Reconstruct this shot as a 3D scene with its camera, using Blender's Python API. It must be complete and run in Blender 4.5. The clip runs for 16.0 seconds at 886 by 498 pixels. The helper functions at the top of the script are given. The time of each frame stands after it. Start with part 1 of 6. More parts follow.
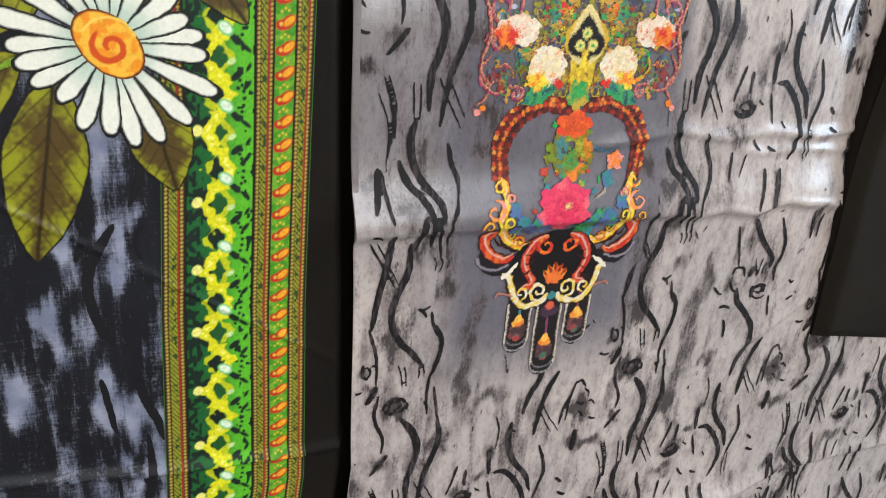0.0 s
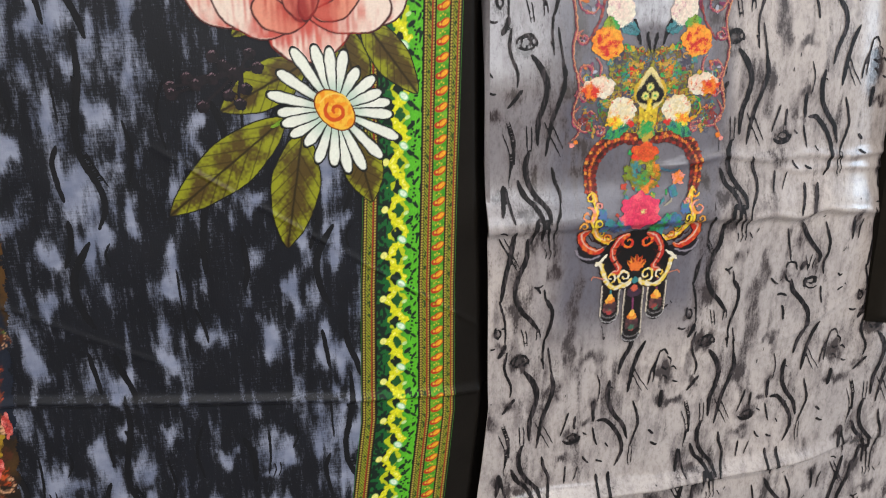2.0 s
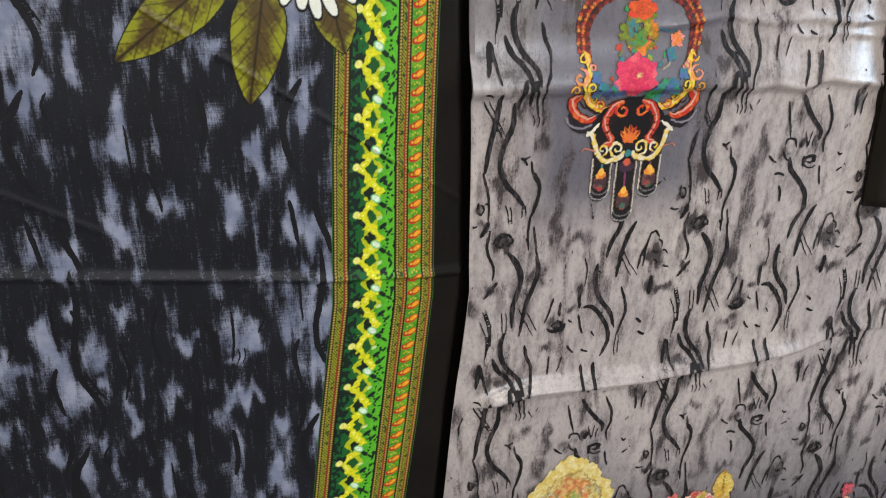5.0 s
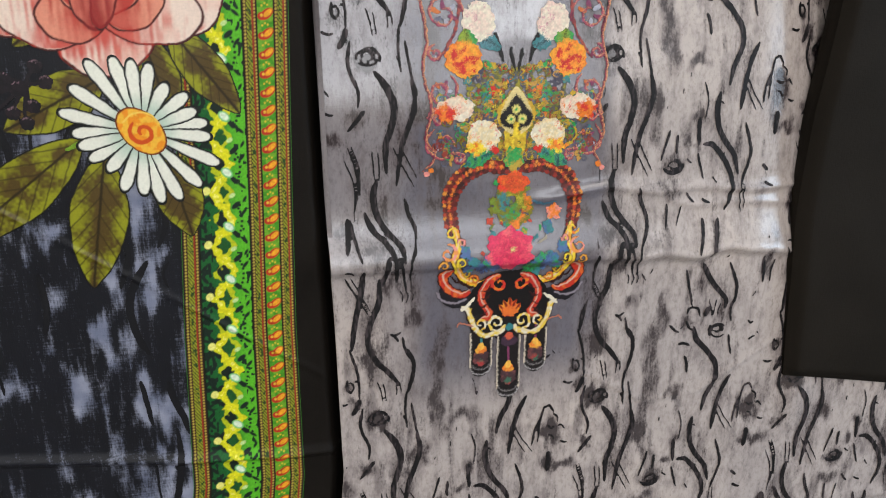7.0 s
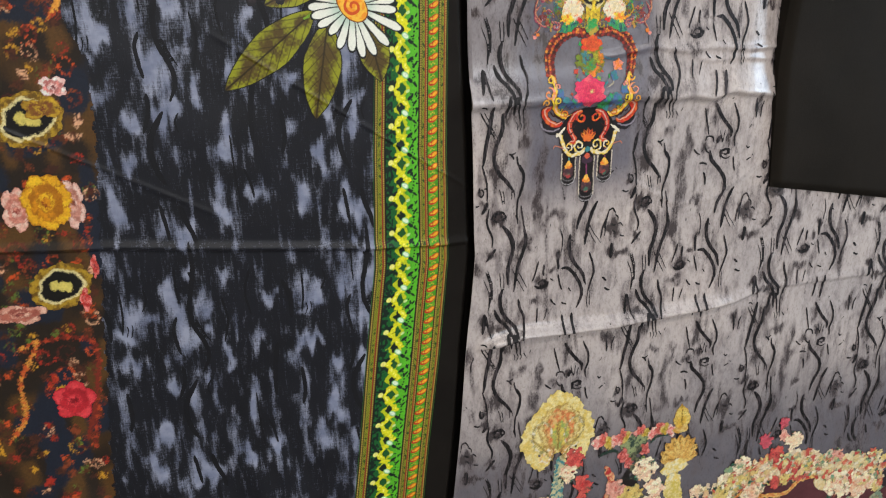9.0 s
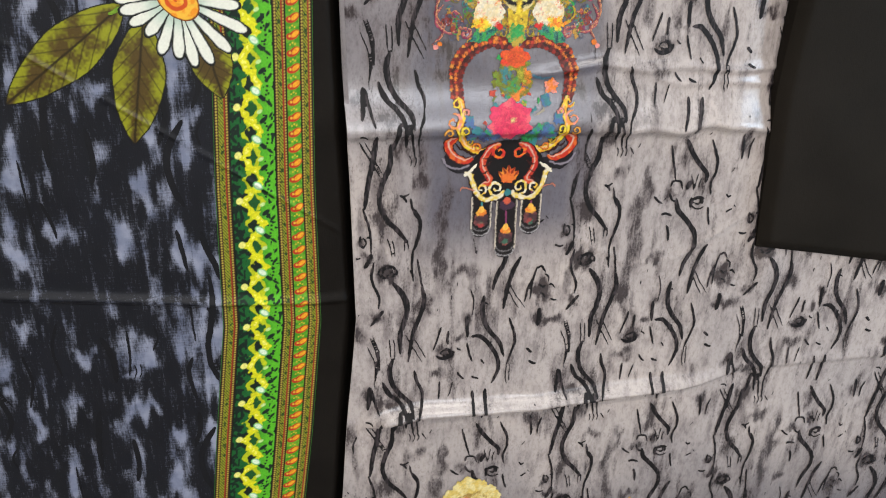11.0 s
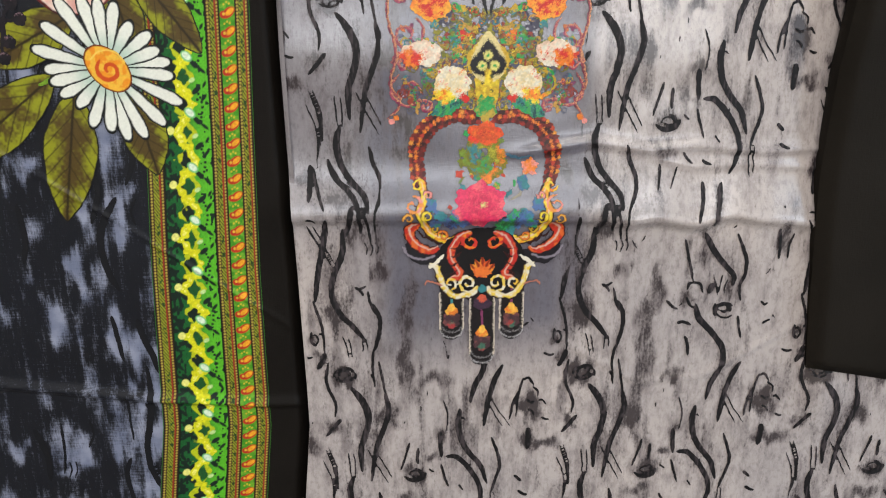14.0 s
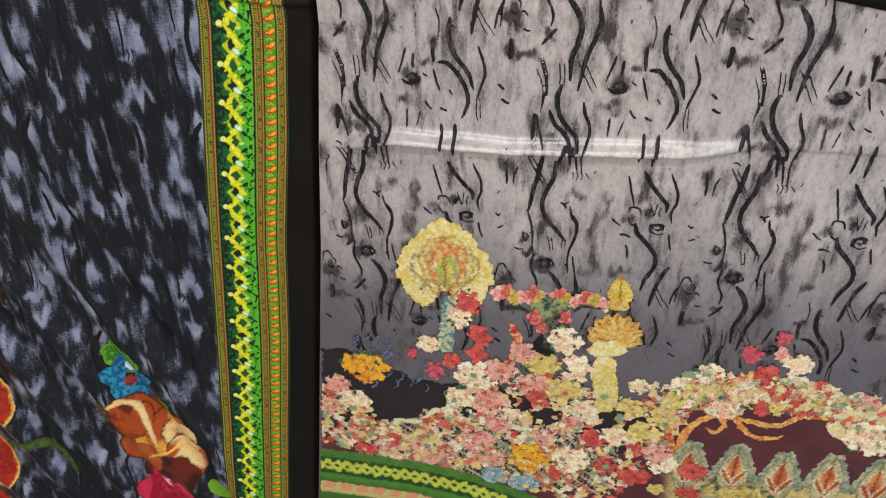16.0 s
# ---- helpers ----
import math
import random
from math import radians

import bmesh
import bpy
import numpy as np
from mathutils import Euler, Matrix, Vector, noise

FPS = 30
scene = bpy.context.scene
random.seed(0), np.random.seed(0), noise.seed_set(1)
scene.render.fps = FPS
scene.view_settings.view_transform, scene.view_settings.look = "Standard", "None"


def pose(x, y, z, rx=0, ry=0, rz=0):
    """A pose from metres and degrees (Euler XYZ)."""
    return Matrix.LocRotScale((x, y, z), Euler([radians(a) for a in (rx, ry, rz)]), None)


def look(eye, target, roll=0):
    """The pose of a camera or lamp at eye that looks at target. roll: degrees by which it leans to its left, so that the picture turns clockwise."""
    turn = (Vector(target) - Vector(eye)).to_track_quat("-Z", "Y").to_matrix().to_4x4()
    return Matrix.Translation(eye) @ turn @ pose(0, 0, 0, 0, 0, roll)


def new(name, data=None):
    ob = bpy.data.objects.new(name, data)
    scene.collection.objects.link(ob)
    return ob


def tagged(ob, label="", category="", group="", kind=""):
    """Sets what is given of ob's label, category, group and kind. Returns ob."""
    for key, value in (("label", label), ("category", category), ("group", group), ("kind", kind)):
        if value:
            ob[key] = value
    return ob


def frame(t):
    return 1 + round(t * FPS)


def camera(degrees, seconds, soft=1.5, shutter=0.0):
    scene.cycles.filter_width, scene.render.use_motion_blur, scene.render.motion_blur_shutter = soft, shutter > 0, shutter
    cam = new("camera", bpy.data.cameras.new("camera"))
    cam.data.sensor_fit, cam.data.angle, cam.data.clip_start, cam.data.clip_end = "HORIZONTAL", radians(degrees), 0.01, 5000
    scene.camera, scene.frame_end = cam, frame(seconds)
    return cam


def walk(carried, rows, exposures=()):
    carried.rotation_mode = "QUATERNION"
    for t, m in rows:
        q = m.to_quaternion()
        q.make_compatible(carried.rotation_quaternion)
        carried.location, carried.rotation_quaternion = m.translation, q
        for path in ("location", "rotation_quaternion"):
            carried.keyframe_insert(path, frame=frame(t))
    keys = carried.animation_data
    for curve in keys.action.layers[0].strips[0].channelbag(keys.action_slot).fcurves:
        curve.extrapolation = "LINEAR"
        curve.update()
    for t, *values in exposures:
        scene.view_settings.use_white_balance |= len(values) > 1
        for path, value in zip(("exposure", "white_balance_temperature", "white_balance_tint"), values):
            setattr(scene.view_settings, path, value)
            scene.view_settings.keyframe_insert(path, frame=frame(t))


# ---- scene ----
cam = camera(57.0, 16.0, soft=1.1)
PATH = [
    (0, (-0.324, -0.498, 1.473), (0.426, 1.171, 0.666), 4.7),
    (0.5, (-0.271, -0.571, 1.493), (0.218, 1.222, 0.755), 5.2),
    (1, (-0.306, -0.636, 1.515), (0.11, 1.19, 0.812), 4.4),
    (1.5, (-0.378, -0.722, 1.531), (0.016, 1.11, 0.832), 0.6),
    (2, (-0.39, -0.745, 1.51), (0.042, 1.087, 0.836), -0.2),
    (2.5, (-0.336, -0.72, 1.472), (0.134, 1.144, 0.921), 0.1),
    (3, (-0.352, -0.725, 1.436), (0.164, 1.128, 0.886), 0.5),
    (3.5, (-0.344, -0.726, 1.433), (0.099, 1.035, 0.596), 1.6),
    (3.7, (-0.407, -0.719, 1.367), (0.158, 1.045, 0.613), 0.4),
    (5.8, (-0.37, -0.702, 1.443), (0.071, 1.066, 0.618), -0.3),
    (6, (-0.344, -0.707, 1.445), (0.086, 1.114, 0.74), -1.4),
    (6.5, (-0.272, -0.683, 1.506), (0.147, 1.147, 0.816), 0.2),
    (7, (-0.222, -0.689, 1.479), (0.196, 1.179, 0.896), 0.0),
    (7.5, (-0.284, -0.803, 1.526), (0.084, 1.063, 0.906), -1.2),
    (8, (-0.422, -0.92, 1.51), (0.045, 0.928, 0.904), -1.1),
    (8.5, (-0.506, -0.964, 1.454), (0.055, 0.854, 0.836), -1.4),
    (8.7, (-0.51, -0.98, 1.426), (0.05, 0.831, 0.787), -1.2),
    (10.8, (-0.297, -0.84, 1.429), (0.117, 0.963, 0.668), 0.6),
    (11, (-0.241, -0.776, 1.463), (0.152, 1.02, 0.676), 1.2),
    (11.5, (-0.16, -0.636, 1.443), (0.158, 1.201, 0.719), 1.4),
    (12, (-0.093, -0.529, 1.477), (0.115, 1.305, 0.706), 1.3),
    (12.5, (-0.026, -0.451, 1.48), (0.116, 1.391, 0.713), 4.7),
    (13, (-0.005, -0.43, 1.447), (0.034, 1.447, 0.758), 5.7),
    (13.5, (-0.045, -0.524, 1.514), (0.017, 1.311, 0.72), 3.7),
    (14, (-0.053, -0.695, 1.42), (-0.015, 1.227, 0.868), -0.4),
    (14.5, (-0.026, -0.769, 1.455), (-0.046, 1.116, 0.786), -0.5),
    (15, (0.011, -0.794, 1.384), (-0.025, 1.065, 0.648), -0.1),
    (15.5, (0.065, -0.837, 1.323), (-0.133, 0.941, 0.429), 0.0),
    (16, (0.098, -0.829, 1.327), (-0.168, 0.822, 0.229), -0.8),
]
EXPOSURE = [(0, 0.12), (1, 0.0), (3.5, 0.05), (7, -0.14), (8.5, -0.05), (11, 0.1), (11.5, 0.16), (12.5, -0.32), (13.2, -0.28), (14, -0.03), (15, -0.12), (16, 0.04)]
walk(cam, [(t, look(eye, target, roll)) for t, eye, target, roll in PATH], EXPOSURE)

# ---- light: the sky, and three lamps added out of view ----
world = bpy.data.worlds.new("sky")
scene.world = world
world.use_nodes = True
wn = world.node_tree
sky = wn.nodes.new("ShaderNodeTexSky")
sky.sky_type, sky.sun_disc = "NISHITA", False
sky.sun_elevation, sky.sun_rotation = radians(42), radians(150)
wn.nodes["Background"].inputs["Strength"].default_value = 0.1
wn.links.new(sky.outputs["Color"], wn.nodes["Background"].inputs["Color"])


def area_lamp(name, eye, target, sx, sy, watts, colour):
    data = bpy.data.lights.new(name, "AREA")
    data.shape, data.size, data.size_y, data.energy, data.color = "RECTANGLE", sx, sy, watts, colour
    ob = new(name, data)
    ob.matrix_world = look(eye, target)
    return ob


# added lamps with no seen source: front, cool side and warm overhead
area_lamp("added_front_light", (0.1, -2.72, 1.95), (0.0, 0.0, 1.0), 2.0, 0.7, 27, (0.97, 0.97, 0.99))
area_lamp("added_side_light", (1.96, -0.75, 1.75), (0.0, -0.6, 1.4), 0.8, 1.0, 22, (0.62, 0.80, 1.0))
area_lamp("added_overhead_light", (0.0, -1.55, 2.66), (0.0, -1.0, 0.6), 1.6, 0.22, 20, (1.0, 0.93, 0.85))


# ---- materials ----
def srgb(r, g, b):
    """A colour given as 0 to 255 display values, as linear light."""
    return tuple((c / 255 / 12.92) if c <= 10 else ((c / 255 + 0.055) / 1.055) ** 2.4 for c in (r, g, b))


class Nodes:
    """A short way to wire a node material."""

    def __init__(self, name):
        self.mat = bpy.data.materials.new(name)
        self.mat.use_nodes = True
        self.tree = self.mat.node_tree
        self.bsdf = self.tree.nodes["Principled BSDF"]

    def add(self, kind, **props):
        node = self.tree.nodes.new(kind)
        for key, value in props.items():
            if key == "op":
                node.operation = value
            elif key == "attr":
                node.attribute_name = value
            elif key == "blend":
                node.data_type, node.blend_type = "RGBA", value
        return node

    def link(self, a, b):
        self.tree.links.new(a, b)

    def math(self, op, a, b=None, c=None):
        node = self.add("ShaderNodeMath", op=op)
        for k, v in enumerate((a, b, c)):
            if v is None:
                continue
            if isinstance(v, (int, float)):
                node.inputs[k].default_value = v
            else:
                self.link(v, node.inputs[k])
        return node.outputs[0]

    def noise(self, scale, detail=4.0, stretch=(1, 1, 1), rough=0.55):
        geo = self.add("ShaderNodeTexCoord")
        mp = self.add("ShaderNodeMapping")
        mp.inputs["Scale"].default_value = stretch
        self.link(geo.outputs["Object"], mp.inputs["Vector"])
        tex = self.add("ShaderNodeTexNoise")
        tex.inputs["Scale"].default_value, tex.inputs["Detail"].default_value = scale, detail
        tex.inputs["Roughness"].default_value = rough
        self.link(mp.outputs[0], tex.inputs["Vector"])
        return tex.outputs["Fac"]

    def ramp(self, fac, lo, hi):
        node = self.add("ShaderNodeMapRange")
        node.interpolation_type = "SMOOTHSTEP"
        node.inputs["From Min"].default_value, node.inputs["From Max"].default_value = lo, hi
        self.link(fac, node.inputs["Value"])
        return node.outputs["Result"]

    def mix(self, fac, a, b, blend="MIX"):
        node = self.add("ShaderNodeMix", blend=blend)
        for sock, v in ((node.inputs[0], fac), (node.inputs[6], a), (node.inputs[7], b)):
            if isinstance(v, (int, float)):
                sock.default_value = v
            elif isinstance(v, tuple):
                sock.default_value = (*v, 1)
            else:
                self.link(v, sock)
        return node.outputs[2]

    def bump(self, height, strength, distance):
        node = self.add("ShaderNodeBump")
        node.inputs["Strength"].default_value, node.inputs["Distance"].default_value = strength, distance
        self.link(height, node.inputs["Height"])
        self.link(node.outputs[0], self.bsdf.inputs["Normal"])

    def gloss(self, rough, specular=0.5, sheen=0.0):
        self.bsdf.inputs["Roughness"].default_value = rough
        self.bsdf.inputs["Specular IOR Level"].default_value = specular
        self.bsdf.inputs["Sheen Weight"].default_value = sheen
        return self


def weave(n):
    """Fine threads: vertical and horizontal slubs."""
    warp = n.noise(1.0, 3, (900, 900, 160))
    weft = n.noise(1.0, 3, (160, 900, 900))
    return n.math("ADD", warp, weft)


def satin_material():
    """Printed satin: dyed ground colour with brushed ink smudges."""
    n = Nodes("printed_satin").gloss(0.27, 0.95)
    dye = n.add("ShaderNodeAttribute", attr="dye").outputs["Color"]
    ink = n.add("ShaderNodeAttribute", attr="ink").outputs["Fac"]
    drag = n.noise(1.0, 5, (190, 190, 34), 0.62)
    grain = n.noise(520, 3, (1, 1, 0.6))
    fine = n.noise(1.0, 4, (620, 620, 130), 0.6)
    k = n.math("ADD", ink, n.math("MULTIPLY", n.math("SUBTRACT", drag, 0.5), 1.5))
    k = n.math("ADD", k, n.math("MULTIPLY", n.math("SUBTRACT", grain, 0.5), 1.3))
    k = n.math("ADD", k, n.math("MULTIPLY", n.math("SUBTRACT", fine, 0.5), 1.0))
    cover = n.ramp(k, 0.22, 1.05)
    wash = n.ramp(n.math("ADD", n.math("MULTIPLY", ink, 0.5), n.noise(1.0, 6, (85, 85, 34), 0.7)), 0.44, 0.86)
    col = n.mix(n.math("MULTIPLY", wash, 0.68), dye, (0.106, 0.081, 0.084))
    mottle = n.ramp(n.noise(1.0, 5, (260, 260, 150), 0.7), 0.47, 0.68)
    col = n.mix(n.math("MULTIPLY", mottle, 0.26), col, (0.05, 0.042, 0.046))
    col = n.mix(n.math("MULTIPLY", cover, 0.88), col, (0.026, 0.017, 0.019))
    threads = weave(n)
    col = n.mix(0.2, col, n.mix(threads, (0.25, 0.25, 0.27), (1.0, 1.0, 1.0)), "MULTIPLY")
    n.link(col, n.bsdf.inputs["Base Color"])
    crumple = n.math("MULTIPLY", n.noise(30, 2, (1, 1, 1), 0.4), 6.0)
    n.bump(n.math("ADD", threads, crumple), 0.2, 0.0004)
    return n.mat


def dark_print_material():
    """Navy-black cotton silk with pale brushed patches."""
    n = Nodes("dark_brushed_print").gloss(0.45, 0.25)
    pale = n.add("ShaderNodeAttribute", attr="ink").outputs["Fac"]
    drag = n.noise(1.0, 6, (260, 260, 34), 0.66)
    fine = n.noise(1.0, 4, (900, 900, 260), 0.6)
    cross = n.noise(1.0, 4, (90, 90, 700), 0.6)
    k = n.math("ADD", n.math("MULTIPLY", pale, 0.95), n.math("MULTIPLY", n.math("SUBTRACT", drag, 0.5), 1.35))
    k = n.math("ADD", k, n.math("MULTIPLY", n.math("SUBTRACT", cross, 0.5), 0.8))
    k = n.math("ADD", k, n.math("MULTIPLY", n.math("SUBTRACT", fine, 0.5), 0.9))
    cover = n.ramp(k, 0.16, 1.05)
    tint = n.mix(n.noise(14, 3), (0.0045, 0.0045, 0.006), (0.011, 0.012, 0.018))
    light = n.mix(n.ramp(n.noise(36, 3), 0.3, 0.7), (0.15, 0.17, 0.25), (0.30, 0.32, 0.41))
    col = n.mix(cover, tint, light)
    threads = weave(n)
    col = n.mix(0.25, col, n.mix(threads, (0.2, 0.2, 0.22), (1.0, 1.0, 1.0)), "MULTIPLY")
    n.link(col, n.bsdf.inputs["Base Color"])
    n.bump(threads, 0.3, 0.0004)
    return n.mat


def dye_material(name, rough=0.45):
    """Printed colours carried by the weave, slightly uneven."""
    n = Nodes(name).gloss(rough, 0.3)
    dye = n.add("ShaderNodeAttribute", attr="dye").outputs["Color"]
    threads = weave(n)
    col = n.mix(0.22, dye, n.mix(threads, (0.25, 0.25, 0.25), (1.15, 1.15, 1.15)), "MULTIPLY")
    col = n.mix(n.math("MULTIPLY", n.ramp(n.noise(240, 4), 0.52, 0.8), 0.12), col, n.mix(1.0, col, (0.35, 0.33, 0.33), "MULTIPLY"))
    col = n.mix(1.0, col, (0.88, 0.88, 0.88), "MULTIPLY")
    n.link(col, n.bsdf.inputs["Base Color"])
    n.bump(threads, 0.22, 0.0004)
    return n.mat


def plain_cloth_material(name, dark, light, rough=0.75):
    n = Nodes(name).gloss(rough, 0.11)
    threads = weave(n)
    col = n.mix(n.ramp(n.noise(9, 4), 0.3, 0.7), dark, light)
    col = n.mix(0.3, col, n.mix(threads, (0.3, 0.3, 0.3), (1.1, 1.1, 1.1)), "MULTIPLY")
    n.link(col, n.bsdf.inputs["Base Color"])
    n.bump(threads, 0.35, 0.0005)
    return n.mat


def plaster_material(name, a, b):
    n = Nodes(name).gloss(0.85, 0.3)
    n.link(n.mix(n.ramp(n.noise(3, 6), 0.3, 0.7), a, b), n.bsdf.inputs["Base Color"])
    n.bump(n.noise(120, 4), 0.2, 0.002)
    return n.mat


def glass_material():
    n = Nodes("window_glass").gloss(0.02, 0.5)
    n.bsdf.inputs["Transmission Weight"].default_value = 1.0
    return n.mat


SATIN, DARK_PRINT = satin_material(), dark_print_material()
DYE, DYE_SOFT = dye_material("printed_dye", 0.42), dye_material("printed_dye_matte", 0.6)
BLACK_CLOTH = plain_cloth_material("black_cotton", (0.0098, 0.0076, 0.0052), (0.0138, 0.0108, 0.0078))
BLACK_EDGE = plain_cloth_material("black_selvedge", (0.0068, 0.0052, 0.0040), (0.0108, 0.0086, 0.0068), 0.6)
WALL_PAINT = plaster_material("wall_paint", (0.66, 0.64, 0.60), (0.72, 0.70, 0.66))
FLOOR_TILE = plaster_material("floor_cement", (0.30, 0.28, 0.26), (0.38, 0.36, 0.33))
WHITE_PAINT = plaster_material("white_paint", (0.76, 0.76, 0.74), (0.82, 0.82, 0.80))
GLASS = glass_material()


# ---- mesh helpers ----
def box(bm, x0, x1, y0, y1, z0, z1, bevel=0.0):
    made = bmesh.ops.create_cube(bm, size=1.0)["verts"]
    for v in made:
        v.co = ((x0 + x1) / 2 + v.co.x * (x1 - x0), (y0 + y1) / 2 + v.co.y * (y1 - y0), (z0 + z1) / 2 + v.co.z * (z1 - z0))
    if bevel:
        edges = {e for v in made for e in v.link_edges}
        bmesh.ops.bevel(bm, geom=list(edges), offset=bevel, segments=2, affect="EDGES")


def part(name, bm, material, parent=None, label=""):
    me = bpy.data.meshes.new(name)
    bm.to_mesh(me)
    bm.free()
    me.materials.append(material)
    ob = new(name, me)
    if parent:
        ob.parent = parent
    return tagged(ob, label)


def grid_mesh(name, X, Y, Z, mask, material, parent=None, label="", dye=None, ink=None, quad_keep=None):
    """A smooth sheet of quads over the grids X, Y, Z, kept where the mask is set at the corners."""
    rows, cols = X.shape
    idx = np.arange(rows * cols).reshape(rows, cols)
    keep = (mask[:-1, :-1].astype(int) + mask[1:, :-1] + mask[:-1, 1:] + mask[1:, 1:]) >= 3
    keep = keep if quad_keep is None else quad_keep
    quads = np.stack([idx[:-1, :-1][keep], idx[:-1, 1:][keep], idx[1:, 1:][keep], idx[1:, :-1][keep]], 1)
    used = np.unique(quads)
    remap = np.zeros(rows * cols, int)
    remap[used] = np.arange(len(used))
    quads = remap[quads]
    co = np.stack([X, Y, Z], -1).reshape(-1, 3)[used]
    me = bpy.data.meshes.new(name)
    me.vertices.add(len(co))
    me.vertices.foreach_set("co", co.astype(np.float32).ravel())
    me.loops.add(quads.size)
    me.loops.foreach_set("vertex_index", quads.astype(np.int32).ravel())
    me.polygons.add(len(quads))
    me.polygons.foreach_set("loop_start", np.arange(0, quads.size, 4, dtype=np.int32))
    me.update(calc_edges=True)
    me.polygons.foreach_set("use_smooth", np.ones(len(quads), bool))
    if dye is not None:
        layer = me.color_attributes.new("dye", "FLOAT_COLOR", "POINT")
        rgba = np.ones((len(co), 4), np.float32)
        rgba[:, :3] = dye.reshape(-1, 3)[used]
        layer.data.foreach_set("color", rgba.ravel())
    if ink is not None:
        layer = me.attributes.new("ink", "FLOAT", "POINT")
        layer.data.foreach_set("value", ink.reshape(-1)[used].astype(np.float32))
    me.materials.append(material)
    ob = new(name, me)
    if parent:
        ob.parent = parent
    return tagged(ob, label)


def fuzz(X, Z, sx, sz, seed):
    """Smooth value noise, 0 to 1, with cells of sx by sz metres."""
    rng = np.random.RandomState(seed)
    table = rng.rand(64, 64)
    u, v = X / sx + 500, Z / sz + 500
    i, j = np.floor(u).astype(int), np.floor(v).astype(int)
    a, b = u - i, v - j
    a, b = a * a * (3 - 2 * a), b * b * (3 - 2 * b)
    f = lambda p, q: table[p % 64, q % 64]
    return (f(i, j) * (1 - a) + f(i + 1, j) * a) * (1 - b) + (f(i, j + 1) * (1 - a) + f(i + 1, j + 1) * a) * b


def smooth(v, lo, hi):
    k = np.clip((v - lo) / (hi - lo), 0, 1)
    return k * k * (3 - 2 * k)


def along(x, xs, ys):
    return np.interp(x, xs, ys)


def ridge(d, height, above, below):
    """A pressed fold: it rises gently from above and drops sharply below."""
    return height * np.where(d > 0, np.exp(-((d / above) ** 2)), np.exp(-((d / below) ** 2)))


# ---- the hanging cloths: their outlines and folds ----
ZS = (0.10, 0.28, 0.61, 0.77, 0.91, 1.05, 1.20, 1.32, 1.60)
BORDER_L = (-0.418, -0.397, -0.360, -0.339, -0.322, -0.303, -0.298, -0.291, -0.285)
BORDER_R = (-0.312, -0.292, -0.252, -0.236, -0.217, -0.202, -0.202, -0.199, -0.190)
SHIRT_L = (-0.260, -0.241, -0.207, -0.190, -0.179, -0.165, -0.168, -0.172, -0.176)


def shirt_depth(X, Z):
    """How far the satin stands out from the wall."""
    y = -0.008 + 0.005 * fuzz(X, Z, 0.16, 0.10, 3) + 0.0018 * fuzz(X, Z, 0.05, 0.035, 4)
    d = Z - along(X, (-0.17, -0.09, 0.04, 0.16, 0.25, 0.31, 0.45), (0.908, 0.922, 0.917, 0.921, 0.925, 0.939, 0.937))
    y = y + ridge(d, 0.0135, 0.0110, 0.0028) * smooth(X, -0.17, -0.13) * (1 - 0.8 * smooth(X, 0.20, 0.32))
    d = Z - along(X, (-0.17, 0.085, 0.15, 0.25, 0.28), (1.252, 1.249, 1.244, 1.248, 1.237)) - 0.003 * np.sin(X * 95) * smooth(X, 0.1, 0.14)
    y = y + ridge(d, 0.0085, 0.026, 0.006) * (0.90 - 0.30 * smooth(X, 0.20, 0.28))
    y = y + 0.0015 * ridge(d, 1, 0.004, 0.002) * smooth(X, 0.10, 0.14)
    d = Z - along(X, (0.03, 0.09, 0.14, 0.18, 0.24, 0.30), (1.305, 1.314, 1.306, 1.310, 1.304, 1.306))
    y = y + ridge(d, 0.0034, 0.006, 0.003) * smooth(X, 0.0, 0.06)
    d = Z - along(X, (0.13, 0.18, 0.22, 0.30), (1.302, 1.292, 1.294, 1.288))
    y = y + ridge(d, 0.0024, 0.005, 0.003) * smooth(X, 0.13, 0.18)
    d = Z - along(X, (0.04, 0.14, 0.20, 0.28), (1.148, 1.090, 1.094, 1.142))
    y = y + ridge(d, 0.0014, 0.005, 0.003) * smooth(X, 0.03, 0.07) * (1 - smooth(X, 0.26, 0.29))
    y = y + 0.006 * smooth(Z, 1.36, 1.24) + 0.002 - 0.016 * smooth(Z, 1.37, 1.53)
    y = y - 0.014 * smooth(X, 0.235, 0.33) * smooth(Z, 1.10, 1.30)
    y = y + 0.006 * np.exp(-((X - 0.315) / 0.02) ** 2 - ((Z - 1.075) / 0.03) ** 2)
    return y


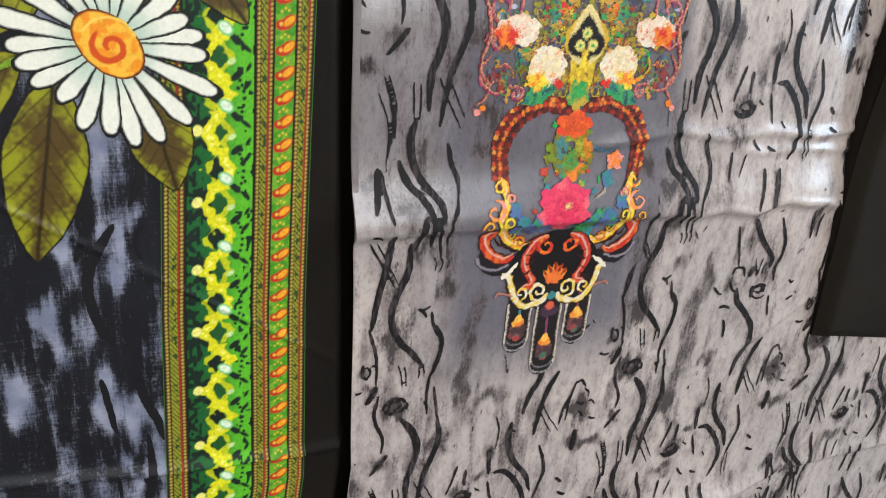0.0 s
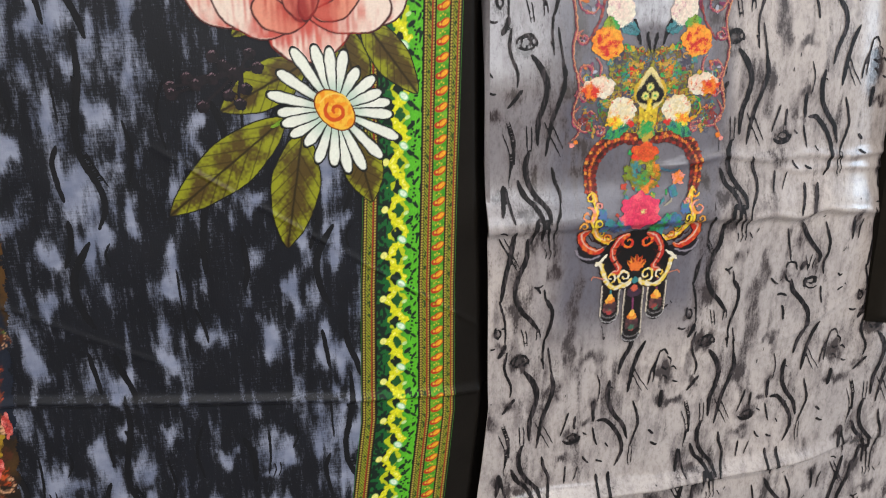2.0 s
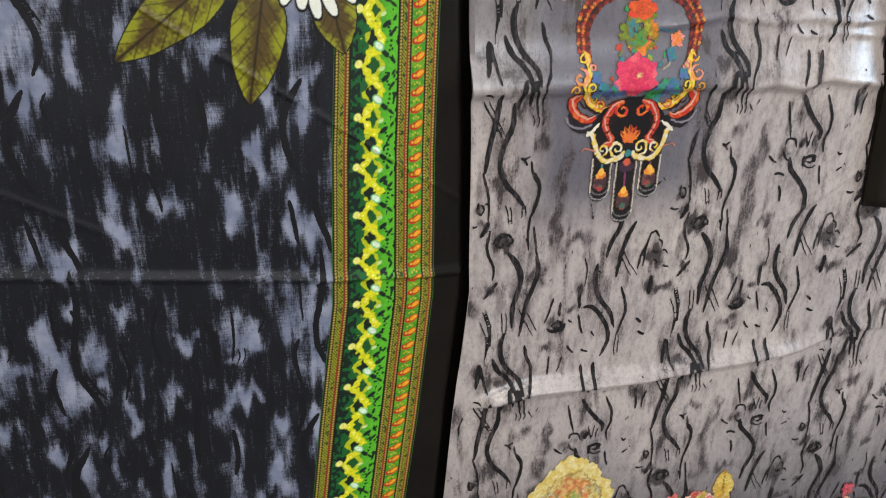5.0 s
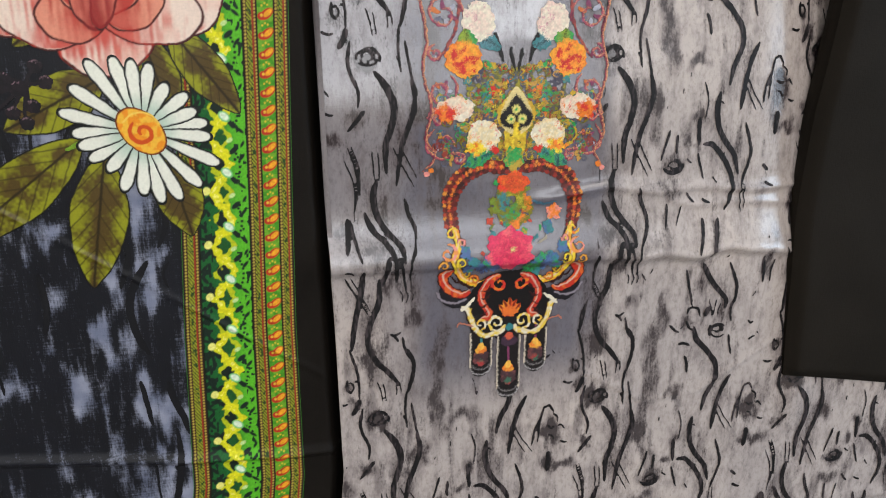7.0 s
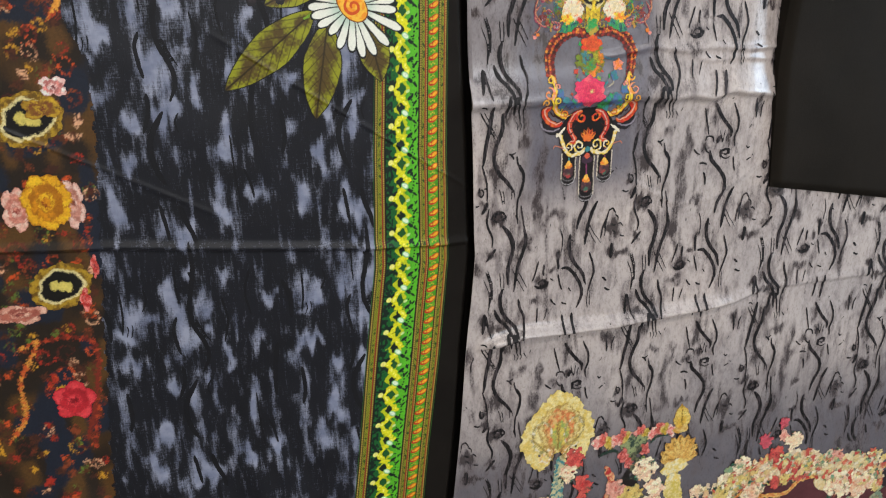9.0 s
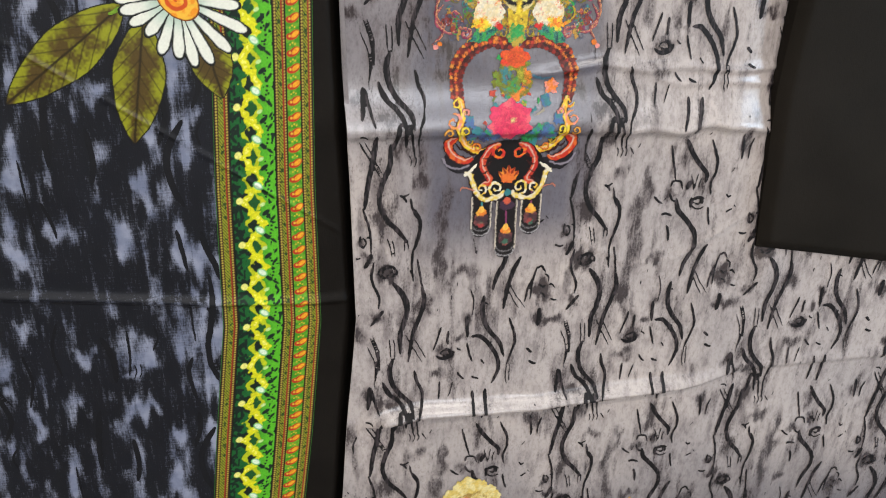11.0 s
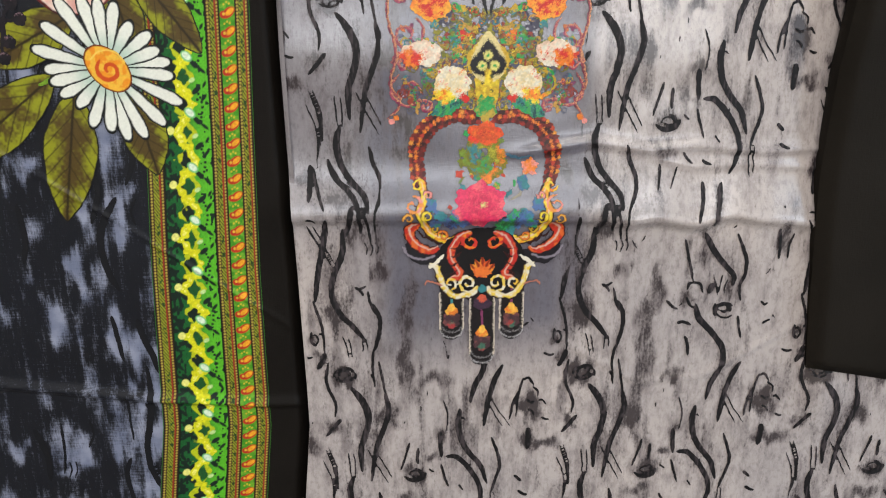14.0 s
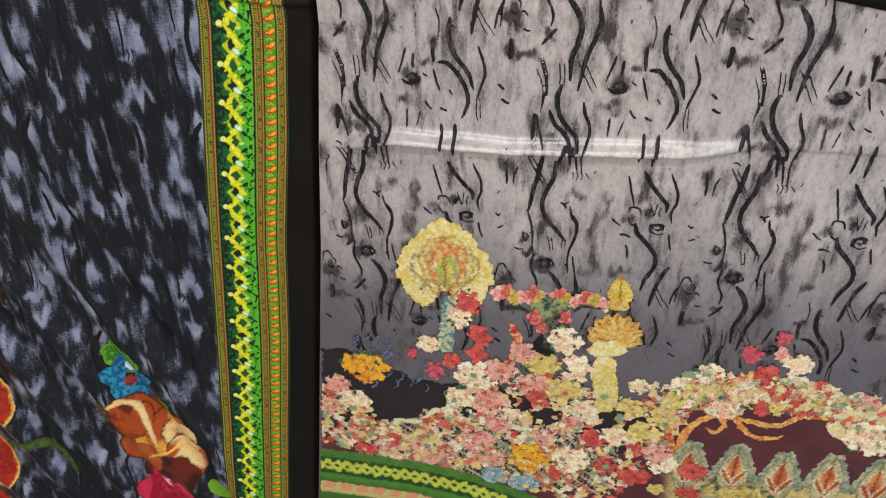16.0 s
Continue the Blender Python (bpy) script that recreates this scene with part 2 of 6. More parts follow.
def dupatta_depth(X, Z):
    y = -0.004 + 0.004 * fuzz(X, Z, 0.13, 0.2, 8) + 0.001 * fuzz(X, Z, 0.04, 0.04, 9)
    d = Z - along(X, (-0.80, -0.618, -0.486, -0.312, -0.205), (1.13, 1.116, 1.099, 1.078, 1.072))
    y = y + ridge(d, 0.0048, 0.0055, 0.0025)
    d = Z - (1.346 - 0.68 * (X + 0.468))
    y = y + ridge(d, 0.0014, 0.003, 0.002) * smooth(X, -0.50, -0.44)
    d = Z - (1.215 - 0.56 * (X + 0.623))
    y = y + ridge(d, 0.0013, 0.003, 0.002) * smooth(X, -0.46, -0.5)
    # gathered folds that run down towards the corner
    low = smooth(Z, 0.92, 0.45) * smooth(X, -0.36, -0.46)
    y = y - 0.026 * smooth(X, along(Z, ZS, SHIRT_L) - 0.012, along(Z, ZS, SHIRT_L) + 0.004)
    y = y + low * (0.004 + 0.011 * np.sin((X * 0.86 + Z * 0.42) * 62) + 0.004 * np.sin((X * 0.9 + Z * 0.35) * 140))
    return y


def wall_depth_surface(X, Z, depth, lift=0.0):
    """The cloth's face: it hangs just clear of the wall, which stands at y = 0.035."""
    return -(depth(X, Z) + lift)


def sheet_grid(x0, x1, z0, z1, step):
    xs = np.linspace(x0, x1, max(2, int(round((x1 - x0) / step)) + 1))
    zs = np.linspace(z0, z1, max(2, int(round((z1 - z0) / step)) + 1))
    return np.meshgrid(xs, zs)


# ---- the room: an added shell out of view, closed round the cloths and lamps ----
def room():
    def slab(name, label, material, *boxes):
        bm = bmesh.new()
        for b in boxes:
            box(bm, *b)
        tagged(part(name, bm, material), label, name.split("_")[0], kind="structure")

    slab("floor", "plain grey cement floor", FLOOR_TILE, (-2.1, 2.1, -2.9, 0.135, -0.1, 0.0))
    slab("ceiling", "plain white ceiling", WHITE_PAINT, (-2.1, 2.1, -2.9, 0.135, 2.7, 2.8))
    slab("wall_north", "plain painted wall behind the cloths", WALL_PAINT, (-2.1, 2.1, 0.035, 0.135, 0.0, 2.7))
    slab("wall_west", "plain painted side wall", WALL_PAINT, (-2.1, -2.0, -2.8, 0.035, 0.0, 2.7))
    # both openings below are made up to let the added lamps in
    slab("wall_east", "plain painted side wall added out of view, with an opening for the side lamp", WALL_PAINT,
         (2.0, 2.1, -2.8, -1.25, 0.0, 2.7), (2.0, 2.1, -0.25, 0.035, 0.0, 2.7),
         (2.0, 2.1, -1.25, -0.25, 0.0, 1.15), (2.0, 2.1, -1.25, -0.25, 2.35, 2.7))
    slab("wall_south", "plain painted wall added out of view, with a wide opening for the front lamp", WALL_PAINT,
         (-2.1, -1.1, -2.9, -2.8, 0.0, 2.7), (1.3, 2.1, -2.9, -2.8, 0.0, 2.7), (-1.1, 1.3, -2.9, -2.8, 2.5, 2.7))


room()


# ---- printing: painted motifs become thin dyed sheets that follow the cloth ----
def mixed(a, b, k):
    k = np.asarray(k)[..., None]
    return np.asarray(a) * (1 - k) + np.asarray(b) * k


def spline(points, n=14):
    """Points of a smooth line through the given ones."""
    p = np.array(points, float)
    p = np.vstack([2 * p[0] - p[1], p, 2 * p[-1] - p[-2]])
    out = []
    for k in range(1, len(p) - 2):
        t = np.linspace(0, 1, n, endpoint=False)[:, None]
        a, b, c, d = p[k - 1], p[k], p[k + 1], p[k + 2]
        out.append(0.5 * (2 * b + (c - a) * t + (2 * a - 5 * b + 4 * c - d) * t ** 2 + (3 * b - a - 3 * c + d) * t ** 3))
    return np.vstack([*out, p[-2:-1]])


class Canvas:
    """A patch of print: colours and cover over a grid on the wall plane."""

    def __init__(self, x0, x1, z0, z1, step, warp=0.0016):
        self.X, self.Z = sheet_grid(x0, x1, z0, z1, step)
        self.x0, self.z0, self.step = x0, z0, step
        self.GX, self.GZ = self.X, self.Z
        self.rgb, self.a, self.sd = np.zeros((*self.X.shape, 3)), np.zeros(self.X.shape), np.full(self.X.shape, 9.0)
        # a slight drift of the dye makes every printed edge uneven
        self.X = self.X + warp * (fuzz(self.GX, self.GZ, 0.0052, 0.0052, 201) - 0.5 + 0.8 * fuzz(self.GX, self.GZ, 0.0018, 0.0018, 202) - 0.4)
        self.Z = self.Z + warp * (fuzz(self.GX, self.GZ, 0.0052, 0.0052, 203) - 0.5 + 0.8 * fuzz(self.GX, self.GZ, 0.0018, 0.0018, 204) - 0.4)

    def win(self, xa, xb, za, zb):
        h, w = self.X.shape
        i0, i1 = int((xa - self.x0) / self.step) - 1, int((xb - self.x0) / self.step) + 3
        j0, j1 = int((za - self.z0) / self.step) - 1, int((zb - self.z0) / self.step) + 3
        return slice(max(0, j0), max(0, min(h, j1))), slice(max(0, i0), max(0, min(w, i1)))

    def cut(self, where):
        self.a[where], self.sd[where] = 0, 9.0

    def lay(self, s, cover, colour, dist=None):
        self.sd[s] = np.minimum(self.sd[s], (0.5 - np.clip(cover, 0, 1)) * 2 * self.step if dist is None else dist)
        k = np.clip(cover, 0, 1)[..., None]
        self.rgb[s] = self.rgb[s] * (1 - k) + np.asarray(colour) * k
        self.a[s] = np.maximum(self.a[s], k[..., 0])

    def fill(self, cover, colour):
        self.lay((slice(None), slice(None)), cover, colour)

    def blob(self, cx, cz, a, b, colour, ang=0.0, lump=0.0, lobes=5, seed=0, other=None, rim=None, rimw=0.0008, soft=1.0, mix_size=0.004):
        """A filled oval, lobed by lump; other: a second tone in patches; rim: its outline's colour."""
        m = max(a, b) * (1 + lump) + 0.002
        s = self.win(cx - m, cx + m, cz - m, cz + m)
        X, Z = self.X[s] - cx, self.Z[s] - cz
        if X.size == 0:
            return
        c, n = math.cos(radians(ang)), math.sin(radians(ang))
        u, v = (c * X + n * Z) / a, (-n * X + c * Z) / b
        th, r = np.arctan2(v, u), np.hypot(u, v)
        edge = 1 + lump * (0.6 * np.cos(lobes * th + seed * 1.7) + 0.4 * np.cos((2 * lobes + 1) * th + seed * 2.9))
        d = (r - edge) * min(a, b)
        col = np.ones((*X.shape, 3)) * np.asarray(colour)
        if other is not None:
            k = smooth(fuzz(self.X[s] + seed * 0.013, self.Z[s], mix_size, mix_size, 40 + seed % 7) + 0.35 * fuzz(self.X[s], self.Z[s], mix_size * 0.3, mix_size * 0.3, 50), 0.5, 0.85)
            col = mixed(col, np.asarray(other), k)
        if rim is not None:
            col = mixed(col, np.asarray(rim), np.clip((d + rimw) / self.step + 0.5, 0, 1))
        self.lay(s, np.clip(0.5 - d / (self.step * soft), 0, 1), col, d)

    def stroke(self, points, w0, w1, colour, taper=0.25, n=14, other=None):
        """A brush line w0 wide at its start and w1 at its end, thinner at the tips."""
        p = spline(points, n)
        m = max(w0, w1) + 0.001
        s = self.win(p[:, 0].min() - m, p[:, 0].max() + m, p[:, 1].min() - m, p[:, 1].max() + m)
        X, Z = self.X[s], self.Z[s]
        if X.size == 0:
            return
        best = np.full(X.shape, 1e9)
        for k in range(len(p) - 1):
            ax, az = p[k]
            dx, dz = p[k + 1] - p[k]
            t = np.clip(((X - ax) * dx + (Z - az) * dz) / (dx * dx + dz * dz + 1e-12), 0, 1)
            g = (k + t) / (len(p) - 1)
            w = (w0 + (w1 - w0) * g) / 2
            if taper:
                w = w * (0.25 + 0.75 * np.clip(g / taper, 0, 1) ** 0.5 * np.clip((1 - g) / taper, 0, 1) ** 0.5)
            best = np.minimum(best, np.hypot(X - ax - t * dx, Z - az - t * dz) - w)
        col = np.ones((*X.shape, 3)) * np.asarray(colour)
        if other is not None:
            col = mixed(col, np.asarray(other), smooth(fuzz(X, Z, 0.003, 0.003, 61), 0.35, 0.65))
        self.lay(s, np.clip(0.5 - best / self.step, 0, 1), col, best)

    def ring(self, cx, cz, a, b, w, colour, start=0, end=360, other=None):
        n = max(4, int(abs(end - start) / 30))
        self.stroke([(cx + a * math.cos(radians(q)), cz + b * math.sin(radians(q))) for q in np.linspace(start, end, n + 1)], w, w, colour, 0, 6, other)

    def spiral(self, cx, cz, r, w, colour, start=0, turns=1.4, sense=1, other=None):
        pts = []
        for k in np.linspace(0, 1, int(9 * turns) + 2):
            q = radians(start) + sense * k * turns * 2 * math.pi
            pts.append((cx + r * (1 - 0.82 * k) * math.cos(q), cz + r * (1 - 0.82 * k) * math.sin(q)))
        self.stroke(pts, w, w * 0.6, colour, 0.15, 6, other)

    def beads(self, points, r, colours, gap=2.2, rim=None):
        p = spline(points, 30)
        run = np.concatenate([[0], np.cumsum(np.hypot(*np.diff(p, axis=0).T))])
        for k, q in enumerate(np.arange(0, run[-1], r * gap)):
            self.blob(np.interp(q, run, p[:, 0]), np.interp(q, run, p[:, 1]), r, r, colours[k % len(colours)], rim=rim, rimw=r * 0.3)

    def flower(self, cx, cz, a, b, light, mid, dark, seed=0, petals=5, core=None):
        """A full printed bloom: an outer ring of petals, an inner one and a heart."""
        rng = np.random.RandomState(seed + 5)
        for ring_r, size, tone in ((0.58, 0.46, light), (0.34, 0.36, mid), (0.14, 0.26, light)):
            off = rng.rand() * 6.3
            for k in range(petals):
                q = off + k * 2 * math.pi / petals
                self.blob(cx + a * ring_r * math.cos(q), cz + b * ring_r * math.sin(q), a * size, b * size, tone,
                          lump=0.08, lobes=4, seed=seed + k, other=mixed(np.array(tone), np.array(mid if tone is light else dark), 0.55), rim=mixed(np.array(mid), np.array(dark), 0.45), rimw=min(a, b) * 0.05, mix_size=max(a * 0.35, 0.0015))
        self.blob(cx, cz, a * 0.2, b * 0.2, core if core is not None else dark, lump=0.2, seed=seed, other=mid)

    def leaf(self, base, tip, width, light, dark, rim=None, seed=0, bow=0.0):
        """A pointed leaf with a midrib and side veins."""
        (bx, bz), (tx, tz) = base, tip
        L = math.hypot(tx - bx, tz - bz)
        ex, ez = (tx - bx) / L, (tz - bz) / L
        m = L * 0.6 + width
        s = self.win((bx + tx) / 2 - m, (bx + tx) / 2 + m, (bz + tz) / 2 - m, (bz + tz) / 2 + m)
        X, Z = self.X[s] - bx, self.Z[s] - bz
        if X.size == 0:
            return
        u, v = (X * ex + Z * ez) / L, -X * ez + Z * ex
        uc = np.clip(u, 0, 1)
        v = v - bow * 4 * uc * (1 - uc)
        half = width / 2 * (np.sin(np.pi * uc ** 0.9) ** 0.75) * (1 + 0.02 * np.sin(uc * 17 + seed))
        d = np.abs(v) - half + np.where((u < 0) | (u > 1), 1.0, 0.0)
        patch = fuzz(self.X[s], self.Z[s], 0.013, 0.013, 70 + seed) * 0.7 + fuzz(self.X[s], self.Z[s], 0.0022, 0.0022, 71) * 0.3
        col = mixed(light, dark, smooth(patch + 0.55 * (1 - np.abs(v) / (half + 1e-6)), 0.45, 0.98))
        vein = np.abs(((uc - np.abs(v) / width * 0.55) * 8) % 1 - 0.5)
        col = mixed(col, np.asarray(dark) * 0.45, 0.75 * smooth(vein, 0.13, 0.0) * (half > width * 0.12))
        col = mixed(col, np.asarray(dark) * 0.3, smooth(np.abs(v), 0.0016, 0.0004))
        if rim is not None:
            col = mixed(col, rim, np.clip((d + 0.0012) / self.step + 0.5, 0, 1))
        self.lay(s, np.clip(0.5 - d / self.step, 0, 1), col, d)

    def print_on(self, name, depth, parent, label="", lift=0.0012, material=None, speckle=1, kind=""):
        """Makes the sheet: its outline is drawn in to the painted edge, its dye lightly dithered."""
        lift = 0.0004 + 0.22 * lift
        rows, cols = np.where(self.a.max(1) > 0)[0], np.where(self.a.max(0) > 0)[0]
        cut = (slice(max(0, rows[0] - 3), rows[-1] + 4), slice(max(0, cols[0] - 3), cols[-1] + 4))
        rgb, paint, GX, GZ = self.rgb[cut], self.a[cut], self.GX[cut], self.GZ[cut]
        if speckle:
            rng = np.random.RandomState(7)
            h, w = paint.shape
            j, i = np.indices((h, w))
            jj = np.clip(j + rng.randint(-speckle, speckle + 1, (h, w)), 0, h - 1)
            ii = np.clip(i + rng.randint(-speckle, speckle + 1, (h, w)), 0, w - 1)
            ok = (paint[jj, ii] > 0.5) & (rng.rand(h, w) < 0.7)
            rgb = np.where(ok[..., None], rgb[jj, ii], rgb)
        grain = 1 + (0.36 if speckle else 0.10) * (fuzz(GX, GZ, 0.0014, 0.0014, 90) - 0.5)
        sd = np.where(paint > 0, self.sd[cut], np.maximum(self.sd[cut], 0.1 * self.step))
        gz, gx = np.gradient(np.clip(sd, -3 * self.step, 3 * self.step), self.step)
        near = (sd > 0) & (sd < 1.6 * self.step)
        size = np.maximum(np.hypot(gx, gz), 0.4)
        move = np.where(near, np.clip(sd, 0, 1.2 * self.step), 0) / size ** 2
        X, Z = GX - gx * move, GZ - gz * move
        # unpainted corners take the colour of a painted neighbour
        lone = paint < 0.5
        for dj, di in ((0, 1), (0, -1), (1, 0), (-1, 0), (1, 1), (-1, -1), (1, -1), (-1, 1)):
            take = lone & (np.roll(paint, (dj, di), (0, 1)) > 0.5)
            rgb = np.where(take[..., None], np.roll(rgb, (dj, di), (0, 1)), rgb)
            lone = lone & ~take
        inner, fair = sd < 0, sd < 1.6 * self.step
        four = lambda m: np.stack([m[:-1, :-1], m[1:, :-1], m[:-1, 1:], m[1:, 1:]])
        keep = (four(inner).sum(0) >= 1) & four(fair).all(0)
        Y = np.zeros(X.shape)
        Y[fair] = wall_depth_surface(X[fair], Z[fair], depth, lift)
        ob = grid_mesh(name, X, Y, Z, inner, material or DYE, parent, label,
                       dye=rgb * grain[..., None], quad_keep=keep)
        return tagged(ob, kind=kind)


INK = srgb(17, 13, 15)
CREAM, WHITE = srgb(238, 228, 205), srgb(240, 238, 228)
YELLOW, GOLD, ORANGE = srgb(245, 215, 60), srgb(205, 165, 45), srgb(240, 130, 40)
RED, PINK, ROSE, MAROON = srgb(215, 50, 40), srgb(235, 60, 95), srgb(240, 150, 140), srgb(110, 38, 42)
GREEN, TEAL, LIME, OLIVE = srgb(50, 160, 80), srgb(60, 130, 135), srgb(130, 190, 40), srgb(120, 120, 30)
PLUM, BLUE = srgb(130, 60, 95), srgb(80, 110, 160)


# ---- the dark printed dupatta ----
def border_left(Z):
    return along(Z, ZS, BORDER_L)


def border_right(Z):
    return along(Z, ZS, BORDER_R)


def shirt_left(Z):
    return along(Z, ZS, SHIRT_L)


dupatta = tagged(new("dupatta"), "navy-black printed dupatta with a green border, hanging on the wall", "scarf")
shirt = tagged(new("shirt_fabric"), "grey satin shirt piece with printed neckline, hanging on the wall", "fabric")
CELL_X, CELL_Z = 0.221, 0.333
Z_LOW, Z_TOP = 0.12, 1.60


def cells(x0, x1, z0, z1):
    """The shifts of the printed repeat that touch a stretch of cloth."""
    for i in range(int(math.floor((x0 + 0.12) / CELL_X)) - 1, int(math.ceil((x1 + 0.12) / CELL_X)) + 1):
        for j in range(int(math.floor((z0 - 0.9) / CELL_Z)) - 1, int(math.ceil((z1 - 0.9) / CELL_Z)) + 1):
            yield i * CELL_X, j * CELL_Z


def strokes(c, colour, width, dx, dz):
    """A brush that draws with the given shift."""
    def go(w, *pts):
        moved = [(x + dx, z + dz) for x, z in pts]
        c.stroke(moved, w * width, w * width * 0.8, colour, 0.16, 5)
    return go


def brush_marks(c, colour, width, box):
    """The satin repeat: paired wavy strokes, crossed bristle lines, scribbled knots and dashes."""
    for dx, dz in cells(*box):
        go = strokes(c, colour, width, dx, dz)
        go(0.0063, (-0.126, 1.089), (-0.115, 1.074), (-0.110, 1.058), (-0.113, 1.042), (-0.118, 1.026), (-0.118, 1.002))
        go(0.0025, (-0.099, 1.114), (-0.096, 1.095), (-0.093, 1.079))
        go(0.0050, (-0.094, 1.082), (-0.091, 1.064), (-0.097, 1.044), (-0.104, 1.024), (-0.109, 0.991))
        go(0.0013, (-0.112, 1.025), (-0.105, 1.011), (-0.093, 0.989))
        go(0.0013, (-0.103, 1.021), (-0.097, 1.009), (-0.089, 0.994))
        go(0.0031, (-0.145, 1.114), (-0.148, 1.099), (-0.146, 1.087), (-0.140, 1.073), (-0.141, 1.059))
        go(0.0037, (-0.136, 1.057), (-0.142, 1.049), (-0.150, 1.040))
        go(0.0016, (-0.151, 1.026), (-0.145, 1.008), (-0.143, 0.988), (-0.147, 0.967))
        go(0.0014, (-0.148, 1.027), (-0.142, 1.008), (-0.141, 0.984))
        go(0.0056, (-0.126, 0.997), (-0.130, 0.983), (-0.127, 0.965), (-0.119, 0.951), (-0.107, 0.937), (-0.104, 0.923))
        go(0.0014, (-0.130, 1.022), (-0.129, 1.010), (-0.128, 0.996))
        go(0.0014, (-0.125, 1.021), (-0.124, 1.009), (-0.124, 0.996))
        go(0.0050, (-0.138, 0.968), (-0.131, 0.952), (-0.120, 0.941), (-0.113, 0.927), (-0.111, 0.903))
        go(0.0037, (-0.102, 0.979), (-0.099, 0.965), (-0.093, 0.950), (-0.094, 0.935), (-0.099, 0.921))
        go(0.0019, (-0.098, 0.925), (-0.099, 0.910), (-0.097, 0.891))
        go(0.0031, (-0.151, 0.962), (-0.148, 0.946), (-0.142, 0.925))
        go(0.0025, (-0.072, 1.031), (-0.076, 1.018), (-0.081, 1.003))
        go(0.0031, (-0.064, 1.026), (-0.065, 1.017), (-0.065, 1.009))
        go(0.0025, (-0.073, 0.962), (-0.073, 0.951), (-0.074, 0.939))
        go(0.0016, (-0.058, 0.960), (-0.060, 0.951), (-0.063, 0.941))
        go(0.0016, (-0.040, 1.074), (-0.036, 1.058), (-0.038, 1.040))
        go(0.0044, (-0.043, 1.042), (-0.043, 1.030), (-0.042, 1.016))
        go(0.0025, (-0.043, 1.009), (-0.040, 0.997), (-0.036, 0.984))
        go(0.0050, (-0.038, 1.017), (-0.028, 1.016), (-0.017, 1.005), (-0.008, 0.990), (-0.005, 0.979), (-0.006, 0.968), (-0.012, 0.953))
        go(0.0056, (-0.024, 1.065), (-0.026, 1.050), (-0.023, 1.033), (-0.015, 1.019), (-0.005, 1.006), (0.001, 0.987))
        go(0.0031, (0.005, 1.036), (0.011, 1.019), (0.013, 1.005), (0.008, 0.988), (0.004, 0.974))
        go(0.0014, (0.005, 0.976), (0.004, 0.963), (0.006, 0.950))
        go(0.0014, (0.008, 0.977), (0.008, 0.966), (0.009, 0.953))
        go(0.0037, (-0.035, 0.946), (-0.034, 0.931), (-0.037, 0.911))
        go(0.0044, (-0.019, 0.946), (-0.020, 0.928), (-0.022, 0.907))
        go(0.0022, (0.034, 1.096), (0.030, 1.078), (0.028, 1.057))
        go(0.0056, (0.040, 1.045), (0.040, 1.035), (0.039, 1.023))
        go(0.0013, (0.067, 1.015), (0.075, 0.992), (0.074, 0.961))
        go(0.0050, (0.068, 0.963), (0.068, 0.949), (0.066, 0.933))
        go(0.0025, (0.034, 1.094), (0.039, 1.096), (0.044, 1.089))
        go(0.0019, (0.043, 1.087), (0.048, 1.083), (0.048, 1.077))
        go(0.0022, (0.038, 1.074), (0.042, 1.071), (0.045, 1.073))
        go(0.0019, (0.039, 1.064), (0.043, 1.062), (0.045, 1.058))
        go(0.0022, (0.052, 1.056), (0.056, 1.054), (0.059, 1.054))
        go(0.0019, (0.049, 1.073), (0.052, 1.074), (0.056, 1.069))
        go(0.0031, (0.028, 0.995), (0.031, 0.992), (0.034, 0.989))
        go(0.0031, (0.031, 0.978), (0.036, 0.975), (0.040, 0.974))
        go(0.0025, (-0.036, 0.965), (-0.033, 0.963), (-0.028, 0.961))
        go(0.0025, (-0.053, 0.972), (-0.049, 0.966), (-0.045, 0.962))
        go(0.0019, (-0.026, 0.986), (-0.024, 0.983), (-0.022, 0.980))
        go(0.0019, (-0.054, 1.004), (-0.052, 1.002), (-0.049, 1.000))
        go(0.0056, (-0.141, 1.250), (-0.145, 1.224), (-0.150, 1.202), (-0.154, 1.174))
        go(0.0025, (-0.156, 1.175), (-0.150, 1.154), (-0.148, 1.138), (-0.148, 1.123))
        go(0.0019, (-0.158, 1.244), (-0.150, 1.229), (-0.137, 1.206))
        go(0.0013, (-0.153, 1.244), (-0.146, 1.231), (-0.135, 1.209))
        go(0.0019, (-0.158, 1.250), (-0.153, 1.250), (-0.150, 1.247))
        go(0.0056, (-0.127, 1.240), (-0.128, 1.219), (-0.136, 1.199), (-0.139, 1.181), (-0.132, 1.162), (-0.119, 1.147), (-0.110, 1.134))
        go(0.0014, (-0.113, 1.137), (-0.113, 1.130), (-0.113, 1.124))
        go(0.0014, (-0.110, 1.137), (-0.109, 1.131), (-0.109, 1.126))
        go(0.0050, (-0.118, 1.262), (-0.121, 1.245), (-0.126, 1.233))
        go(0.0025, (-0.109, 1.261), (-0.105, 1.244), (-0.103, 1.228))
        go(0.0014, (-0.108, 1.228), (-0.106, 1.223), (-0.107, 1.217))
        go(0.0014, (-0.103, 1.228), (-0.101, 1.223), (-0.103, 1.216))
        go(0.0014, (-0.099, 1.228), (-0.096, 1.223), (-0.098, 1.217))
        go(0.0014, (-0.093, 1.227), (-0.091, 1.224), (-0.088, 1.219))
        go(0.0025, (-0.107, 1.183), (-0.104, 1.169), (-0.100, 1.161))
        go(0.0041, (-0.103, 1.171), (-0.097, 1.157), (-0.098, 1.141), (-0.103, 1.124))
        go(0.0025, (-0.103, 1.127), (-0.105, 1.109), (-0.103, 1.088))
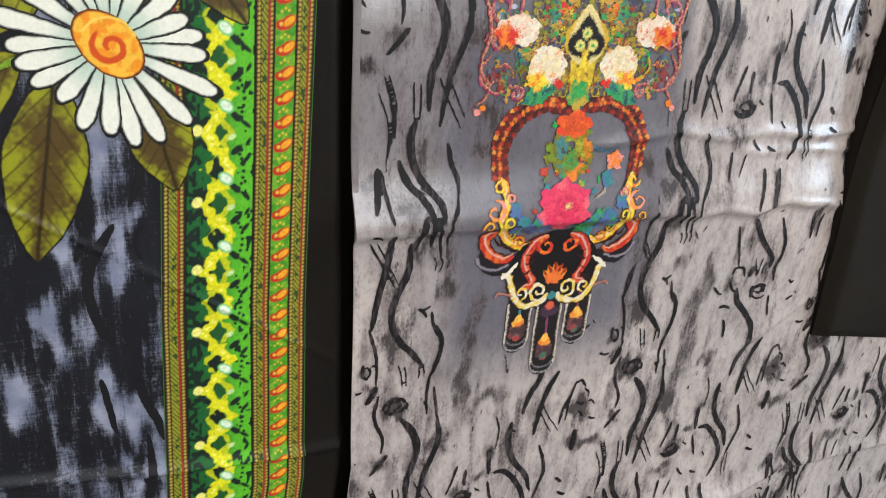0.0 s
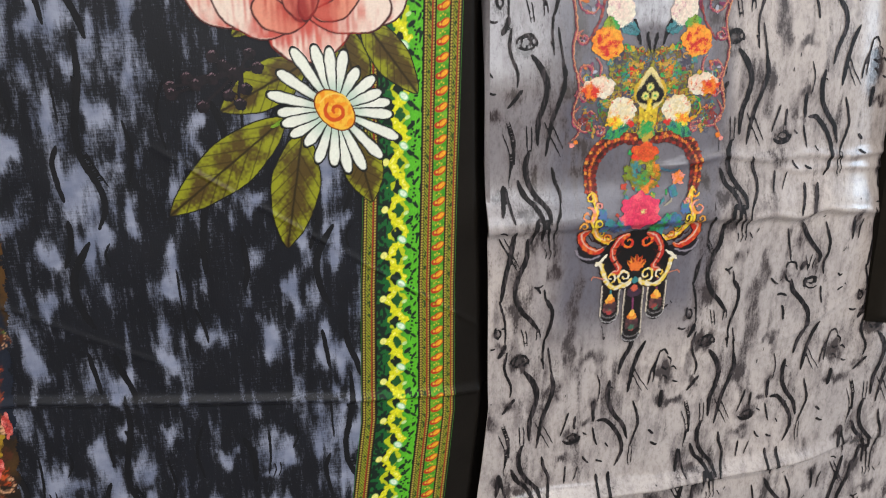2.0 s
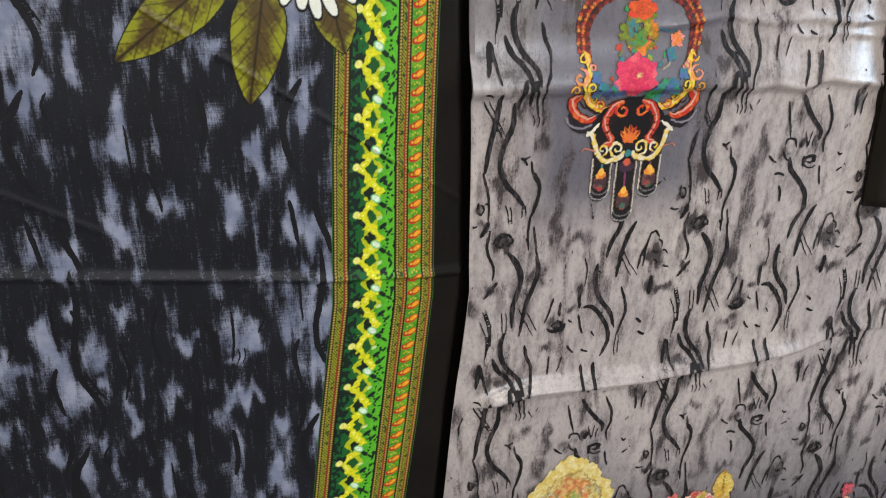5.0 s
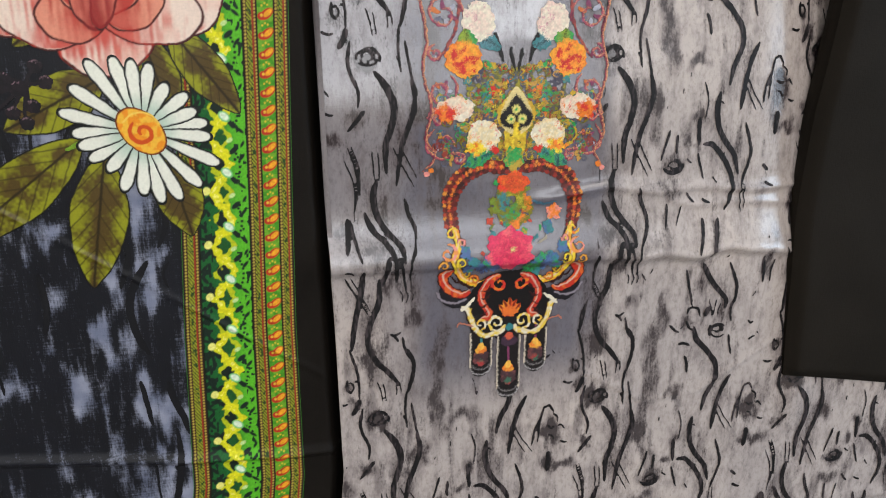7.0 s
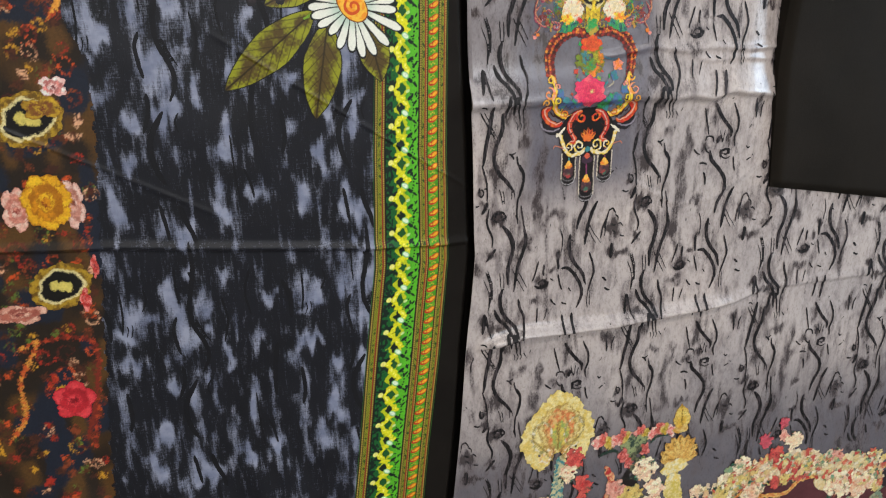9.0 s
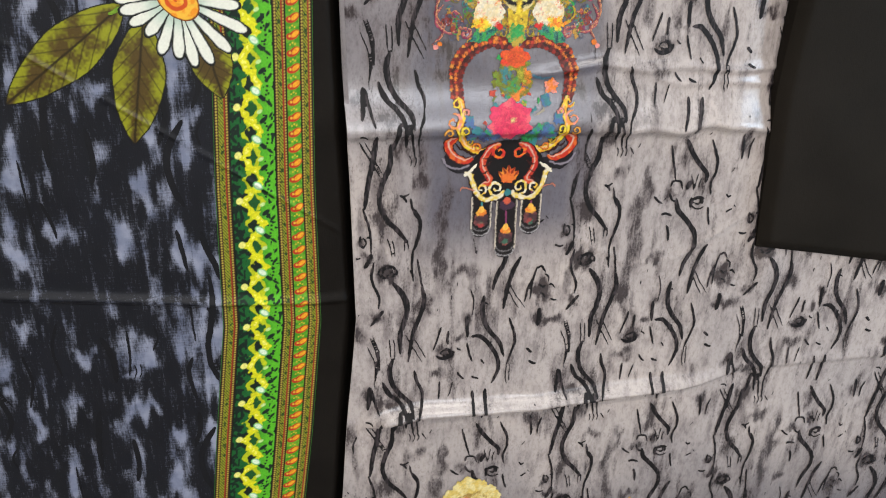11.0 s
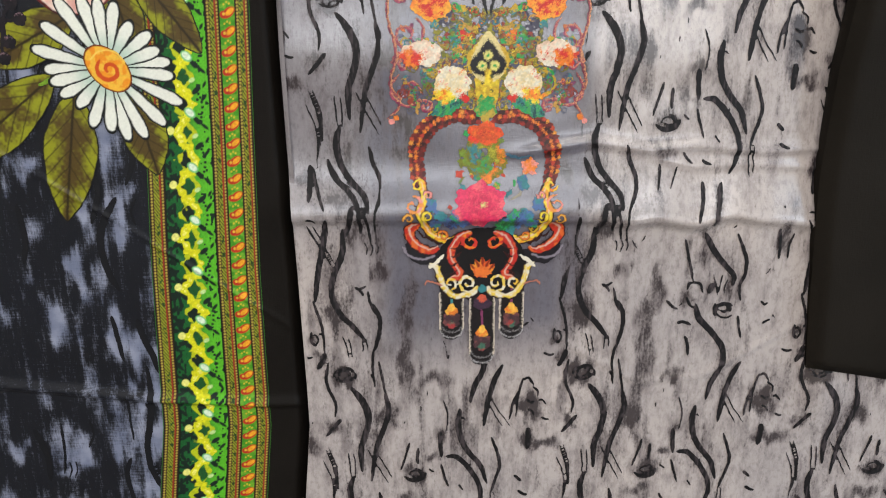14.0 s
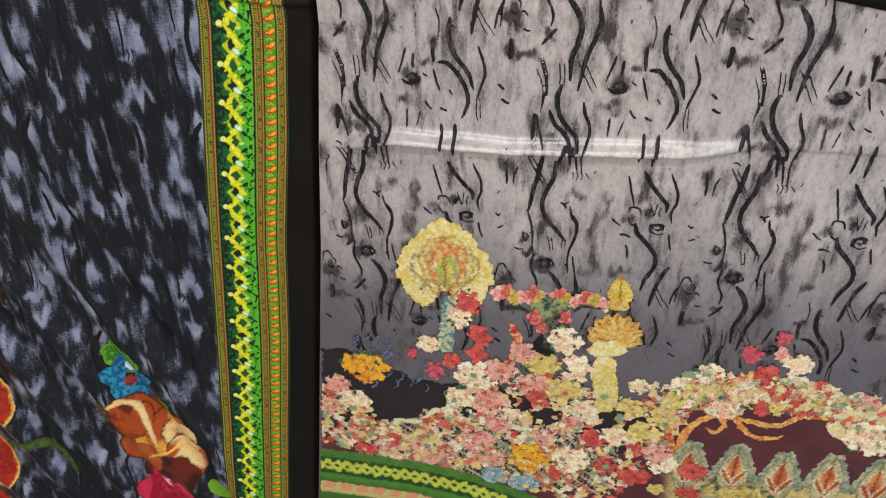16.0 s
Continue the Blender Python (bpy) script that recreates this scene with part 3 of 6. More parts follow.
        go(0.0014, (-0.131, 1.140), (-0.128, 1.130), (-0.126, 1.118))
        go(0.0014, (-0.126, 1.138), (-0.124, 1.129), (-0.123, 1.119))
        go(0.0031, (-0.183, 1.236), (-0.181, 1.223), (-0.181, 1.208))
        go(0.0022, (-0.168, 1.231), (-0.172, 1.221), (-0.173, 1.208))
        go(0.0031, (-0.159, 1.145), (-0.159, 1.135), (-0.155, 1.131))
        go(0.0019, (-0.156, 1.143), (-0.153, 1.137), (-0.156, 1.131))
        go(0.0050, (-0.148, 1.123), (-0.150, 1.116), (-0.155, 1.108))
        go(0.0025, (-0.169, 1.121), (-0.163, 1.119), (-0.159, 1.120))
        go(0.0025, (-0.118, 1.187), (-0.114, 1.185), (-0.108, 1.188))
        go(0.0025, (-0.114, 1.184), (-0.112, 1.182), (-0.111, 1.179))
        go(0.0025, (-0.045, 1.227), (-0.040, 1.207), (-0.035, 1.188))
        go(0.0025, (-0.040, 1.180), (-0.038, 1.186), (-0.029, 1.185), (-0.025, 1.176))
        go(0.0050, (-0.017, 1.185), (-0.019, 1.180), (-0.020, 1.177))
        go(0.0013, (-0.017, 1.194), (-0.014, 1.183), (-0.012, 1.174))
        go(0.0050, (-0.028, 1.233), (-0.019, 1.217), (-0.007, 1.202), (0.001, 1.193), (0.001, 1.183))
        go(0.0031, (0.001, 1.232), (0.010, 1.211), (0.011, 1.196), (0.007, 1.183), (0.009, 1.169))
        go(0.0014, (-0.009, 1.194), (-0.010, 1.186), (-0.011, 1.177))
        go(0.0014, (-0.004, 1.189), (-0.006, 1.183), (-0.006, 1.176))
        go(0.0056, (-0.031, 1.166), (-0.027, 1.152), (-0.014, 1.138), (-0.003, 1.122), (-0.003, 1.105), (-0.011, 1.088), (-0.015, 1.071))
        go(0.0050, (0.015, 1.109), (0.008, 1.095), (0.003, 1.078), (-0.000, 1.063), (-0.002, 1.048))
        go(0.0013, (-0.000, 1.077), (0.005, 1.065), (0.015, 1.047))
        go(0.0013, (0.004, 1.078), (0.011, 1.064), (0.023, 1.047))
        go(0.0025, (0.008, 1.154), (0.010, 1.143), (0.013, 1.132))
        go(0.0031, (-0.039, 1.135), (-0.036, 1.127), (-0.035, 1.116))
        go(0.0031, (-0.047, 1.148), (-0.042, 1.149), (-0.034, 1.146))
        go(0.0025, (-0.058, 1.170), (-0.052, 1.164), (-0.047, 1.161))
        go(0.0025, (-0.040, 1.173), (-0.037, 1.166), (-0.032, 1.162))
        go(0.0025, (0.031, 1.084), (0.025, 1.070), (0.022, 1.054))
        go(0.0022, (0.028, 1.169), (0.031, 1.165), (0.034, 1.167))
        go(0.0022, (0.031, 1.147), (0.035, 1.149), (0.038, 1.151))
        # the swirled knots, scribbled round and round
        rng = np.random.RandomState(4)
        for kx, kz, r in ((-0.131, 1.101, 0.0112), (-0.068, 0.998, 0.0119), (-0.006, 1.16, 0.0094)):
            for k in range(8):
                q, a = rng.rand() * 360, r * rng.uniform(0.25, 1.0)
                c.ring(kx + dx + rng.uniform(-0.002, 0.002), kz + dz + rng.uniform(-0.002, 0.002), a, a * rng.uniform(0.7, 1.0), rng.uniform(0.0008, 0.0020) * width, colour, q, q + rng.uniform(80, 190))
        # flecks
        rng = np.random.RandomState(12)
        for k in range(16):
            fx, fz = -0.17 + rng.rand() * CELL_X + dx, 0.9 + rng.rand() * CELL_Z + dz
            lean, ln = rng.uniform(-0.004, 0.004), rng.uniform(0.002, 0.006)
            c.stroke([(fx, fz), (fx + lean * 0.3, fz - ln * 0.5), (fx + lean, fz - ln)], rng.uniform(0.0008, 0.0020) * width, 0.0008 * width, colour, 0.3, 3)


def dark_marks(c, colour, width, box):
    """The dark cloth's repeat: its strokes show only across the pale patches."""
    x0, x1, z0, z1 = box
    for dx, dz in dark_cells(x0, x1, z0, z1):
        go = strokes(c, colour, width, dx, dz)
        go(0.0054, (-0.530, 1.112), (-0.529, 1.079), (-0.534, 1.050), (-0.538, 1.028), (-0.536, 1.004), (-0.525, 0.979), (-0.522, 0.959), (-0.530, 0.939))
        go(0.0020, (-0.532, 1.010), (-0.525, 0.993), (-0.517, 0.978))
        go(0.0020, (-0.551, 1.082), (-0.551, 1.060), (-0.550, 1.036))
        go(0.0041, (-0.555, 1.017), (-0.560, 1.001), (-0.558, 0.981), (-0.555, 0.966))
        go(0.0061, (-0.540, 0.928), (-0.554, 0.904), (-0.558, 0.885), (-0.554, 0.861), (-0.546, 0.843))
        go(0.0047, (-0.555, 0.949), (-0.555, 0.929), (-0.563, 0.905))
        go(0.0024, (-0.616, 1.055), (-0.616, 1.026), (-0.619, 1.002))
        go(0.0047, (-0.625, 0.923), (-0.623, 0.890), (-0.627, 0.869))
        go(0.0054, (-0.423, 1.049), (-0.415, 1.023), (-0.415, 0.995))
        go(0.0054, (-0.436, 0.963), (-0.442, 0.923), (-0.443, 0.888))
        go(0.0041, (-0.556, 1.161), (-0.553, 1.140), (-0.550, 1.117))
        go(0.0054, (-0.533, 1.158), (-0.530, 1.141), (-0.523, 1.122), (-0.519, 1.105))
        go(0.0020, (-0.469, 0.897), (-0.467, 0.852), (-0.464, 0.815))
        go(0.0027, (-0.456, 0.854), (-0.450, 0.836), (-0.447, 0.817))
        go(0.0027, (-0.499, 1.036), (-0.494, 1.005), (-0.501, 0.975))
        go(0.0027, (-0.462, 1.069), (-0.470, 1.040), (-0.465, 1.008))
        go(0.0020, (-0.589, 1.058), (-0.587, 1.043), (-0.593, 1.029))
        go(0.0014, (-0.613, 1.014), (-0.612, 1.006), (-0.615, 0.998))
        go(0.0014, (-0.607, 1.015), (-0.607, 1.006), (-0.610, 0.997))
        go(0.0014, (-0.535, 1.075), (-0.533, 1.065), (-0.534, 1.050))
        go(0.0020, (-0.523, 0.926), (-0.528, 0.915), (-0.525, 0.903))


def dark_cells(x0, x1, z0, z1):
    for i in range(int(math.floor((x0 + 0.64) / 0.218)) - 1, int(math.ceil((x1 + 0.64) / 0.218)) + 1):
        for j in range(int(math.floor((z0 - 0.8) / 0.342)) - 1, int(math.ceil((z1 - 0.8) / 0.342)) + 1):
            yield i * 0.218, j * 0.342


# soft ink clouds of the satin repeat, and the dark cloth's pale patches: middle and half sizes
SMUDGES = (
    (-0.131, 1.101, 0.010, 0.009), (-0.068, 0.998, 0.010, 0.009), (-0.133, 0.935, 0.010, 0.006), (-0.073, 0.974, 0.011, 0.009), (-0.089, 1.056, 0.010,
    0.010), (-0.145, 1.049, 0.007, 0.007), (-0.043, 1.040, 0.006, 0.006), (0.039, 1.034, 0.006, 0.009), (0.054, 1.030, 0.014, 0.006), (0.042, 1.063,
    0.009, 0.013), (-0.050, 1.017, 0.006, 0.005), (0.065, 0.953, 0.006, 0.009), (-0.135, 1.157, 0.009, 0.016), (-0.097, 1.199, 0.009, 0.006), (-0.066,
    1.183, 0.006, 0.022), (-0.075, 1.152, 0.007, 0.024), (-0.075, 1.107, 0.009, 0.025), (-0.046, 1.095, 0.011, 0.006), (-0.150, 1.116, 0.007,
    0.006), (-0.157, 1.135, 0.005, 0.005), (-0.119, 1.233, 0.006, 0.010), (-0.026, 1.215, 0.006, 0.018), (-0.041, 1.170, 0.007, 0.006), (-0.019, 1.181,
    0.006, 0.006), (-0.179, 1.230, 0.007, 0.016), (0.042, 1.072, 0.009, 0.010), (-0.136, 1.098, 0.010, 0.009))
PALE = (
    (-0.604, 1.153, 0.011, 0.023), (-0.556, 1.140, 0.008, 0.027), (-0.532, 1.125, 0.016, 0.015), (-0.484, 1.145, 0.006, 0.024), (-0.559, 1.039, 0.011,
    0.034), (-0.534, 1.078, 0.012, 0.011), (-0.542, 0.982, 0.016, 0.023), (-0.489, 1.065, 0.009, 0.018), (-0.521, 1.032, 0.012, 0.018), (-0.517, 0.997,
    0.008, 0.009), (-0.460, 0.975, 0.008, 0.019), (-0.573, 0.923, 0.009, 0.015), (-0.543, 0.910, 0.007, 0.024), (-0.472, 0.887, 0.007, 0.030), (-0.587,
    0.862, 0.009, 0.018), (-0.608, 1.032, 0.015, 0.020), (-0.617, 0.999, 0.012, 0.008), (-0.498, 0.946, 0.005, 0.024), (-0.611, 0.960, 0.016,
    0.011), (-0.527, 0.931, 0.009, 0.009), (-0.439, 1.027, 0.006, 0.015), (-0.448, 0.822, 0.009, 0.011), (-0.594, 1.018, 0.009, 0.011))


def clouds(X, Z, spots, px, pz):
    """Soft spots that repeat every px across and pz down."""
    out = np.zeros(X.shape)
    for kx, kz, a, b in spots:
        u, v = (X - kx + px / 2) % px - px / 2, (Z - kz + pz / 2) % pz - pz / 2
        out = out + np.exp(-(((u / a) ** 2 + (v / b) ** 2) ** 1.3))
    return out


def smudge(X, Z):
    """Ink clouds of the satin, 0 to about 1."""
    U, V = X + 0.010 * (fuzz(X, Z, 0.009, 0.012, 33) - 0.5), Z + 0.014 * (fuzz(X, Z, 0.006, 0.014, 34) - 0.5)
    out = clouds(U, V, SMUDGES, CELL_X, CELL_Z)
    streak = fuzz(X, Z, 0.010, 0.045, 31) * 0.6 + fuzz(X, Z, 0.004, 0.02, 32) * 0.4
    return out * (0.55 + 0.9 * fuzz(X, Z, 0.004, 0.012, 35)) + 0.55 * smooth(streak, 0.55, 0.90)


# cloth
X, Z = sheet_grid(-0.98, -0.13, Z_LOW, Z_TOP, 0.0025)
Y = wall_depth_surface(X, Z, dupatta_depth)
U, V = X + 0.012 * (fuzz(X, Z, 0.010, 0.016, 21) - 0.5), Z + 0.030 * (fuzz(X, Z, 0.008, 0.030, 22) - 0.5)
pale = clouds(U, V, PALE, 0.218, 0.342)
pale = 1.0 * np.clip(pale, 0, 1.1) * (0.5 + 0.8 * fuzz(X, Z, 0.007, 0.022, 23)) + 0.62 * smooth(0.5 * fuzz(X, Z, 0.014, 0.05, 24) + 0.5 * fuzz(X, Z, 0.005, 0.02, 25), 0.44, 0.86) + 0.05
grid_mesh("cloth", X, Y, Z, X < border_left(Z) + 0.006, DARK_PRINT, dupatta, "navy-black cloth with pale brushed patches", ink=pale)
grid_mesh("black_selvedge", X, Y, Z, (X > border_right(Z) - 0.006) & (X < shirt_left(Z) + 0.025), BLACK_EDGE, dupatta, "plain black edge strip")
c = Canvas(-0.66, -0.285, 0.20, 1.53, 0.0011, 0.0006)
dark_marks(c, srgb(13, 13, 19), 1.2, (-0.66, -0.28, 0.2, 1.53))
c.cut(c.X > border_left(c.Z))
c.print_on("brush_pattern", dupatta_depth, dupatta, "dark wavy brush strokes", 0.0009, DYE_SOFT, kind="stuff")


# green border: three beaded stripes, a scroll band and a paisley band
def border_band():
    nu, nz = 150, 1900
    S, Z = np.meshgrid(np.linspace(0, 1, nu), np.linspace(Z_LOW, Z_TOP, nz))
    X = border_left(Z) + S * (border_right(Z) - border_left(Z))
    Y = wall_depth_surface(X, Z, dupatta_depth, 0.0006)
    W = 0.096
    u, v = S * W, Z
    rgb = np.ones((*S.shape, 3)) * np.array(srgb(70, 160, 40))

    def put(k, colour):
        nonlocal rgb
        rgb = mixed(rgb, np.asarray(colour), np.clip(k, 0, 1))

    def oval(du, dv, a, b, ang=0.0):
        cs, sn = math.cos(radians(ang)), math.sin(radians(ang))
        p, q = (cs * du + sn * dv) / a, (-sn * du + cs * dv) / b
        return np.clip(0.5 - (np.hypot(p, q) - 1) * min(a, b) / 0.0007, 0, 1)

    def rep(period, shift=0.0):
        return (v + shift + period / 2) % period - period / 2

    # scroll band from 0.016 to 0.058 m
    green = smooth(u, 0.030, 0.052)
    inside = ((u > 0.0155) & (u < 0.058)).astype(float)
    rgb = mixed(rgb, mixed(np.array(srgb(20, 96, 40)), np.array(srgb(92, 186, 36)), green), inside)
    P = 0.0465
    edge = inside * (u < 0.026)
    put(edge * smooth(fuzz(u, v, 0.0026, 0.0036, 101), 0.50, 0.60), srgb(12, 34, 24))
    put(inside * (u > 0.047) * smooth(fuzz(u, v, 0.0024, 0.0030, 112), 0.72, 0.78), srgb(14, 44, 24))
    dark, yellow = srgb(12, 32, 22), srgb(226, 222, 24)

    def spot(cu, cv, a, b, ang, colour):
        put(oval(u - cu, rep(P, -cv), a, b, ang), colour)

    # left curls and the four dark petals round each star
    for cu, cv, a, b, ang in ((0.0185, 0.004, 0.0046, 0.0016, 50), (0.0190, -0.006, 0.0044, 0.0016, -50), (0.0180, 0.014, 0.0036, 0.0014, 20), (0.0178, -0.016, 0.0036, 0.0014, -20),
                              (0.0275, -0.0165, 0.0046, 0.0026, 55), (0.0305, -0.0255, 0.0046, 0.0026, -35), (0.0235, -0.0285, 0.0042, 0.0022, 30), (0.0225, -0.0150, 0.0034, 0.0020, -40)):
        spot(cu, cv, a, b, ang, dark)
    spot(0.0345, 0.0, 0.0056, 0.0076, 15, dark)
    spot(0.0365, P / 2, 0.0050, 0.0064, 0, srgb(24, 84, 34))
    for cu, cv, a, b, ang in ((0.0470, 0.0120, 0.0046, 0.0022, 40), (0.0465, -0.0130, 0.0046, 0.0022, -45), (0.0285, 0.0150, 0.0040, 0.0022, -30), (0.0535, 0.0060, 0.0038, 0.0014, 50), (0.0530, -0.0180, 0.0040, 0.0014, -40), (0.0545, 0.0170, 0.0030, 0.0012, 60)):
        spot(cu, cv, a, b, ang, dark)
    # yellow chain: two crossing waves, thick at the crossings
    wobble = 0.0052 * (fuzz(u, v, 0.0034, 0.0034, 104) - 0.5)
    phase = np.cos(2 * np.pi * v / P)
    tri = np.arcsin(phase) / (np.pi / 2)
    for sign in (-1, 1):
        wide = 0.0026 if sign < 0 else 0.0042
        put(inside * smooth(np.abs(u - 0.0358 - sign * 0.0082 * tri) + wobble, wide, wide - 0.0012), (srgb(190, 200, 22), yellow)[sign > 0])
    put(inside * smooth(np.abs(phase), 0.34, 0.22) * smooth(np.abs(u - 0.0358) + wobble, 0.0068, 0.0052), yellow)
    put(inside * smooth(np.abs(u - 0.0358 - 0.0088 * tri) + wobble, 0.0012, 0.0005) * smooth(fuzz(u, v, 0.0020, 0.0020, 105), 0.5, 0.6), srgb(248, 244, 110))
    for cu, cv, a, b, ang, colour in (
            (0.0405, -0.0065, 0.0056, 0.0038, -40, srgb(120, 200, 120)), (0.0405, -0.0063, 0.0042, 0.0026, -40, srgb(226, 244, 214)),
            (0.0225, -0.0215, 0.0036, 0.0030, 35, srgb(240, 238, 120)), (0.0225, -0.0215, 0.0030, 0.0036, -10, srgb(244, 240, 130)), (0.0440, 0.0205, 0.0028, 0.0018, 30, srgb(200, 230, 150))):
        spot(cu, cv, a, b, ang, colour)
    for k in range(9):
        q = radians(-75 + 150 * k / 8)
        spot(0.0455 + 0.0062 * math.cos(q), -0.002 + 0.0135 * math.sin(q), 0.0012, 0.0012, 0, dark)

    # beaded stripes
    def stripe(u0, u1):
        k = ((u > u0) & (u < u1)).astype(float)
        put(k, srgb(96, 84, 26))
        bead = rep(0.0028)
        for cu in (u0 + 0.0022, u1 - 0.0022):
            put(k * (np.abs(u - cu) < 0.0018), srgb(60, 30, 16))
            put(oval(u - cu, bead, 0.0009, 0.0010), srgb(190, 168, 70))
        mid = (u0 + u1) / 2
        step = np.abs(((v + (u - mid) * 1.4) % 0.0036) - 0.0018)
        put(k * smooth(np.abs(u - mid), (u1 - u0) * 0.24, (u1 - u0) * 0.18) * smooth(step, 0.0012, 0.0007), srgb(150, 160, 36))
        put(k * smooth(np.abs(u - mid), 0.0022, 0.001) * smooth(fuzz(u, v, 0.0018, 0.0022, 107), 0.6, 0.75), srgb(40, 70, 24))
        for cu in (u0, u1):
            put(smooth(np.abs(u - cu), 0.0010, 0.0004), srgb(26, 22, 14))
        put(k * smooth(np.abs(u - mid - (u1 - u0) * 0.2), 0.0011, 0.0005), srgb(150, 48, 26))

    stripe(0.0008, 0.0150)
    stripe(0.0585, 0.0705)
    stripe(0.0835, 0.0952)
    # paisley band
    k = ((u > 0.0705) & (u < 0.0835)).astype(float)
    put(k, mixed(np.array(srgb(70, 150, 30)), np.array(srgb(110, 170, 40)), smooth(fuzz(u, v, 0.003, 0.003, 109), 0.4, 0.6)))
    Q = 0.0153
    put(oval(u - 0.0782, rep(Q), 0.0062, 0.0036, 38), srgb(196, 52, 22))
    put(oval(u - 0.0738, rep(Q, 0.0016), 0.0030, 0.0030), srgb(190, 44, 24))
    put(oval(u - 0.0793, rep(Q, -0.0008), 0.0042, 0.0021, 40), srgb(245, 170, 36))
    put(oval(u - 0.0742, rep(Q, 0.0010), 0.0012, 0.0012), srgb(236, 190, 60))
    for cu, cv in ((0.0745, 0.0065), (0.0768, 0.0082), (0.0790, 0.0070)):
        put(oval(u - cu, rep(Q, -cv), 0.0008, 0.0008), srgb(225, 190, 50))
    worn = 0.82 + 0.36 * fuzz(u, v, 0.0012, 0.0012, 111)
    rgb = rgb * worn[..., None]
    for name, label, u0, u1 in (("beaded_stripe", "olive and maroon beaded stripe", 0.0, 0.0155), ("scroll_band", "green band with yellow scrolls", 0.0155, 0.0582),
                                ("beaded_stripe", "olive and maroon beaded stripe", 0.0582, 0.0705), ("paisley_band", "green band with orange paisleys", 0.0705, 0.0835),
                                ("beaded_stripe", "olive and maroon beaded stripe", 0.0835, 0.0962)):
        i0, i1 = int(u0 / W * (nu - 1)), min(nu - 1, int(u1 / W * (nu - 1)) + 1)
        s = (slice(None), slice(i0, i1 + 1))
        grid_mesh(name, X[s], Y[s], Z[s], np.ones(X[s].shape, bool), DYE_SOFT, dupatta, label, dye=rgb[s])


border_band()


# flowers beside the border
def corner_bouquet():
    LT, DK, RIM = srgb(150, 152, 30), srgb(84, 66, 26), srgb(16, 16, 14)
    for k, (base, tip, w) in enumerate((((-0.360, 1.374), (-0.469, 1.289), 0.046), ((-0.345, 1.362), (-0.366, 1.249), 0.046), ((-0.299, 1.363), (-0.283, 1.289), 0.040),
                                        ((-0.337, 1.423), (-0.416, 1.382), 0.042), ((-0.288, 1.460), (-0.237, 1.390), 0.034), ((-0.308, 1.456), (-0.290, 1.381), 0.036),
                                        ((-0.380, 1.462), (-0.401, 1.446), 0.016))):
        c = Canvas(-0.50, -0.22, 1.23, 1.53, 0.0007, 0.0005)
        c.leaf(base, tip, w, LT, DK, RIM, k)
        c.print_on("printed_leaf", dupatta_depth, dupatta, "olive green printed leaf with dark veins", 0.0018 + 0.0002 * k, speckle=0)
    c = Canvas(-0.50, -0.22, 1.23, 1.53, 0.0007, 0.0005)
    c.stroke([(-0.373, 1.366), (-0.360, 1.372), (-0.342, 1.380)], 0.004, 0.003, srgb(120, 160, 40))
    c.stroke([(-0.306, 1.422), (-0.309, 1.432), (-0.309, 1.446)], 0.002, 0.002, srgb(40, 80, 60))
    for p in ((-0.456, 1.405), (-0.455, 1.399), (-0.435, 1.406), (-0.441, 1.412), (-0.420, 1.411), (-0.430, 1.387), (-0.410, 1.422), (-0.418, 1.430), (-0.387, 1.431), (-0.402, 1.415), (-0.392, 1.401), (-0.407, 1.396), (-0.398, 1.388), (-0.381, 1.419)):
        c.blob(*p, 0.0055, 0.0055, srgb(34, 24, 30), lump=0.1, seed=3, other=srgb(20, 16, 22))
        c.stroke([p, ((p[0] * 2 - 0.40) / 3, (p[1] * 2 + 1.415) / 3), (-0.395, 1.418)], 0.0022, 0.003, srgb(28, 22, 28), 0, 4)
        c.stroke([(p[0] - 0.003, p[1] + 0.003), (p[0], p[1] + 0.0045), (p[0] + 0.003, p[1] + 0.003)], 0.0008, 0.0006, srgb(150, 120, 130))
    c.print_on("printed_berry_sprig", dupatta_depth, dupatta, "dark printed berry sprig", 0.0034, kind="stuff")
    # rose: outer petals pale, flushing red towards the heart, each with a dark outline
    c = Canvas(-0.46, -0.23, 1.40, 1.57, 0.0007, 0.0005)
    RIMR = srgb(70, 16, 16)
    hx, hz = -0.338, 1.480
    for k, (px, pz, a, b, ang, tone) in enumerate((
            (-0.398, 1.497, 0.046, 0.044, 30, 0), (-0.286, 1.494, 0.046, 0.044, -25, 0), (-0.324, 1.517, 0.050, 0.040, 0, 0), (-0.334, 1.446, 0.036, 0.024, 8, 0),
            (-0.302, 1.475, 0.042, 0.030, -15, 0), (-0.377, 1.478, 0.040, 0.034, -25, 0), (-0.356, 1.469, 0.026, 0.022, 10, 1), (-0.314, 1.482, 0.026, 0.026, 0, 1),
            (-0.335, 1.496, 0.032, 0.030, 0, 1), (-0.343, 1.480, 0.014, 0.024, 12, 2), (-0.332, 1.481, 0.010, 0.024, -14, 2))):
        pale_tone, deep = ((srgb(244, 220, 204), srgb(204, 52, 36)), (srgb(232, 150, 124), srgb(184, 36, 28)), (srgb(220, 120, 100), srgb(150, 26, 26)))[tone]
        c.blob(px, pz, a, b, pale_tone, ang, 0.05, 3, k, None, RIMR, 0.0016)
        m = max(a, b) * 1.1
        s = c.win(px - m, px + m, pz - m, pz + m)
        cs, sn = math.cos(radians(ang)), math.sin(radians(ang))
        u, v = (cs * (c.X[s] - px) + sn * (c.Z[s] - pz)) / a, (-sn * (c.X[s] - px) + cs * (c.Z[s] - pz)) / b
        r = np.hypot(u, v)
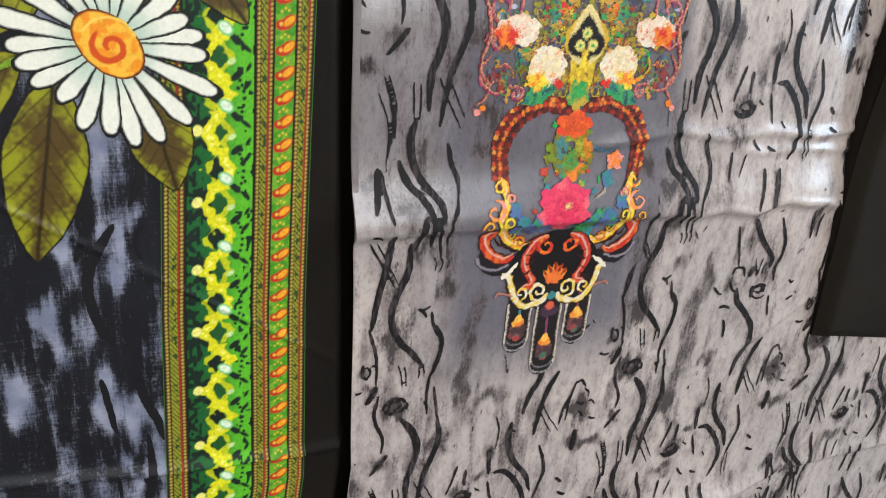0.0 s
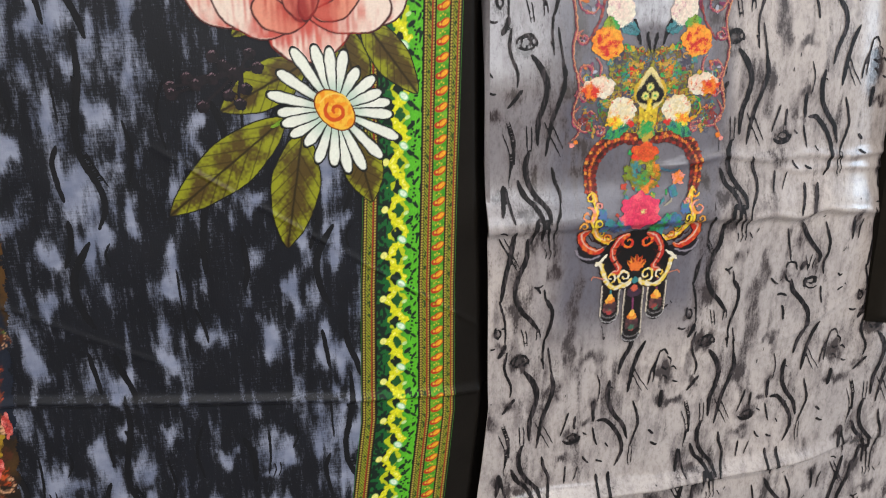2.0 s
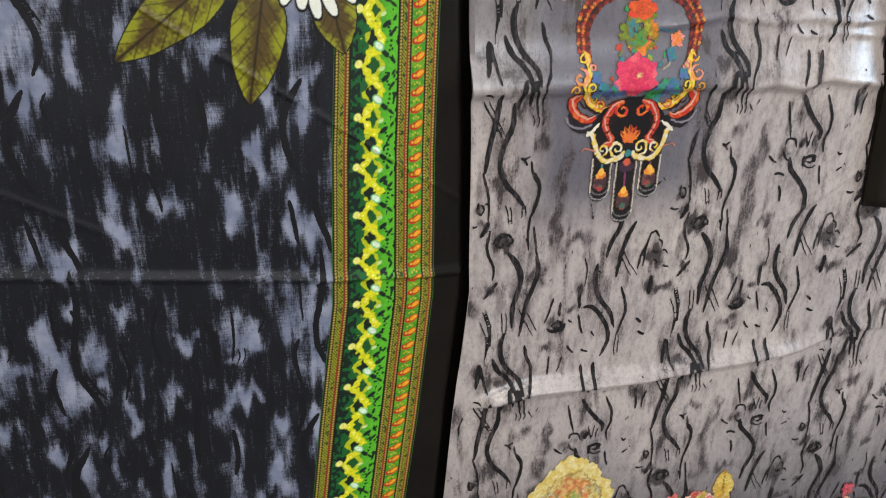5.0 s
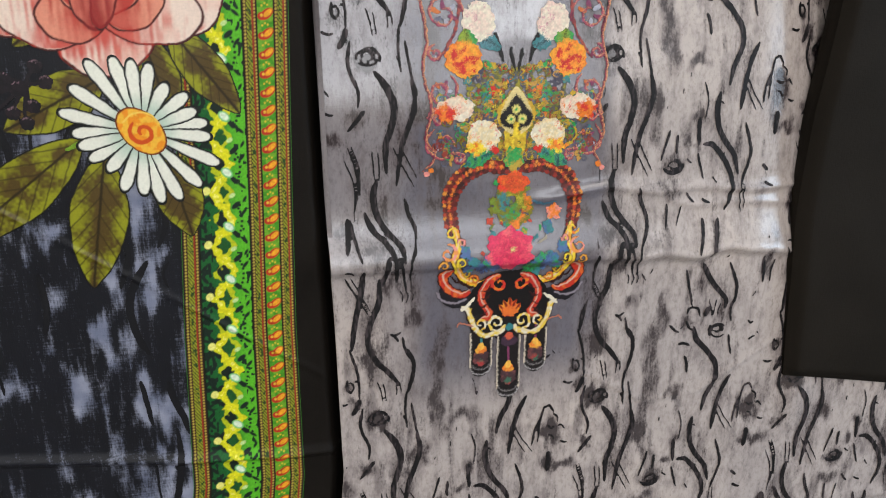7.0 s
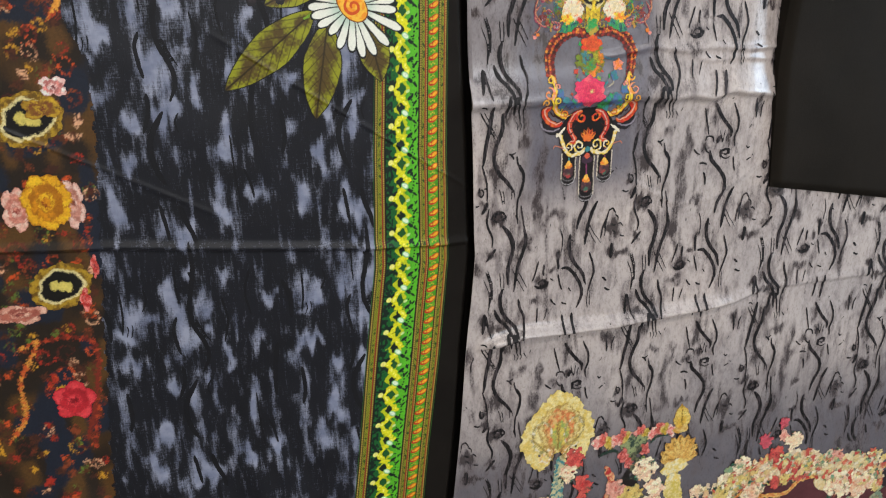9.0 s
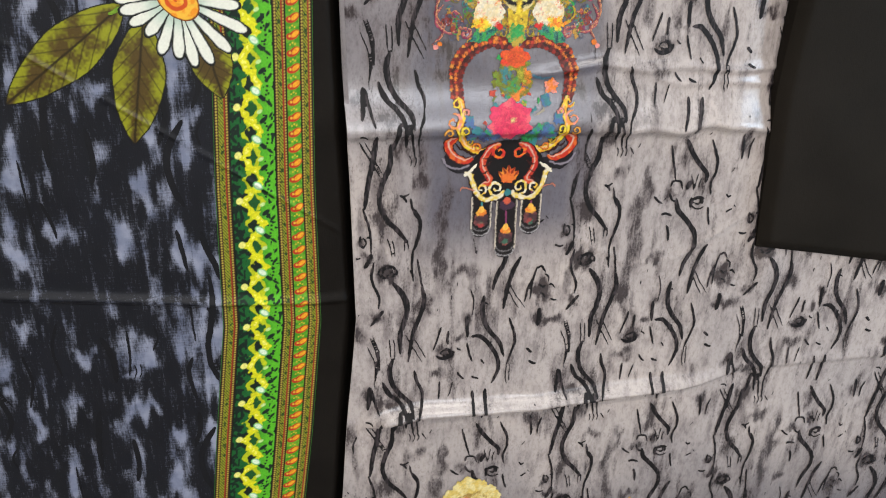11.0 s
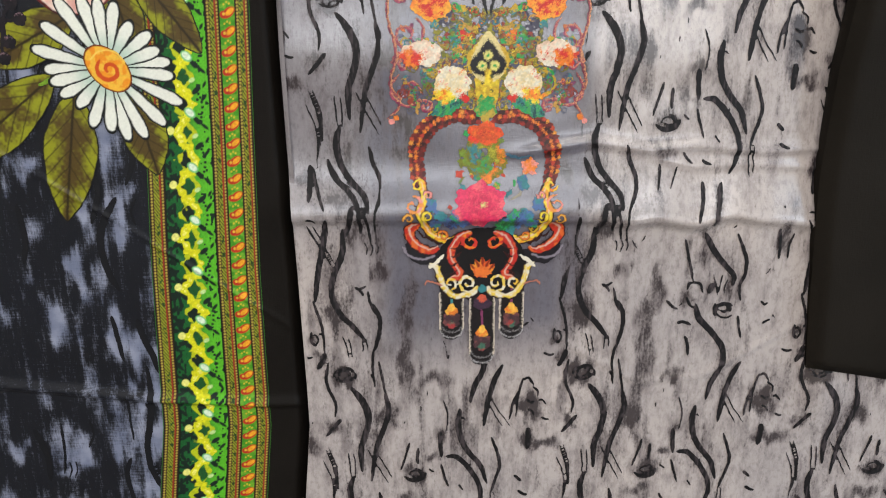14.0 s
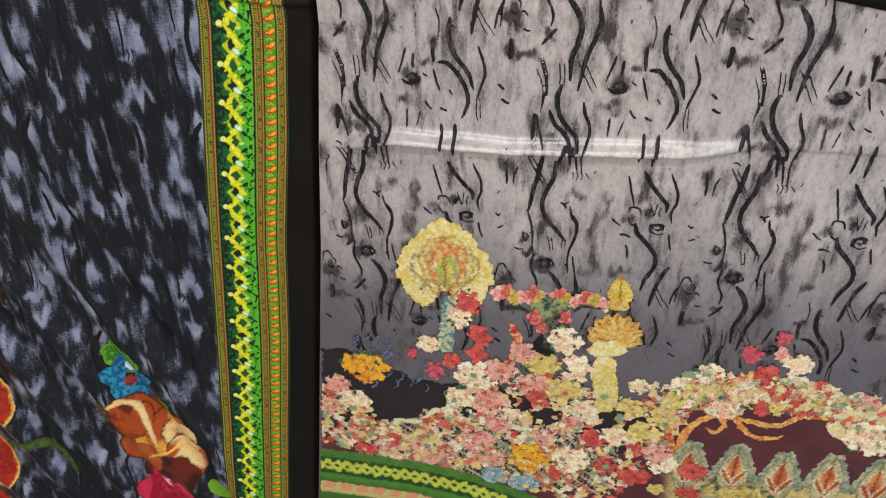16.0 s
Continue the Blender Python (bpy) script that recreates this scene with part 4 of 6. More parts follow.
        d = math.hypot(hx - px, hz - pz) + 1e-6
        toward = ((c.X[s] - px) * (hx - px) + (c.Z[s] - pz) * (hz - pz)) / d / max(a, b)
        streak = fuzz(c.X[s], c.Z[s], 0.0025, 0.012, 130)
        flush = smooth(toward + 0.7 * (streak - 0.5), -0.70, 0.30) * smooth(r, 0.99, 0.95)
        c.rgb[s] = mixed(c.rgb[s], np.array(deep), 0.9 * flush)
        blush = smooth(fuzz(c.X[s], c.Z[s], 0.012, 0.012, 131 + k), 0.55, 0.9) * smooth(r, 0.97, 0.9)
        c.rgb[s] = mixed(c.rgb[s], np.array(srgb(226, 130, 110)), 0.35 * blush)
    c.print_on("printed_rose", dupatta_depth, dupatta, "large pale pink and red printed rose", 0.0037, speckle=0)
    # daisy
    cx, cz = -0.315, 1.379
    c = Canvas(cx - 0.03, cx + 0.03, cz - 0.03, cz + 0.03, 0.0006, 0.0005)
    c.blob(cx, cz, 0.0225, 0.0150, srgb(245, 150, 30), -48, 0.0, 7, 2, srgb(250, 190, 60), srgb(120, 50, 16), 0.0010)
    c.spiral(cx + 0.001, cz - 0.001, 0.0105, 0.0042, srgb(214, 80, 22), 130, 1.3, 1)
    c.ring(cx, cz, 0.0150, 0.0150, 0.0014, srgb(250, 206, 90), 20, 150)
    daisy = c.print_on("printed_daisy", dupatta_depth, dupatta, "white daisy with an orange spiral centre", 0.0055, speckle=0)
    for k in range(21):
        q = radians(k * 360 / 21 + 6 + 4 * math.sin(k * 5.1))
        L = 0.0545 + 0.0105 * math.cos(2 * (q - radians(132))) + 0.003 * math.sin(k * 3.7)
        c = Canvas(cx - 0.075, cx + 0.075, cz - 0.075, cz + 0.075, 0.0007, 0.0005)
        x1, z1 = cx + L * math.cos(q), cz + L * math.sin(q)
        m = ((cx * 0.30 + x1 * 0.70), (cz * 0.30 + z1 * 0.70))
        deg = math.degrees(q)
        c.stroke([(cx + 0.010 * math.cos(q), cz + 0.010 * math.sin(q)), m, (x1, z1)], 0.0085, 0.0142, srgb(16, 20, 18), 0.34, 8)
        c.stroke([(cx + 0.010 * math.cos(q), cz + 0.010 * math.sin(q)), m, (x1 - 0.0018 * math.cos(q), z1 - 0.0018 * math.sin(q))], 0.0056, 0.0112, srgb(240, 240, 226), 0.34, 8)
        near = np.hypot(c.X - cx, c.Z - cz)
        c.rgb[:] = mixed(c.rgb, np.array(srgb(150, 190, 170)), 0.6 * smooth(near, 0.034, 0.016) * (c.rgb[..., 0] > 0.2))
        c.print_on("daisy_petal", dupatta_depth, daisy, "white printed daisy petal", 0.0045 + 0.00004 * (k % 2) + 0.000003 * k, speckle=0)


corner_bouquet()


# flowers low on the dupatta, between the folds
def low_flowers():
    c = Canvas(-0.86, -0.385, 0.14, 0.64, 0.0011)
    c.stroke([(-0.581, 0.480), (-0.575, 0.430), (-0.567, 0.389)], 0.030, 0.020, srgb(70, 46, 24), 0.3, 8, srgb(110, 80, 40))
    c.blob(-0.516, 0.541, 0.0275, 0.0335, srgb(120, 180, 40), 20, 0.12, 4, 1, srgb(60, 110, 30), srgb(90, 160, 30), 0.004)
    c.blob(-0.510, 0.527, 0.0150, 0.0180, srgb(90, 60, 56), 0, 0.1, 4, 2)
    c.blob(-0.484, 0.443, 0.0265, 0.0390, srgb(96, 80, 60), 10, 0.1, 4, 3, srgb(70, 50, 40), srgb(90, 170, 60), 0.006)
    for k in range(5):
        q = k * 1.257 + 0.4
        x, z = -0.514, 0.500
        c.blob(x + 0.024 * math.cos(q), z + 0.026 * math.sin(q), 0.018, 0.018, srgb(40, 150, 180), 0, 0.12, 3, k, srgb(20, 80, 130))
    c.blob(-0.511, 0.520, 0.0080, 0.0095, srgb(225, 238, 235))
    c.blob(-0.515, 0.494, 0.0075, 0.0095, srgb(170, 50, 30), other=srgb(70, 20, 60))
    c.print_on("printed_blue_flower", dupatta_depth, dupatta, "turquoise flower with green leaves", 0.0018)
    c = Canvas(-0.86, -0.385, 0.14, 0.64, 0.0011)
    BR, LT = srgb(104, 34, 14), srgb(240, 205, 140)
    for k, (g, ang, col) in enumerate((((-0.523, 0.413, 0.0505, 0.0580), -25, srgb(140, 56, 18)), ((-0.483, 0.382, 0.0385, 0.0645), -30, srgb(226, 160, 60)), ((-0.453, 0.393, 0.0290, 0.0305), 10, LT), ((-0.449, 0.343, 0.0330, 0.0450), 0, LT), ((-0.489, 0.310, 0.0500, 0.0465), -10, BR), ((-0.525, 0.344, 0.0400, 0.0345), -30, srgb(180, 90, 40)), ((-0.525, 0.425, 0.0345, 0.0375), -25, BR))):
        c.blob(*g, col, ang, 0.08, 3, k, srgb(176, 74, 24) if k != 4 else srgb(60, 18, 10), srgb(66, 20, 8), 0.002, 1.0, 0.018)
    c.stroke([(-0.557, 0.448), (-0.526, 0.461), (-0.507, 0.446), (-0.490, 0.375)], 0.010, 0.008, LT)
    c.stroke([(-0.566, 0.391), (-0.547, 0.373), (-0.534, 0.347)], 0.008, 0.006, LT)
    c.stroke([(-0.510, 0.346), (-0.468, 0.363), (-0.436, 0.357)], 0.006, 0.004, srgb(250, 190, 90))
    c.print_on("printed_brown_rose", dupatta_depth, dupatta, "brown and cream printed rose", 0.0024)
    c = Canvas(-0.86, -0.385, 0.10, 0.40, 0.0011)
    c.flower(-0.500, 0.254, 0.0515, 0.0490, srgb(225, 60, 90), srgb(190, 24, 60), srgb(110, 10, 30), 3)
    c.blob(-0.501, 0.287, 0.0145, 0.0115, srgb(250, 210, 215), -30, 0.2)
    c.blob(-0.411, 0.272, 0.0140, 0.0225, srgb(110, 160, 40), 40)
    c.print_on("printed_pink_rose", dupatta_depth, dupatta, "crimson printed rose", 0.0030)
    c = Canvas(-1.0, -0.66, 0.14, 0.60, 0.0013)
    for g in ((-0.753, 0.427, 0.0245, 0.0460), (-0.800, 0.282, 0.0310, 0.0580), (-0.837, 0.190, 0.0185, 0.0470)):
        c.blob(*g, srgb(190, 44, 22), 0, 0.08, 3, 1, srgb(150, 30, 16), srgb(240, 190, 90), 0.003)
    c.stroke([(-0.775, 0.319), (-0.716, 0.344), (-0.673, 0.321), (-0.656, 0.256)], 0.020, 0.008, srgb(50, 70, 24), 0.2, 10, srgb(80, 100, 40))
    c.print_on("printed_red_flower", dupatta_depth, dupatta, "red petals with a curved green stem", 0.0020)


low_flowers()


# the dupatta's inner end band, crowded with ornaments on black
def inner_band():
    c = Canvas(-0.92, -0.60, 0.62, 1.58, 0.0015)
    edge = along(c.Z, (0.62, 0.87, 1.14, 1.24, 1.33, 1.37, 1.42, 1.58), (-0.675, -0.655, -0.628, -0.617, -0.612, -0.630, -0.632, -0.64))
    edge = edge + 0.004 * np.abs(np.sin(c.Z * 150))
    ground = fuzz(c.X, c.Z, 0.022, 0.03, 140)
    tone = mixed(np.array(srgb(34, 24, 14)), np.array(srgb(86, 58, 22)), smooth(ground, 0.45, 0.8))
    tone = mixed(tone, np.array(srgb(24, 30, 44)), smooth(fuzz(c.X, c.Z, 0.03, 0.05, 141), 0.6, 0.7))
    c.fill((c.X < edge).astype(float), tone)
    rng = np.random.RandomState(5)
    for k in range(430):
        z = rng.uniform(0.64, 1.56)
        x = float(along(z, (0.62, 0.87, 1.24, 1.42), (-0.675, -0.655, -0.617, -0.632))) - 0.006 - 0.16 * rng.rand() ** 1.3
        col = (srgb(206, 80, 30), srgb(170, 44, 26), srgb(206, 150, 40), srgb(90, 110, 40), srgb(226, 170, 130), srgb(130, 60, 30), srgb(60, 30, 20))[rng.randint(7)]
        if k % 3 == 0:
            c.spiral(x, z, rng.uniform(0.006, 0.014), 0.0026, col, rng.rand() * 360, 1.2, rng.choice((-1, 1)), srgb(90, 30, 20))
        else:
            c.blob(x, z, rng.uniform(0.003, 0.008), rng.uniform(0.003, 0.007), col, rng.rand() * 90, 0.25, 4, k, srgb(80, 40, 20))
    c.beads([(-0.671, 0.858), (-0.657, 0.935), (-0.651, 0.995), (-0.683, 1.009), (-0.714, 1.007)], 0.003, (srgb(170, 60, 30), srgb(110, 34, 20)))
    c.stroke([(-0.766, 0.880), (-0.742, 0.914), (-0.740, 0.959), (-0.714, 1.007), (-0.740, 0.997)], 0.006, 0.004, srgb(196, 84, 36), 0.2, 8, srgb(220, 150, 60))
    c.stroke([(-0.679, 0.868), (-0.662, 0.920), (-0.650, 0.980)], 0.007, 0.005, srgb(120, 40, 24))
    c.stroke([(-0.642, 1.448), (-0.626, 1.431), (-0.629, 1.397), (-0.644, 1.374)], 0.006, 0.005, srgb(190, 80, 30), 0.2, 8, srgb(230, 160, 60))
    c.print_on("ornament_band", dupatta_depth, dupatta, "black end band crowded with brown and gold ornaments", 0.0012, DYE_SOFT)
    c = Canvas(-0.98, -0.60, 0.62, 1.58, 0.0010)
    c.flower(-0.649, 1.172, 0.0125, 0.0295, srgb(235, 200, 185), srgb(216, 150, 130), srgb(120, 60, 50), 9)
    c.flower(-0.708, 1.171, 0.0155, 0.0260, srgb(238, 205, 185), srgb(225, 150, 130), srgb(150, 60, 50), 8)
    c.flower(-0.676, 1.177, 0.0260, 0.0325, srgb(240, 190, 40), srgb(215, 140, 24), srgb(120, 60, 14), 6, 7, srgb(130, 50, 14))
    c.print_on("printed_yellow_rose", dupatta_depth, dupatta, "yellow printed rose between pale petals", 0.0020)
    c = Canvas(-0.98, -0.60, 0.62, 1.58, 0.0010)
    c.flower(-0.685, 0.925, 0.0245, 0.0260, srgb(226, 70, 76), srgb(200, 40, 50), srgb(130, 20, 30), 11)
    c.print_on("printed_pink_rose", dupatta_depth, dupatta, "crimson printed rose", 0.0022)
    for (px, py, s, sp) in ((-0.677, 1.075, 0.024, 1), (-0.680, 1.271, 0.026, -1)):
        c = Canvas(px - 0.06, px + 0.06, py - 0.06, py + 0.06, 0.0009)
        c.blob(px, py, s * 1.45, s * 1.15, srgb(176, 140, 40), 20, 0.06, 9, 1, srgb(110, 80, 24))
        c.blob(px, py, s * 1.1, s * 0.85, srgb(225, 210, 150), 20, 0.1, 3, 1)
        c.blob(px, py, s * 0.95, s * 0.72, srgb(16, 14, 12), 20, 0.1, 3, 1)
        for q in (-0.5, 0.15, 0.6):
            c.blob(px + s * q * 0.5, py - s * 0.1 * q, s * 0.22, s * 0.26, srgb(214, 196, 100))
        c.print_on("spade_motif", dupatta_depth, dupatta, "black spade medallion with gold edge", 0.0026)
    for k, g in enumerate(((-0.649, 1.305, 0.0155, 0.0120), (-0.726, 1.045, 0.0315, 0.0125), (-0.637, 1.095, 0.0045, 0.0155), (-0.653, 1.055, 0.0060, 0.0155), (-0.674, 1.416, 0.0125, 0.0225), (-0.664, 1.282, 0.0220, 0.0125))):
        lt, md = ((WHITE, ROSE), (srgb(236, 190, 165), srgb(190, 110, 90)), (ROSE, RED), (ROSE, RED), (RED, MAROON), (GOLD, srgb(140, 100, 30)))[k]
        c = Canvas(g[0] - 0.05, g[0] + 0.05, g[1] - 0.05, g[1] + 0.05, 0.0010)
        c.flower(*g, lt, md, MAROON, 20 + k, 4)
        c.print_on("printed_bud", dupatta_depth, dupatta, "pale and red printed bud", 0.0030)


inner_band()


# ---- the grey satin shirt piece ----
def ground_dye(X, Z):
    """Taupe satin, greyer behind the neckline, darkening towards the hem print."""
    base = mixed(np.array(srgb(196, 183, 176)), np.array(srgb(176, 166, 163)), fuzz(X, Z, 0.07, 0.09, 150))
    axis = X - (Z - 1.40) * 0.024
    base = mixed(base, np.array(srgb(116, 112, 119)), 0.8 * smooth(X + 0.03 * fuzz(X, Z, 0.03, 0.06, 153), 0.02, -0.07) * smooth(Z, 1.20, 1.32))
    panel = smooth(np.abs(axis + 0.006) + 0.02 * fuzz(X, Z, 0.02, 0.05, 151), 0.125, 0.085) * smooth(Z, 1.08, 1.17)
    base = mixed(base, np.array(srgb(88, 86, 99)), 0.9 * panel)
    base = mixed(base, np.array(srgb(84, 80, 88)), 0.95 * smooth(Z + 0.05 * fuzz(X, Z, 0.03, 0.05, 152), 0.92, 0.66))
    # the plain neck opening, paler, with some of its sheen put into the colour
    neck = smooth(np.abs(axis - 0.001), 0.034, 0.022) * smooth(Z + 0.2 * np.abs(axis), 1.444, 1.454)
    return mixed(base, np.array(srgb(186, 184, 190)), neck)


def side_fold():
    """The satin's left edge turned back towards the wall."""
    T, Z = np.meshgrid(np.linspace(0, 1, 8), np.linspace(Z_LOW, Z_TOP, 300))
    X0 = shirt_left(Z)
    Y0 = wall_depth_surface(X0, Z, shirt_depth)
    X = X0 + 0.004 * T - 0.002 * np.sin(np.pi * T)
    grid_mesh("turned_edge", X, Y0 + T * (-0.002 - Y0), Z, X < 9, SATIN, shirt, dye=ground_dye(X, Z), ink=np.zeros(X.shape))


side_fold()
c = Canvas(-0.25, 0.66, 0.56, 1.55, 0.0010, 0.0006)
brush_marks(c, INK, 1.08, (-0.25, 0.66, 0.56, 1.55))
bleed = c.a.copy()
# the brush ran dry in places
dry = 0.55 * fuzz(c.GX, c.GZ, 0.0018, 0.0140, 77) + 0.45 * fuzz(c.GX, c.GZ, 0.0012, 0.0040, 78)
c.rgb[:] = mixed(c.rgb, np.array(srgb(78, 68, 70)), 0.75 * smooth(dry, 0.52, 0.75))
axis = c.GX - (c.GZ - 1.40) * 0.024
c.cut((c.GX < shirt_left(c.GZ) + 0.002) | (c.GZ < 0.60 + 0.06 * fuzz(c.GX, c.GZ, 0.03, 0.3, 7)) | (c.GX > 0.66))
c.cut((np.abs(axis + 0.004) < 0.085 - 0.06 * smooth(c.GZ, 1.22, 1.12)) & (c.GZ > 1.12))
c.print_on("brush_pattern", shirt_depth, shirt, "black wavy brush strokes", 0.0009, DYE_SOFT, 0, "stuff")
# the ink bleeds out round the strokes
for axis_no, reach in ((1, 9), (0, 22), (1, 7), (0, 14)):
    total = np.cumsum(np.pad(bleed, [(reach, reach) if k == axis_no else (0, 0) for k in (0, 1)]), axis_no)
    bleed = (np.take(total, range(2 * reach, total.shape[axis_no]), axis_no) - np.take(total, range(0, total.shape[axis_no] - 2 * reach), axis_no)) / (2 * reach)
U, Z = np.meshgrid(np.linspace(0, 1, 400), np.linspace(Z_LOW, Z_TOP, 640))
X = shirt_left(Z) + U * (0.78 - shirt_left(Z))
axis = X - (Z - 1.40) * 0.024
ink = smudge(X, Z) * (1 - 0.8 * smooth(np.abs(axis), 0.07, 0.05) * smooth(Z, 1.10, 1.16)) * smooth(Z, 0.45, 0.62)
ji = np.clip(((Z - c.z0) / c.step).astype(int), 0, bleed.shape[0] - 1)
ii = np.clip(((X - c.x0 - 0.003) / c.step).astype(int), 0, bleed.shape[1] - 1)
ink = ink * 0.8 + 1.1 * bleed[ji, ii]
grid_mesh("satin", X, wall_depth_surface(X, Z, shirt_depth), Z, X < 9, SATIN, shirt, "taupe grey satin with ink smudges", dye=ground_dye(X, Z), ink=ink)


# neckline print
AX = lambda z: (z - 1.40) * 0.024


def outlined(c, pts, w0, w1, colour, *rest):
    """A painted line with a thin dark edge."""
    c.stroke(pts, w0 + 0.0022, w1 + 0.0022, srgb(48, 18, 20), *rest[:2])
    c.stroke(pts, w0, w1, colour, *rest)
    c.stroke([(x - 0.0004, z + w0 * 0.18) for x, z in pts], w0 * 0.22, w1 * 0.22, mixed(np.array(colour), np.array(CREAM), 0.55), *rest[:2])


def neckline():
    STEP = 0.0007

    def canvas():
        return Canvas(-0.105, 0.10, 1.10, 1.56, STEP, 0.0014)

    def both(z):
        return ((-1, AX(z)), (1, AX(z)))

    # magenta scrolls at the sides
    for s, _ in both(1.4):
        c = canvas()
        for z, r, st, sense, out in ((1.468, 0.0185, 200, -1, 0.066), (1.404, 0.0150, 120, 1, 0.068), (1.358, 0.0165, 60, -1, 0.066), (1.512, 0.016, 200, 1, 0.066),
                                     (1.381, 0.0085, 0, 1, 0.072), (1.436, 0.0070, 90, -1, 0.074), (1.490, 0.0070, 40, 1, 0.058), (1.345, 0.0060, 40, 1, 0.052)):
            for k in range(6):
                q = k * 1.05 + z * 9
                c.blob(AX(z) + s * out + r * 0.42 * math.cos(q), z + r * 0.42 * math.sin(q), r * 0.24, r * 0.11, (srgb(176, 176, 190), PLUM, srgb(214, 120, 60), srgb(110, 110, 130))[k % 4], math.degrees(q))
            c.spiral(AX(z) + s * out, z, r, 0.0030, srgb(132, 42, 78), st if s > 0 else 180 - st, 1.35, sense * s, srgb(168, 70, 96))
            c.spiral(AX(z) + s * out + 0.0006, z + 0.0008, r, 0.0009, srgb(226, 160, 110), st if s > 0 else 180 - st, 1.35, sense * s)
        rail = [(s * 0.082 + AX(1.5), 1.53), (s * 0.086 + AX(1.45), 1.485), (s * 0.080, 1.45), (s * 0.084 + AX(1.4), 1.42), (s * 0.077, 1.39), (s * 0.083, 1.365), (s * 0.074, 1.350), (s * 0.083 - 0.002, 1.335)]
        c.stroke(rail, 0.0028, 0.0024, srgb(112, 40, 60), 0.1, 10, srgb(150, 60, 76))
        c.stroke([(x + 0.0007, z) for x, z in rail], 0.0009, 0.0008, srgb(226, 160, 110), 0.1, 10)
        c.stroke([(s * 0.054, 1.53), (s * 0.050, 1.49), (s * 0.053, 1.46), (s * 0.060, 1.445), (s * 0.070, 1.43)], 0.0028, 0.0024, srgb(112, 40, 60), 0.1, 10, srgb(170, 80, 70))
        c.beads([(s * 0.078, 1.336), (s * 0.084, 1.331)], 0.0024, (ORANGE, ROSE))
        c.print_on("side_scroll", shirt_depth, shirt, "magenta and gold printed scrolls", 0.0016)
    # olive yoke with rosettes and a beaded rim
    c = canvas()
    ax = AX(c.Z)
    yoke = (np.abs(c.X - ax) < 0.046 - 0.55 * np.clip(1.385 - c.Z, 0, 1)) & (c.Z > 1.345) & (c.Z < 1.424 + 0.35 * np.abs(c.X - ax) ** 1.2)
    fleck = fuzz(c.X, c.Z, 0.0022, 0.0022, 160)
    tone = mixed(np.array(srgb(92, 94, 62)), np.array(srgb(150, 140, 40)), smooth(fleck, 0.5, 0.75))
    tone = mixed(tone, np.array(srgb(70, 66, 82)), smooth(fuzz(c.X, c.Z, 0.012, 0.012, 161), 0.5, 0.7))
    c.fill((yoke & (fleck + 0.25 * fuzz(c.X, c.Z, 0.009, 0.009, 162) > 0.55)).astype(float), tone)
    for s in (-1, 1):
        c.ring(s * 0.022, 1.403, 0.0085, 0.0085, 0.003, GREEN, 0, 360, TEAL)
        c.blob(s * 0.022, 1.404, 0.004, 0.004, RED, lump=0.2, other=ORANGE)
        for k in range(8):
            c.spiral(s * (0.012 + 0.0045 * k % 0.03), 1.376 + 0.005 * (k % 5), 0.0042, 0.0014, (GOLD, TEAL, OLIVE)[k % 3], k * 70, 1.1, s)
        c.beads([(s * 0.040, 1.428), (s * 0.020, 1.424), (s * 0.003, 1.419)], 0.0022, (ORANGE, srgb(200, 90, 40), GOLD), 2.0, srgb(120, 40, 20))
        c.beads([(s * 0.003, 1.415), (s * 0.020, 1.392), (s * 0.019, 1.375), (s * 0.010, 1.352), (s * 0.003, 1.340)], 0.0019, (GOLD, srgb(170, 90, 30), YELLOW), 2.0, srgb(100, 50, 20))
        c.beads([(s * 0.007, 1.412), (s * 0.026, 1.392), (s * 0.024, 1.374), (s * 0.014, 1.352)], 0.0016, (ORANGE, GOLD, srgb(160, 70, 30)), 2.6)
    c.print_on("beaded_yoke", shirt_depth, shirt, "olive yoke with green rosettes and gold beads", 0.0020, speckle=2)
    # fine filigree in every gap
    c = canvas()
    rng = np.random.RandomState(31)
    for k in range(190):
        x, z = rng.uniform(0.004, 0.072), rng.uniform(1.338, 1.428)
        if x > 0.048 and z > 1.405:
            continue
        col = (GOLD, OLIVE, TEAL, srgb(150, 60, 50), srgb(200, 150, 70), GREEN, srgb(90, 90, 110))[k % 7]
        r, st = rng.uniform(0.0022, 0.0055), rng.rand() * 360
        for s in (-1, 1):
            if k % 3:
                c.spiral(AX(z) + s * x, z, r, 0.0012, col, st if s > 0 else 180 - st, 1.1, s)
            else:
                c.blob(AX(z) + s * x, z, r * 0.55, r * 0.4, col, st * s, 0.2, 4, k)
    for s in (-1, 1):
        c.stroke([(s * 0.020, 1.452), (s * 0.016, 1.440), (s * 0.012, 1.428)], 0.006, 0.003, INK, 0.3)
        c.stroke([(s * 0.005, 1.440), (s * 0.004, 1.430), (s * 0.001, 1.420)], 0.004, 0.002, INK, 0.3)
    for k in range(120):
        x, z = rng.uniform(-0.058, 0.052), rng.uniform(1.240, 1.330)
        if abs(x + 0.003) < 0.016 + 0.02 * (z < 1.29):
            c.blob(x, z, rng.uniform(0.0012, 0.004), rng.uniform(0.0012, 0.0036), (GREEN, TEAL, GOLD, BLUE, srgb(200, 70, 50), srgb(110, 130, 60))[k % 6], rng.rand() * 90, 0.3, 4, k)
    c.print_on("filigree", shirt_depth, shirt, "fine gold and teal filigree", 0.0023, speckle=2, kind="stuff")
    # gold drop with the black spade
    c = Canvas(-0.03, 0.03, 1.33, 1.42, STEP, 0.0005)
